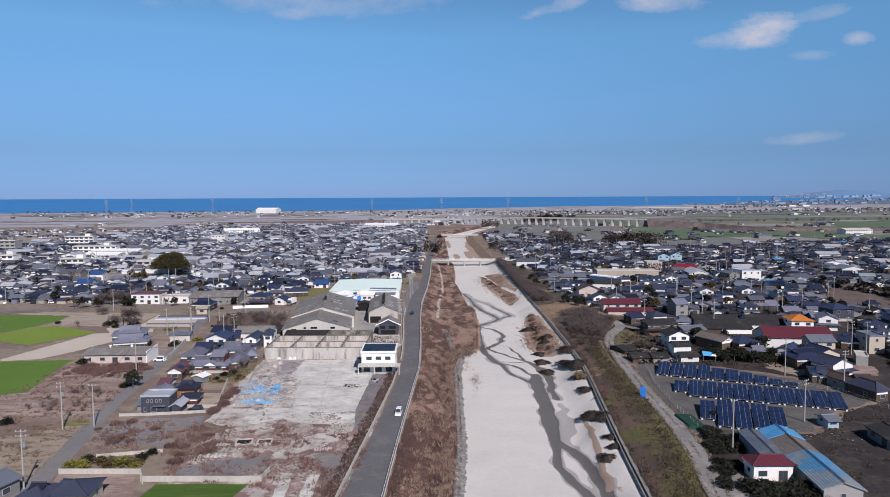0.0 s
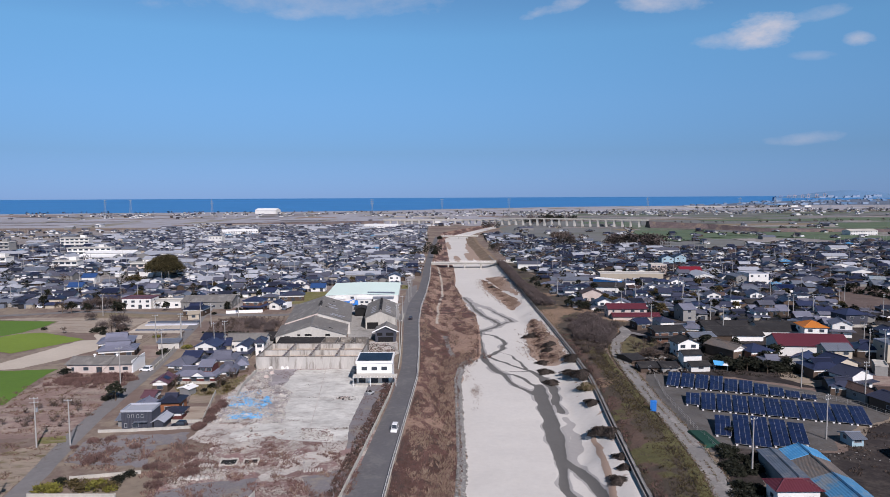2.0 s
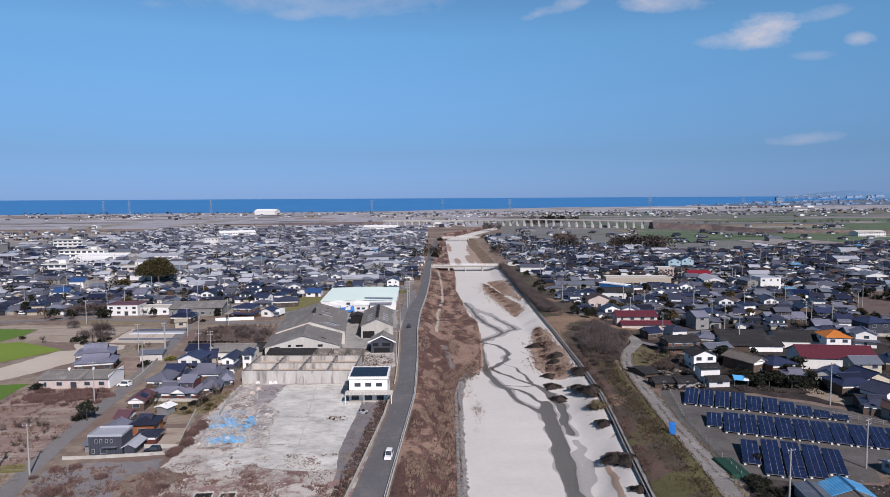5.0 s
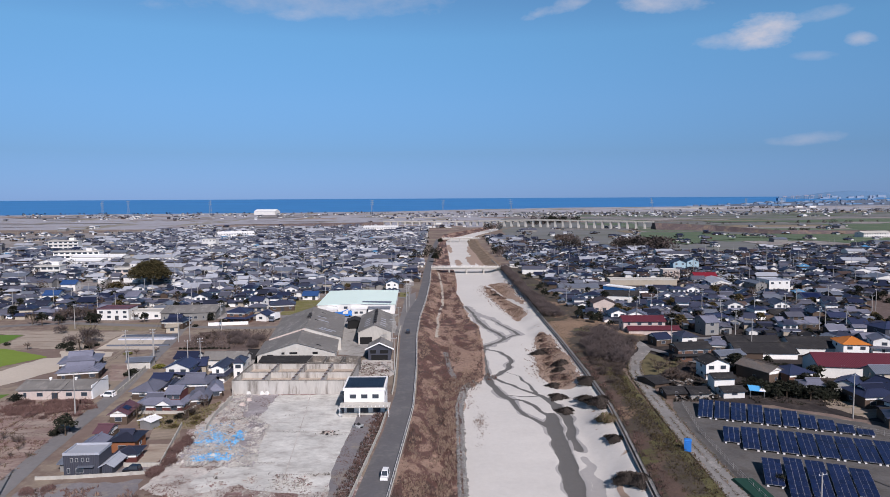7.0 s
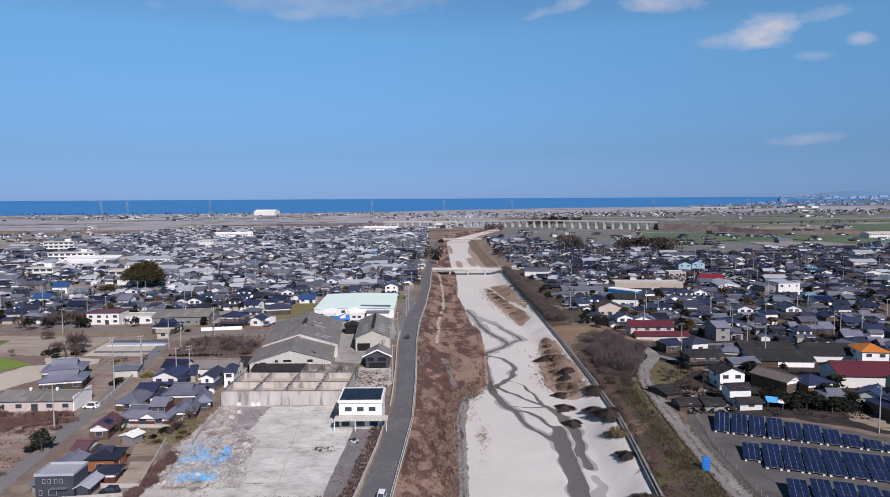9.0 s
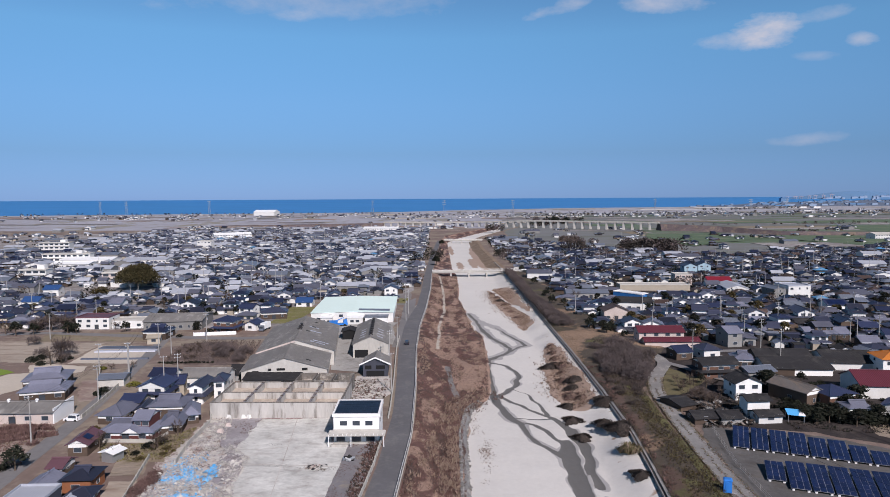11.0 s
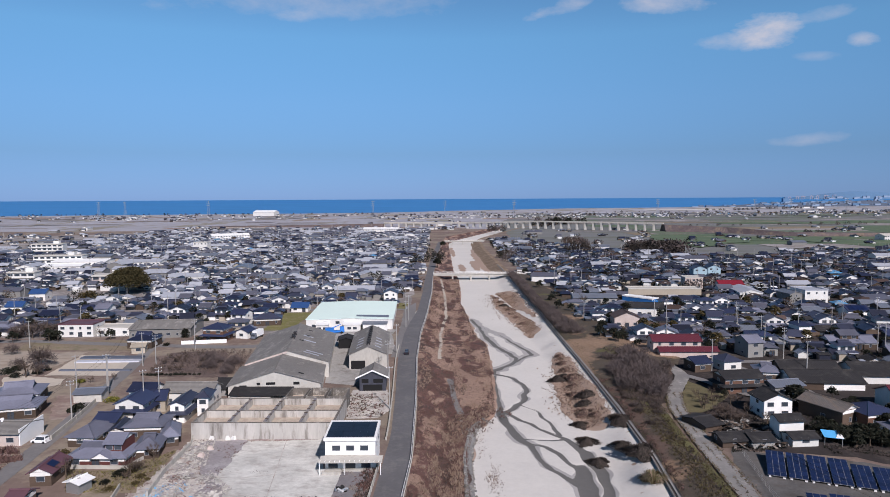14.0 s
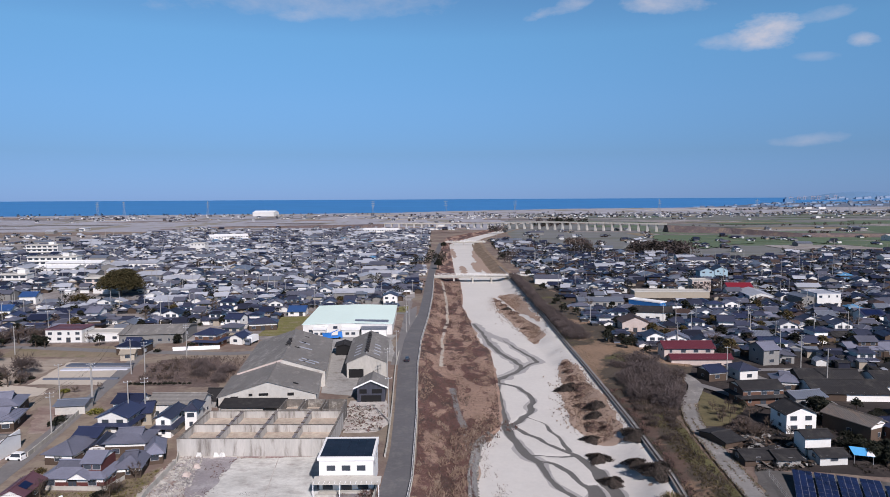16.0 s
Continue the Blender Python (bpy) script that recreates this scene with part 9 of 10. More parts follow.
# crop covers on the sandy plot
crop = thing("crop_cover", "strips of dark and pale crop film on field", "crop cover", pose(0, 0, 0))
for a, b, mt in (([(-123.4, 305.5), (-102, 305.4)], 4.0, DARKFILM), ([(-122.4, 299.6), (-100.6, 300.2)], 3.0, FILM), ([(-121.8, 288.1), (-98.4, 287.9)], 1.6, DARKFILM)):
    (x0, y0), (x1, y1) = a
    part("film_strip", Shape().solid([(x0, y0 - b / 2, 0.05), (x1, y1 - b / 2, 0.05), (x1, y1 + b / 2, 0.05), (x0, y0 + b / 2, 0.05)], [(x0, y0 - b / 2 + 0.3, 0.45), (x1, y1 - b / 2 + 0.3, 0.45), (x1, y1 + b / 2 - 0.3, 0.45), (x0, y0 + b / 2 - 0.3, 0.45)]), mt, crop)

# ---- the town: near houses as things, the far town as one mass
ht = random.Random(21)
PROTO = []
# roof form, roof, wall, eaves height, ridge along, lean-to roof height, wing roof, wing side
KINDS = [("gable", TILEG, WALLB, 2.7, "x", 0, TILEG, 1), ("irimoya", TILE, WALLB, 2.7, "x", 0, GREY_METAL, -1), ("hip", TILEN, WALLW, 4.7, "x", 2.5, TILEN, 1), ("gable", TILE, WALLW, 2.8, "y", 0, TILE, -1), ("irimoya", TILEG, WALLB, 2.8, "x", 0, TILEG, -1), ("gable", TILEB, WALLB, 2.7, "x", 0, PALE_METAL, 1),
         ("hip", TILE, WALLG, 2.8, "x", 0, TILE, 1), ("gable", TILE, WALLW, 4.8, "y", 2.5, TILEG, -1), ("irimoya", TILEN, WALLC, 4.6, "x", 2.5, TILEN, 1), ("gable", TILEG, WALLG, 2.7, "y", 0, GREY_METAL, 1), ("hip", TILEG, WALLB, 2.8, "x", 0, TILEG, -1), ("gable", GREY_METAL, WALLG, 2.9, "x", 0, GREY_METAL, 1),
         ("irimoya", TILE, WALLW, 4.7, "x", 2.5, TILE, -1), ("gable", TILEN, WALLW, 2.8, "y", 0, TILEG, 1), ("irimoya", TILE, WALLW, 2.7, "x", 0, PALE_METAL, 1), ("gable", TILE, WALLB, 2.7, "y", 0, TILE, 1), ("gable", DARK_SLATE, WALLB, 2.6, "x", 0, DARK_SLATE, -1), ("hip", TILEG, WALLC, 4.6, "x", 2.5, TILEG, 1), ("irimoya", TILEG, WALLW, 2.8, "x", 0, TILEG, 1), ("irimoya", TILE, WALLB, 4.6, "x", 2.5, TILEG, -1),
         ("gable", TILEN, WALLB, 4.7, "x", 2.5, TILEN, 1), ("irimoya", TILEN, WALLB, 2.8, "x", 0, TILEG, 1), ("hip", TILE, WALLB, 2.7, "x", 0, GREY_METAL, -1), ("gable", TILEG, WALLW, 4.6, "y", 2.5, TILEG, 1)]
NAMES = {TILEG: "grey tiled", TILE: "black tiled", TILEN: "navy tiled", TILEB: "brown tiled", GREY_METAL: "grey metal", PALE_CONCRETE: "flat concrete", DARK_SLATE: "dark slate"}
WNAMES = {WALLW: "white", WALLB: "brown timber", WALLC: "cream", WALLG: "grey"}
FORM = {"gable": "gabled", "hip": "hipped", "irimoya": "hip-and-gable", "flat": "level"}


OPENFIELD = [(182, 310), (206, 352), (228, 394), (262, 404), (256, 345), (226, 314)]  # fallow ground left free among the houses
patch("field", OPENFIELD, 0.06, ORCHARD, rough=1.5, step=3)


def town_spots():
    spots_ = []
    for side in (-1, 1):
        y = 205.0
        while y < 1290:
            x = 12.0
            while x < 640:
                px_ = side * x + (0 if side < 0 else 50)
                jx, jy = px_ + ht.uniform(-2.5, 2.5), y + ht.uniform(-2.2, 2.2)
                x += ht.uniform(8.2, 11.6)
                if side < 0:
                    ok = jx < road_l(jy) - 6.5 and (jy > 408 or (jy > 345 and jx < -62)) and jx > -0.72 * jy - 30 and not (jy < 335) and not (jx < -70 and jy < 338)
                    ok = ok and (jy < 1180 + 60 * noise.noise(Vector((jx / 120, 3, 1))) + 0.3 * min(0, jx + 150) or ht.random() < 0.06) and not (-75 < jx and jy < 408) and not (jx < -435 and jy > 735 and ht.random() < 0.9)
                    ok = ok and not (-240 < jx < -160 and 440 < jy < 480)
                else:
                    ok = jx > wall_x(jy) + (26 if jy < 330 else 17) and jx < 0.76 * jy + 40 and jy > 262 and (jx > 112 or jy > 312)
                    ok = ok and not (jx < 128 and jy < 300) and not (jy > float(np.interp(jx, [60, 102, 150, 222, 280, 378, 500, 640], [970, 905, 800, 690, 655, 712, 742, 760])) + 25 * noise.noise(Vector((jx / 50, jy / 50, 2))) and ht.random() < 0.97) and (jy < 1200)
                    ok = ok or (150 < jx < 210 and 195 < jy < 262 and jx < 0.74 * jy + 20)
                ok = ok and not inside(OPENFIELD, jx, jy)
                if not ok or ht.random() < 0.08 or noise.noise(Vector((jx / 38, jy / 38, 6))) > 0.52:
                    continue
                if any((jx - a) ** 2 + (jy - b) ** 2 < (c + 6.5) ** 2 for a, b, c in TAKEN[:HEROES]):
                    continue
                spots_.append((jx, jy, ht.choice((0, 0, 0, 90, -90)) + ht.gauss(0, 5) + (-6 if side > 0 else 2)))
            y += ht.uniform(8.8, 11.0)
    return spots_


HEROES = len(TAKEN)
spots_all = sorted(town_spots(), key=lambda q: math.hypot(q[0], q[1] - 60))
NEAR_COUNT = 240
NEAR = spots_all[:NEAR_COUNT]
for k, (rf_, rm, wm, h, al, sk, wing_mat, side) in enumerate(KINDS):
    w, d = ht.uniform(5.6, 7.8), ht.uniform(4.8, 6.0)
    hh = house([(0, 0), (w, 0)], d, h, rf_, rm, wm, f"{WNAMES[wm]} house with {NAMES[rm]} {FORM[rf_]} roof and wing", along=al, skirt=sk, split=False, at=pose(0, 0, 0), seed=k, group="town houses", windows="few", over=0.85)
    ww, wd, wh = ht.uniform(3.0, 4.2), ht.uniform(3.6, 5.0), ht.uniform(2.1, 2.5)
    al2 = "y" if k % 3 else "x"
    wing = part("wing", body(ww, wd, wh, ww * 0.2 if al2 == "y" else wd * 0.2, al2), WALLW if k % 4 == 1 else wm, hh, at=pose(side * (w / 2 + ww * 0.32), -d * 0.28, 0))
    part("wing_roof", gable_roof(Shape(), ww, wd, wh, (ww if al2 == "y" else wd) * 0.2 + 0.02, 0.6, along=al2), wing_mat, wing)
    porch = part("veranda_roof", Shape().slab([(-w * 0.3 * side - w * 0.28, -d / 2 - 1.9, 2.15), (-w * 0.3 * side + w * 0.28, -d / 2 - 1.9, 2.15), (-w * 0.3 * side + w * 0.28, -d / 2 + 0.05, 2.5), (-w * 0.3 * side - w * 0.28, -d / 2 + 0.05, 2.5)], 0.1), (PALE_METAL, TILEG, GREY_METAL, wing_mat)[k % 4], hh)
    PROTO.append(hh)
bags = {True: [], False: []}
for k, (x, y, a) in enumerate(NEAR):
    bag = bags[x < 0]
    # The west side's paleness stands in for the veil of haze there.
    if not bag:  # paler walls and grey roofs west of the river, darker timber houses east of it
        bag += [q for q, kd in zip(PROTO, KINDS) if (kd[1] not in (TILEB, DARK_SLATE) if x < 0 else kd[2] is not WALLC or kd[1] is TILEB)]
        ht.shuffle(bag)
    put(bag.pop(), x, y, 0, a, ht.uniform(0.85, 1.1))
for k in range(230):  # trees between the near houses
    x, y, a = ht.choice(NEAR[20:])
    put(ht.choice(TREES + BUSHES[:1] * 3 + BARE[:1]), x + ht.choice((-6, 6)) + ht.uniform(-1, 1), y + ht.uniform(-6, 6), 0, ht.uniform(0, 360), ht.uniform(0.5, 1.0))

for _ in range(46):  # dark evergreens round the old houses
    put(ht.choice((BUSHES[0], BUSHES[0], TREES[0], TREES[3])), ht.uniform(92, 132), ht.uniform(206, 250), 0, ht.uniform(0, 360), ht.uniform(0.6, 1.1))
parked = [car(-131, 352, 80, CARW, "small white car parked among the houses", z=0.0), car(118, 300, 10, CARB, "dark car parked among the houses", z=0.0)]
for k in range(22):
    x, y, a = ht.choice(NEAR)
    copy_thing(parked[k % 2], pose(x + ht.choice((-6.5, 6.5)), y - 4, 0, 0, 0, a + ht.choice((0, 90))))
gardens, gr = Shape(), random.Random(77)
for x, y, a in NEAR:
    for _ in range(gr.choice((3, 4, 5, 6)) if x > 0 else gr.choice((2, 3, 4))):
        q, w = gr.uniform(0, 6.28), gr.uniform(4.4, 6.2)
        rad = gr.uniform(0.7, 1.8)
        leaf_cloud(gr, [(x + math.cos(q) * w, y + math.sin(q) * w, rad * 0.5, rad, 0.8)], 34, 0.4, s=gardens, m=gr.choice((0, 0, 0, 1, 2)))
clutter = Shape()
for x, y, a in NEAR:
    c, n = math.cos(radians(a)), math.sin(radians(a))
    for _ in range(gr.choice((1, 2, 3))):
        q, w, d = gr.uniform(-5, 5), gr.uniform(0.7, 2.0), gr.uniform(0.7, 1.3)
        p = gr.choice((-5.6, -5.0, 5.2))
        u, v = x + q * c - p * n, y + q * n + p * c
        hh = gr.uniform(1.6, 2.5)
        m = gr.randrange(6)
        ring = [(u + i * w * c - j * d * n, v + i * w * n + j * d * c) for i, j in ((-1, -1), (1, -1), (1, 1), (-1, 1))]
        clutter.solid([(i, j, -0.1) for i, j in ring], [(i, j, hh) for i, j in ring], m)
        ring = [(u + i * (w + 0.25) * c - j * (d + 0.25) * n, v + i * (w + 0.25) * n + j * (d + 0.25) * c) for i, j in ((-1, -1), (1, -1), (1, 1), (-1, 1))]
        clutter.solid([(i, j, hh) for i, j in ring], [(i, j, hh + 0.15 + 0.3 * (k > 1)) for k, (i, j) in enumerate(ring)], gr.choice((1, 3, 4, 5)))
tagged(new("garden_sheds", clutter.mesh("garden_sheds", WALLG, GREY_METAL, WALLB, DARK_SLATE, TILE, WALLC)), "small sheds, lean-tos and carports between houses", "shed", kind="stuff")
for k in range(34):  # poles along the town lanes
    x, y, a = gr.choice(NEAR[10:])
    utility_pole(x + gr.choice((-7, 7)), y - 5, 10.5, gr.uniform(-20, 20), 1)
tagged(new("garden_hedges", gardens.mesh("garden_hedges", LEAF, TWIG, OLIVE)), "dark clipped hedges and shrubs in town gardens", "hedge", kind="stuff")
FMATS = [WALLW, WALLC, WALLG, WALLB, TILE, TILEG, TILEN, TILEB, GREY_METAL, WHITE, GLASS, BLUE_ROOF, LEAF, TWIG, POLE, PALE_METAL]


def add_house(s, t, x, y, ang):
    """Sets the small shape t into s, turned and moved."""
    c, n = math.cos(radians(ang)), math.sin(radians(ang))
    i = len(s.v)
    s.v += [(x + a * c - b * n, y + a * n + b * c, z) for a, b, z in t.v]
    s.f += [tuple(i + q for q in f) for f in t.f]
    s.m += t.m


def roofed(t, x, y, w, d, h, rise, al, wall, roof, over=0.8):
    """A gabled box at (x, y) inside the shape t."""
    q = body(w, d, h, rise, al)
    q.m = [wall] * len(q.f)
    gable_roof(q, w, d, h, rise + 0.03, over, 0.2, al, roof)
    add_house(t, q, x, y, 0)


def far_house(s, x, y, ang, r, pale=False):
    """Main house with wing, lean-to roof and sometimes an upper storey or a white gable over the eaves."""
    # West and distant houses take paler colours in place of haze.
    west = x < 0 or pale
    w, d = r.uniform(4.8, 7.8), r.uniform(4.4, 5.8)
    h = r.choice((2.5, 2.6, 2.7, 4.4) if not west else (2.5, 2.7, 2.7, 4.5))
    wall = r.choice((0, 0, 0, 0, 1, 2, 3)) if west else r.choice((0, 0, 0, 1, 3, 3, 3, 2))
    roof = r.choice((4, 5, 5, 5, 6, 15, 15, 8, 5)) if west else r.choice((4, 4, 4, 5, 5, 6, 6, 6, 7, 8, 15))
    if r.random() < 0.012:
        roof = 11
    if r.random() < 0.03:  # small works and halls
        w, d, h = r.uniform(12, 24), r.uniform(9, 14), r.uniform(3.5, 5)
        t = Shape()
        roofed(t, 0, 0, w, d, h, 1.6, "x", r.choice((0, 2)), r.choice((8, 8, 15, 5) if not west else (8, 15, 15, 5)), 0.4)
        add_house(s, t, x, y, ang)
        return
    rise, kind = min(w, d) * 0.25, r.random()
    al = "x" if r.random() < 0.55 else "y"
    t = body(w, d, h, rise if kind < 0.5 else 0, al)
    t.m = [wall] * len(t.f)
    if kind < 0.5:
        gable_roof(t, w, d, h, rise + 0.03, 0.8, 0.2, al, roof)
        if wall and r.random() < 0.7:  # white plastered gables
            k, g = (d / 2, w / 2 + 0.03) if al == "x" else (w / 2, d / 2 + 0.03)
            for sgn in (-1, 1):
                t.poly([(sgn * g, u * sgn, z) if al == "x" else (-u * sgn, sgn * g, z) for u, z in ((-k, h - 0.4), (k, h - 0.4), (k * 0.95, h), (0, h + rise * 0.92), (-k * 0.95, h))], 0)
    else:
        hip_roof(t, w, d, h, rise, 0.85, roof)
        if kind > 0.72:  # small gable riding on the hips
            g = r.uniform(2.2, 3.2)
            roofed(t, r.uniform(-1, 1), -0.6, g, d * 0.6, h + 0.3, g * 0.3, "y", 0, roof, 0.35)
    if h > 4.2:
        o = 1.0
        t.solid([(-w / 2 - o, -d / 2 - o, 2.4), (w / 2 + o, -d / 2 - o, 2.4), (w / 2 + o, d / 2 + o, 2.4), (-w / 2 - o, d / 2 + o, 2.4)], [(-w / 2, -d / 2, 2.95), (w / 2, -d / 2, 2.95), (w / 2, d / 2, 2.95), (-w / 2, d / 2, 2.95)], roof)
    side = r.choice((-1, 1))
    ww, wd = r.uniform(2.8, 4.2), r.uniform(3.4, 5)
    roofed(t, side * (w / 2 + ww * 0.3), -d * r.uniform(0.1, 0.45), ww, wd, r.uniform(2.1, 2.7), ww * 0.2, r.choice("xyy"), r.choice((0, wall, wall, 3)), r.choice((roof, roof, 8, 15, 5)))
    if r.random() < 0.6:  # lean-to or carport roof
        q, v = r.uniform(-w / 2, w / 2), r.uniform(1.4, 2.6)
        t.slab([(q - v, -d / 2 - 2.6, 2.0), (q + v, -d / 2 - 2.6, 2.0), (q + v, -d / 2, 2.4), (q - v, -d / 2, 2.4)], 0.12, r.choice((15, 8, 9, 5, 5)))
    for k in range(2 if h < 4.2 else 3):
        q, z = (r.uniform(-0.35, 0.35) * w, 0.8 if k < 2 else h - 1.6)
        t.poly([(q - 0.9, -d / 2 - 0.03, z), (q + 0.9, -d / 2 - 0.03, z), (q + 0.9, -d / 2 - 0.03, z + 1.1), (q - 0.9, -d / 2 - 0.03, z + 1.1)], 10)
    add_house(s, t, x, y, ang)


mass, fr = Shape(), random.Random(33)
for x, y, a in spots_all[NEAR_COUNT:]:
    far_house(mass, x, y, a, fr)
    if fr.random() < 0.16:
        px_, py_ = x + fr.uniform(-7, 7), y - 6
        mass.rod((px_, py_, 0), (px_, py_, fr.uniform(8, 11)), 0.16, 0.12, 4, 14)
    if fr.random() < (0.6 if y < 750 else 0.25):  # sheds
        q, w = fr.uniform(-6, 6), fr.uniform(1.0, 2.4)
        roofed(mass, x + q, y - 6.3, 2 * w, 3.0, fr.uniform(1.8, 2.3), 0.4, "x", fr.choice((0, 2, 3, 3)), fr.choice((5, 8, 15, 4, 9)), 0.3)
    for _k in range(fr.choice((0, 1, 1, 2) if x < 0 else (1, 2, 2, 4))):
        hgt = fr.uniform(1.8, 5.5) * (1.25 if x > 0 and fr.random() < 0.3 else 1.0)
        leaf_cloud(fr, [(x + fr.choice((-5, 5)) + fr.uniform(-1, 1), y + fr.uniform(-5, 5), hgt * 0.45, hgt * 0.45, 1.0)], 18 if y < 700 else 10, 0.8 if y < 700 else 1.1, s=mass, m=12 if fr.random() < 0.75 else 13)
for _ in range(95):  # tall garden and shrine trees standing over the roofs
    x, y, a = fr.choice(spots_all[60:1500])
    hgt, m = fr.uniform(4.5, 8.0), 12 if fr.random() < 0.7 else 13
    mass.rod((x + 5, y + 3, 0), (x + 5, y + 3, hgt * 0.6), 0.25, 0.12, 5, 13)
    leaf_cloud(fr, [(x + 5, y + 3, hgt * 0.55, hgt * 0.36, 0.95), (x + 5 + fr.uniform(-1.5, 1.5), y + 3 + fr.uniform(-1.5, 1.5), hgt * 0.8, hgt * 0.26, 0.9)], 150, 0.55, s=mass, m=m)
for _ in range(330):  # hamlets on the coastal plain
    cx, cy = fr.uniform(-1250, 2100), fr.uniform(1150, 2120)
    if cx > 200 and cy < 1600 and fr.random() < 0.9:
        continue
    if abs(cx - 40 - max(0, cy - 900) * 0.35) < 45 or (cx < -150 and cy < 1600):
        continue
    for _k in range(fr.choice((1, 1, 2, 4))):
        far_house(mass, cx + fr.uniform(-25, 25), cy + fr.uniform(-14, 14), fr.choice((0, 90)) + fr.gauss(0, 8), fr, True)
for _ in range(230):  # villages near the shore, and round the viaduct
    cx = fr.uniform(150, 2300) if fr.random() < 0.75 else fr.uniform(-1150, 150)
    cy = 1720 + fr.uniform(0, 380) + max(0, cx - 700) * 0.35
    for _k in range(fr.choice((1, 2, 3, 5))):
        far_house(mass, cx + fr.uniform(-30, 30), cy + fr.uniform(-14, 14), fr.choice((0, 90)), fr, True)
tagged(new("far_town", mass.mesh("far_town", *FMATS)), "dense far town of tiled roofs and pale walls", "town", kind="stuff")

# woods on the plain, along the shore and beside the river
woods, wr = Shape(), random.Random(44)


def wood(x0, y0, x1, y1, n, hgt, m=0):
    for _ in range(n):
        f = wr.random()
        x, y, h = x0 + (x1 - x0) * f + wr.gauss(0, 5), y0 + (y1 - y0) * f + wr.gauss(0, 5), hgt * wr.uniform(0.6, 1.2)
        woods.rod((x, y, 0), (x, y, h * 0.5), 0.3, 0.15, 4, 2)
        leaf_cloud(wr, [(x, y, h * 0.42, h * 0.5, 0.85), (x + wr.uniform(-2, 2), y, h * 0.62, h * 0.36, 0.9)], 170 if y < 900 else 60, h * (0.085 if y < 900 else 0.14), s=woods, m=m if wr.random() < 0.7 else 4)


wood(190, 705, 243, 700, 70, 13, 3)
wood(205, 716, 235, 710, 30, 13, 3)
wood(152, 815, 160, 765, 24, 11, 1)
wood(180, 1290, 215, 1270, 16, 12)
wood(228, 1360, 262, 1350, 16, 14)
wood(141, 730, 160, 728, 12, 11, 3)
wood(150, 690, 176, 686, 10, 8, 1)
wood(90, 1120, 110, 1140, 10, 10)
wood(62, 640, 75, 760, 16, 7)
wood(0, 640, 8, 720, 10, 8)
wood(205, 1440, 300, 1420, 24, 12)
wood(-1300, 2180, 900, 2130, 90, 7)
wood(300, 1880, 1900, 2080, 110, 7, 3)
wood(420, 1250, 900, 1300, 24, 6, 3)
wood(500, 1010, 560, 1000, 10, 7, 3)
wood(900, 2300, 1500, 2700, 60, 10)
wood(150, 470, 220, 480, 12, 6)
tagged(new("distant_trees", woods.mesh("distant_trees", LEAF, TWIG, BARK, DARKBRUSH, GREYTWIG)), "scattered dark woods and tree belts on plain", "trees", kind="stuff")
roundt = evergreen(81, 7.5, 3.6, "dense round dark evergreen beside the river road", LEAF, 3200, 0.42, 12)
put(roundt, 3.6, 599, 0, 0, 1.0)
put(roundt, 10.4, 806, 0, 60, 0.9)

# ---- harbour works, breakwaters and hills to the north-east; haze painted into works and hills
pier_ = Shape().box(1050, 2760, -0.6, 1330, 2772, 1.5).box(760, 2520, -0.6, 1080, 2530, 1.2)
structure("breakwater", pier_, PALE_CONCRETE)
hx = [1500 + 60 * k for k in range(56)]
hz = [max(1.0, (x - 2095) / 300 * 10 if x < 2395 else 12) + 6 * math.sin(k * 0.35) + 52 * math.exp(-((x - 2795) / 480) ** 2) + 8 * noise.noise(Vector((k * 0.4, 0, 0))) for k, x in enumerate(hx)]
hr = random.Random(9)
for k in range(24):
    x, y = 2145 + hr.uniform(0, 800), 4362 + 1.6 * k
    w, h = hr.uniform(15, 40), hr.uniform(3, 7)
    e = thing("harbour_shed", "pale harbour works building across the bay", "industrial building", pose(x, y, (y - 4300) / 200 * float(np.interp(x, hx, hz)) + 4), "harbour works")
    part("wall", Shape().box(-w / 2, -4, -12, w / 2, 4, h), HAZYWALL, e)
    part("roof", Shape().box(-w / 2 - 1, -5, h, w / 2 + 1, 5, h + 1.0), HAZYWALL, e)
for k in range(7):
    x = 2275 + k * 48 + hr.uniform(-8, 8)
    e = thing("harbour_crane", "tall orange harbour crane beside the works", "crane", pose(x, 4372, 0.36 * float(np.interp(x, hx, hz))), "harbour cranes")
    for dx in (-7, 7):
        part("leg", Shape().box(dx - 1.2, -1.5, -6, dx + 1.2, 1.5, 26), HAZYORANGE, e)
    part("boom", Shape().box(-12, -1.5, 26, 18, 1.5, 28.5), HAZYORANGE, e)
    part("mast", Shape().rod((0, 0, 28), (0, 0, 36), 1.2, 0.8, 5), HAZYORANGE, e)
# Works block takes the hill colour with its painted haze.
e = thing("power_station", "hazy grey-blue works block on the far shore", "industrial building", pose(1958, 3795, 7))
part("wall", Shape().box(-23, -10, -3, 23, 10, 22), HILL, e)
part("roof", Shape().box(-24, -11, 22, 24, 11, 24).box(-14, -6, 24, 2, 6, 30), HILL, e)
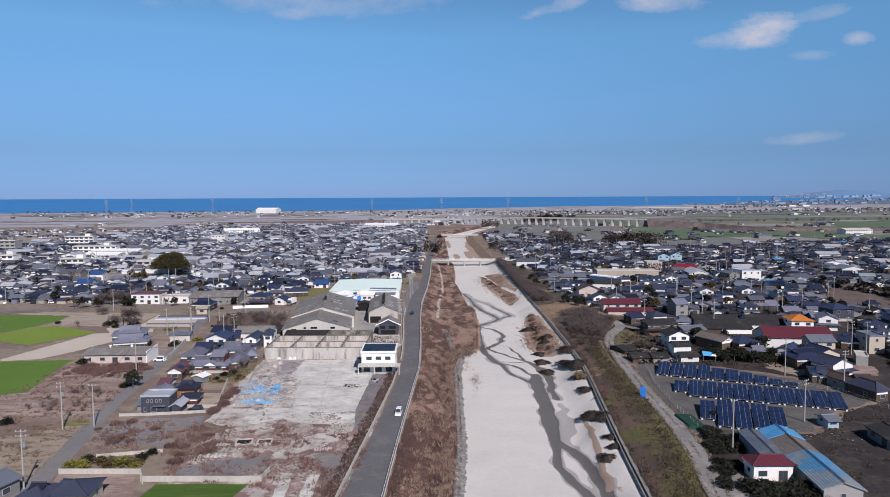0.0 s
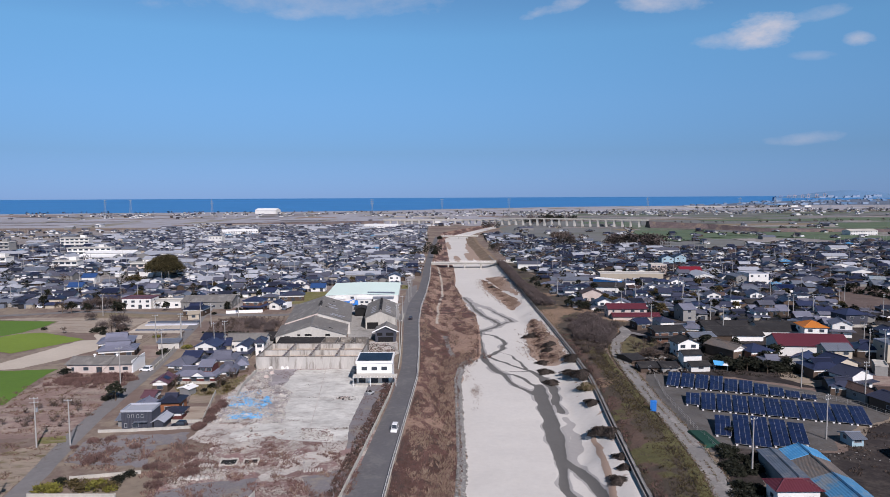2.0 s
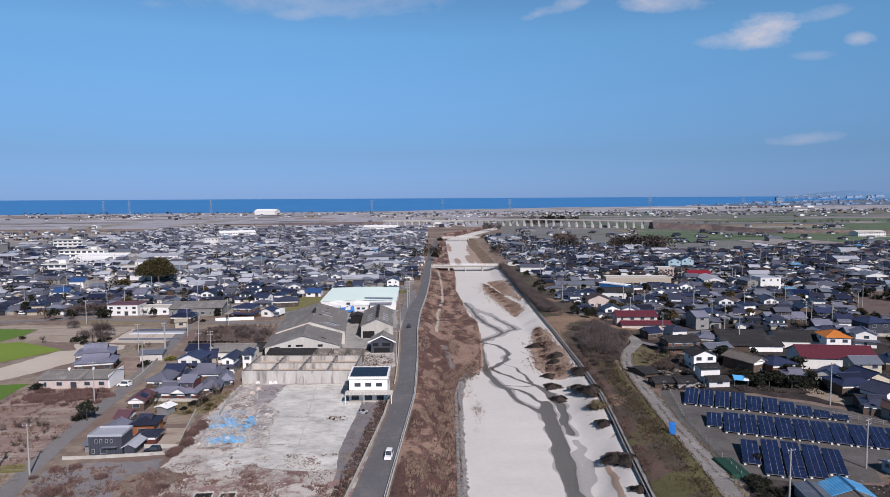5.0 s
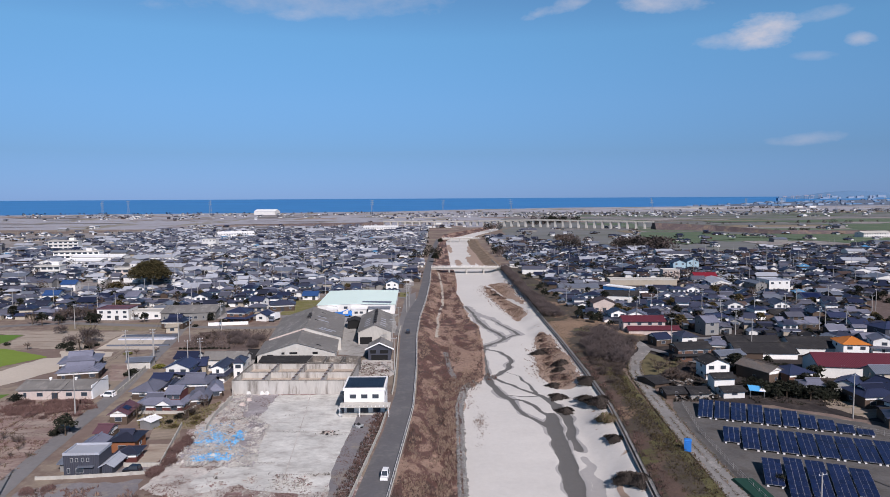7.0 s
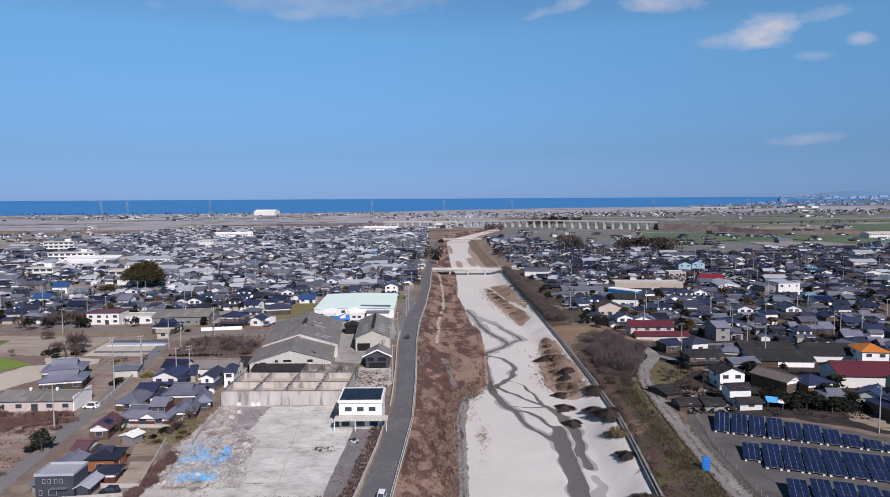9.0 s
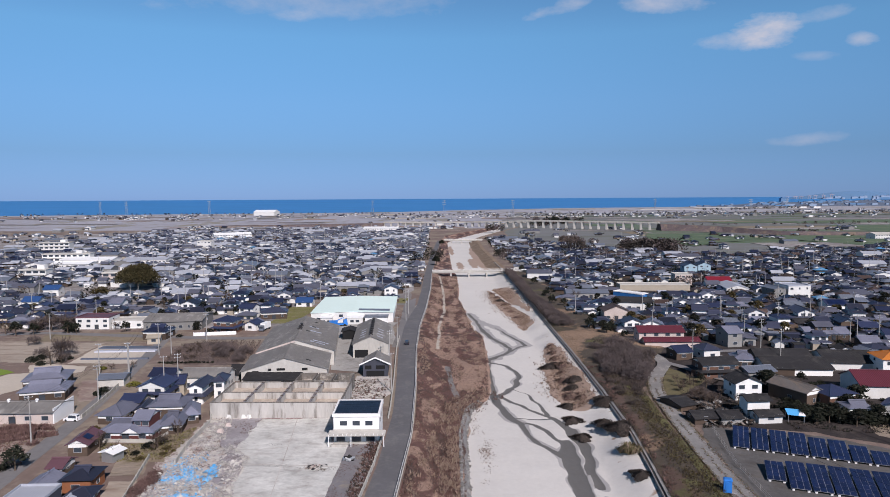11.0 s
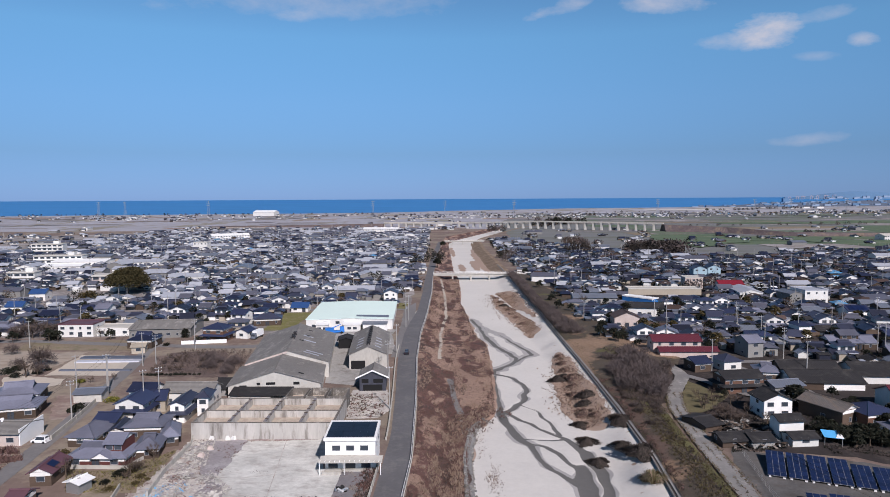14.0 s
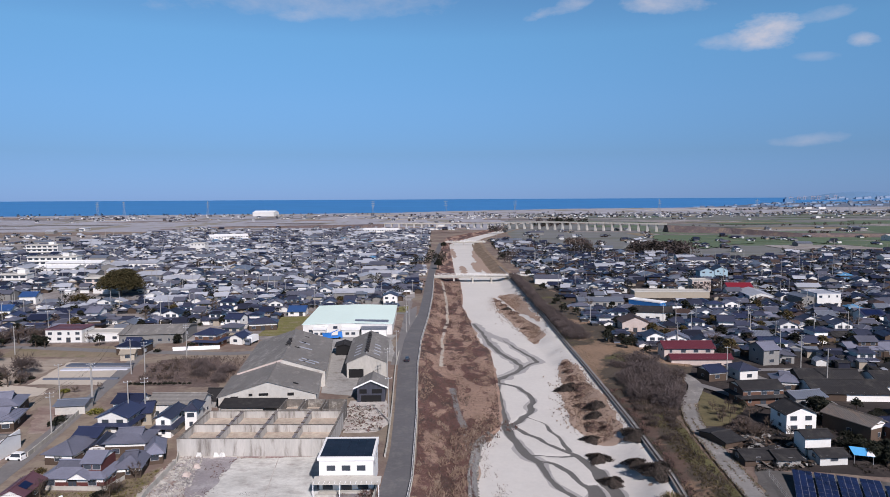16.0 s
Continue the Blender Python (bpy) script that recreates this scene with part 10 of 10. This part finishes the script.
for x, y, w in ((1381, 2640, 34), (1430, 2652, 30), (1476, 2636, 26)):
    e = thing("shore_shed", "long white shed near the far shore", "shed", pose(x, y, 0), "shore sheds")
    part("wall", Shape().box(-w / 2, -9, -0.3, w / 2, 9, 6), WALLW, e)
    part("roof", gable_roof(Shape(), w, 18, 6, 0.25, 0.6, 0.4, "x"), WALLW, e)
docks = Shape()
for _ in range(150):  # low buildings and tree belts strung along the far shore, haze in their colours
    y = hr.uniform(3000, 4150)
    x = float(np.interp(y, [2990, 3160, 3780, 3900, 4195], [1070, 1275, 1850, 2240, 2760])) + 40 + abs(hr.gauss(0, 420))
    z, w, h = float(np.interp(y, [3000, 3600, 4200], [-0.6, 4, 15])) + 0.5, hr.uniform(8, 34), hr.uniform(3, 8)
    docks.box(x - w / 2, y - 5, z - 2, x + w / 2, y + 5, z + h, hr.choice((0, 0, 1, 1, 2, 2)))
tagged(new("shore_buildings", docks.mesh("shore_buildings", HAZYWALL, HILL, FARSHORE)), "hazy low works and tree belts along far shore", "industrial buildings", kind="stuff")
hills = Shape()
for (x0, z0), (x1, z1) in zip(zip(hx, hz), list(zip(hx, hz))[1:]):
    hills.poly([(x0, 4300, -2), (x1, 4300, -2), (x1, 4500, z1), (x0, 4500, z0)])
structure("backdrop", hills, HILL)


def pylon(x, y, h):
    e = thing("transmission_tower", "slender grey steel transmission tower on plain", "pylon", pose(x, y, 0), "transmission towers")
    for sx_, sy_ in ((-1, -1), (1, -1), (1, 1), (-1, 1)):
        part("leg", Shape().rod((sx_ * 3.2, sy_ * 3.2, -0.3), (sx_ * 0.5, sy_ * 0.5, h), 0.3, 0.2, 4), STEEL, e)
    for z in (0.72, 0.84, 0.95):
        part("crossarm", Shape().box(-5, -0.3, h * z, 5, 0.3, h * z + 0.6), STEEL, e)


for x, y in ((-940, 1980), (-640, 2000), (-880, 2010), (-160, 1850), (30, 1830), (210, 1830), (610, 1900), (780, 1700), (880, 1720), (1130, 1900), (1300, 1950)):
    pylon(x, y, 44)
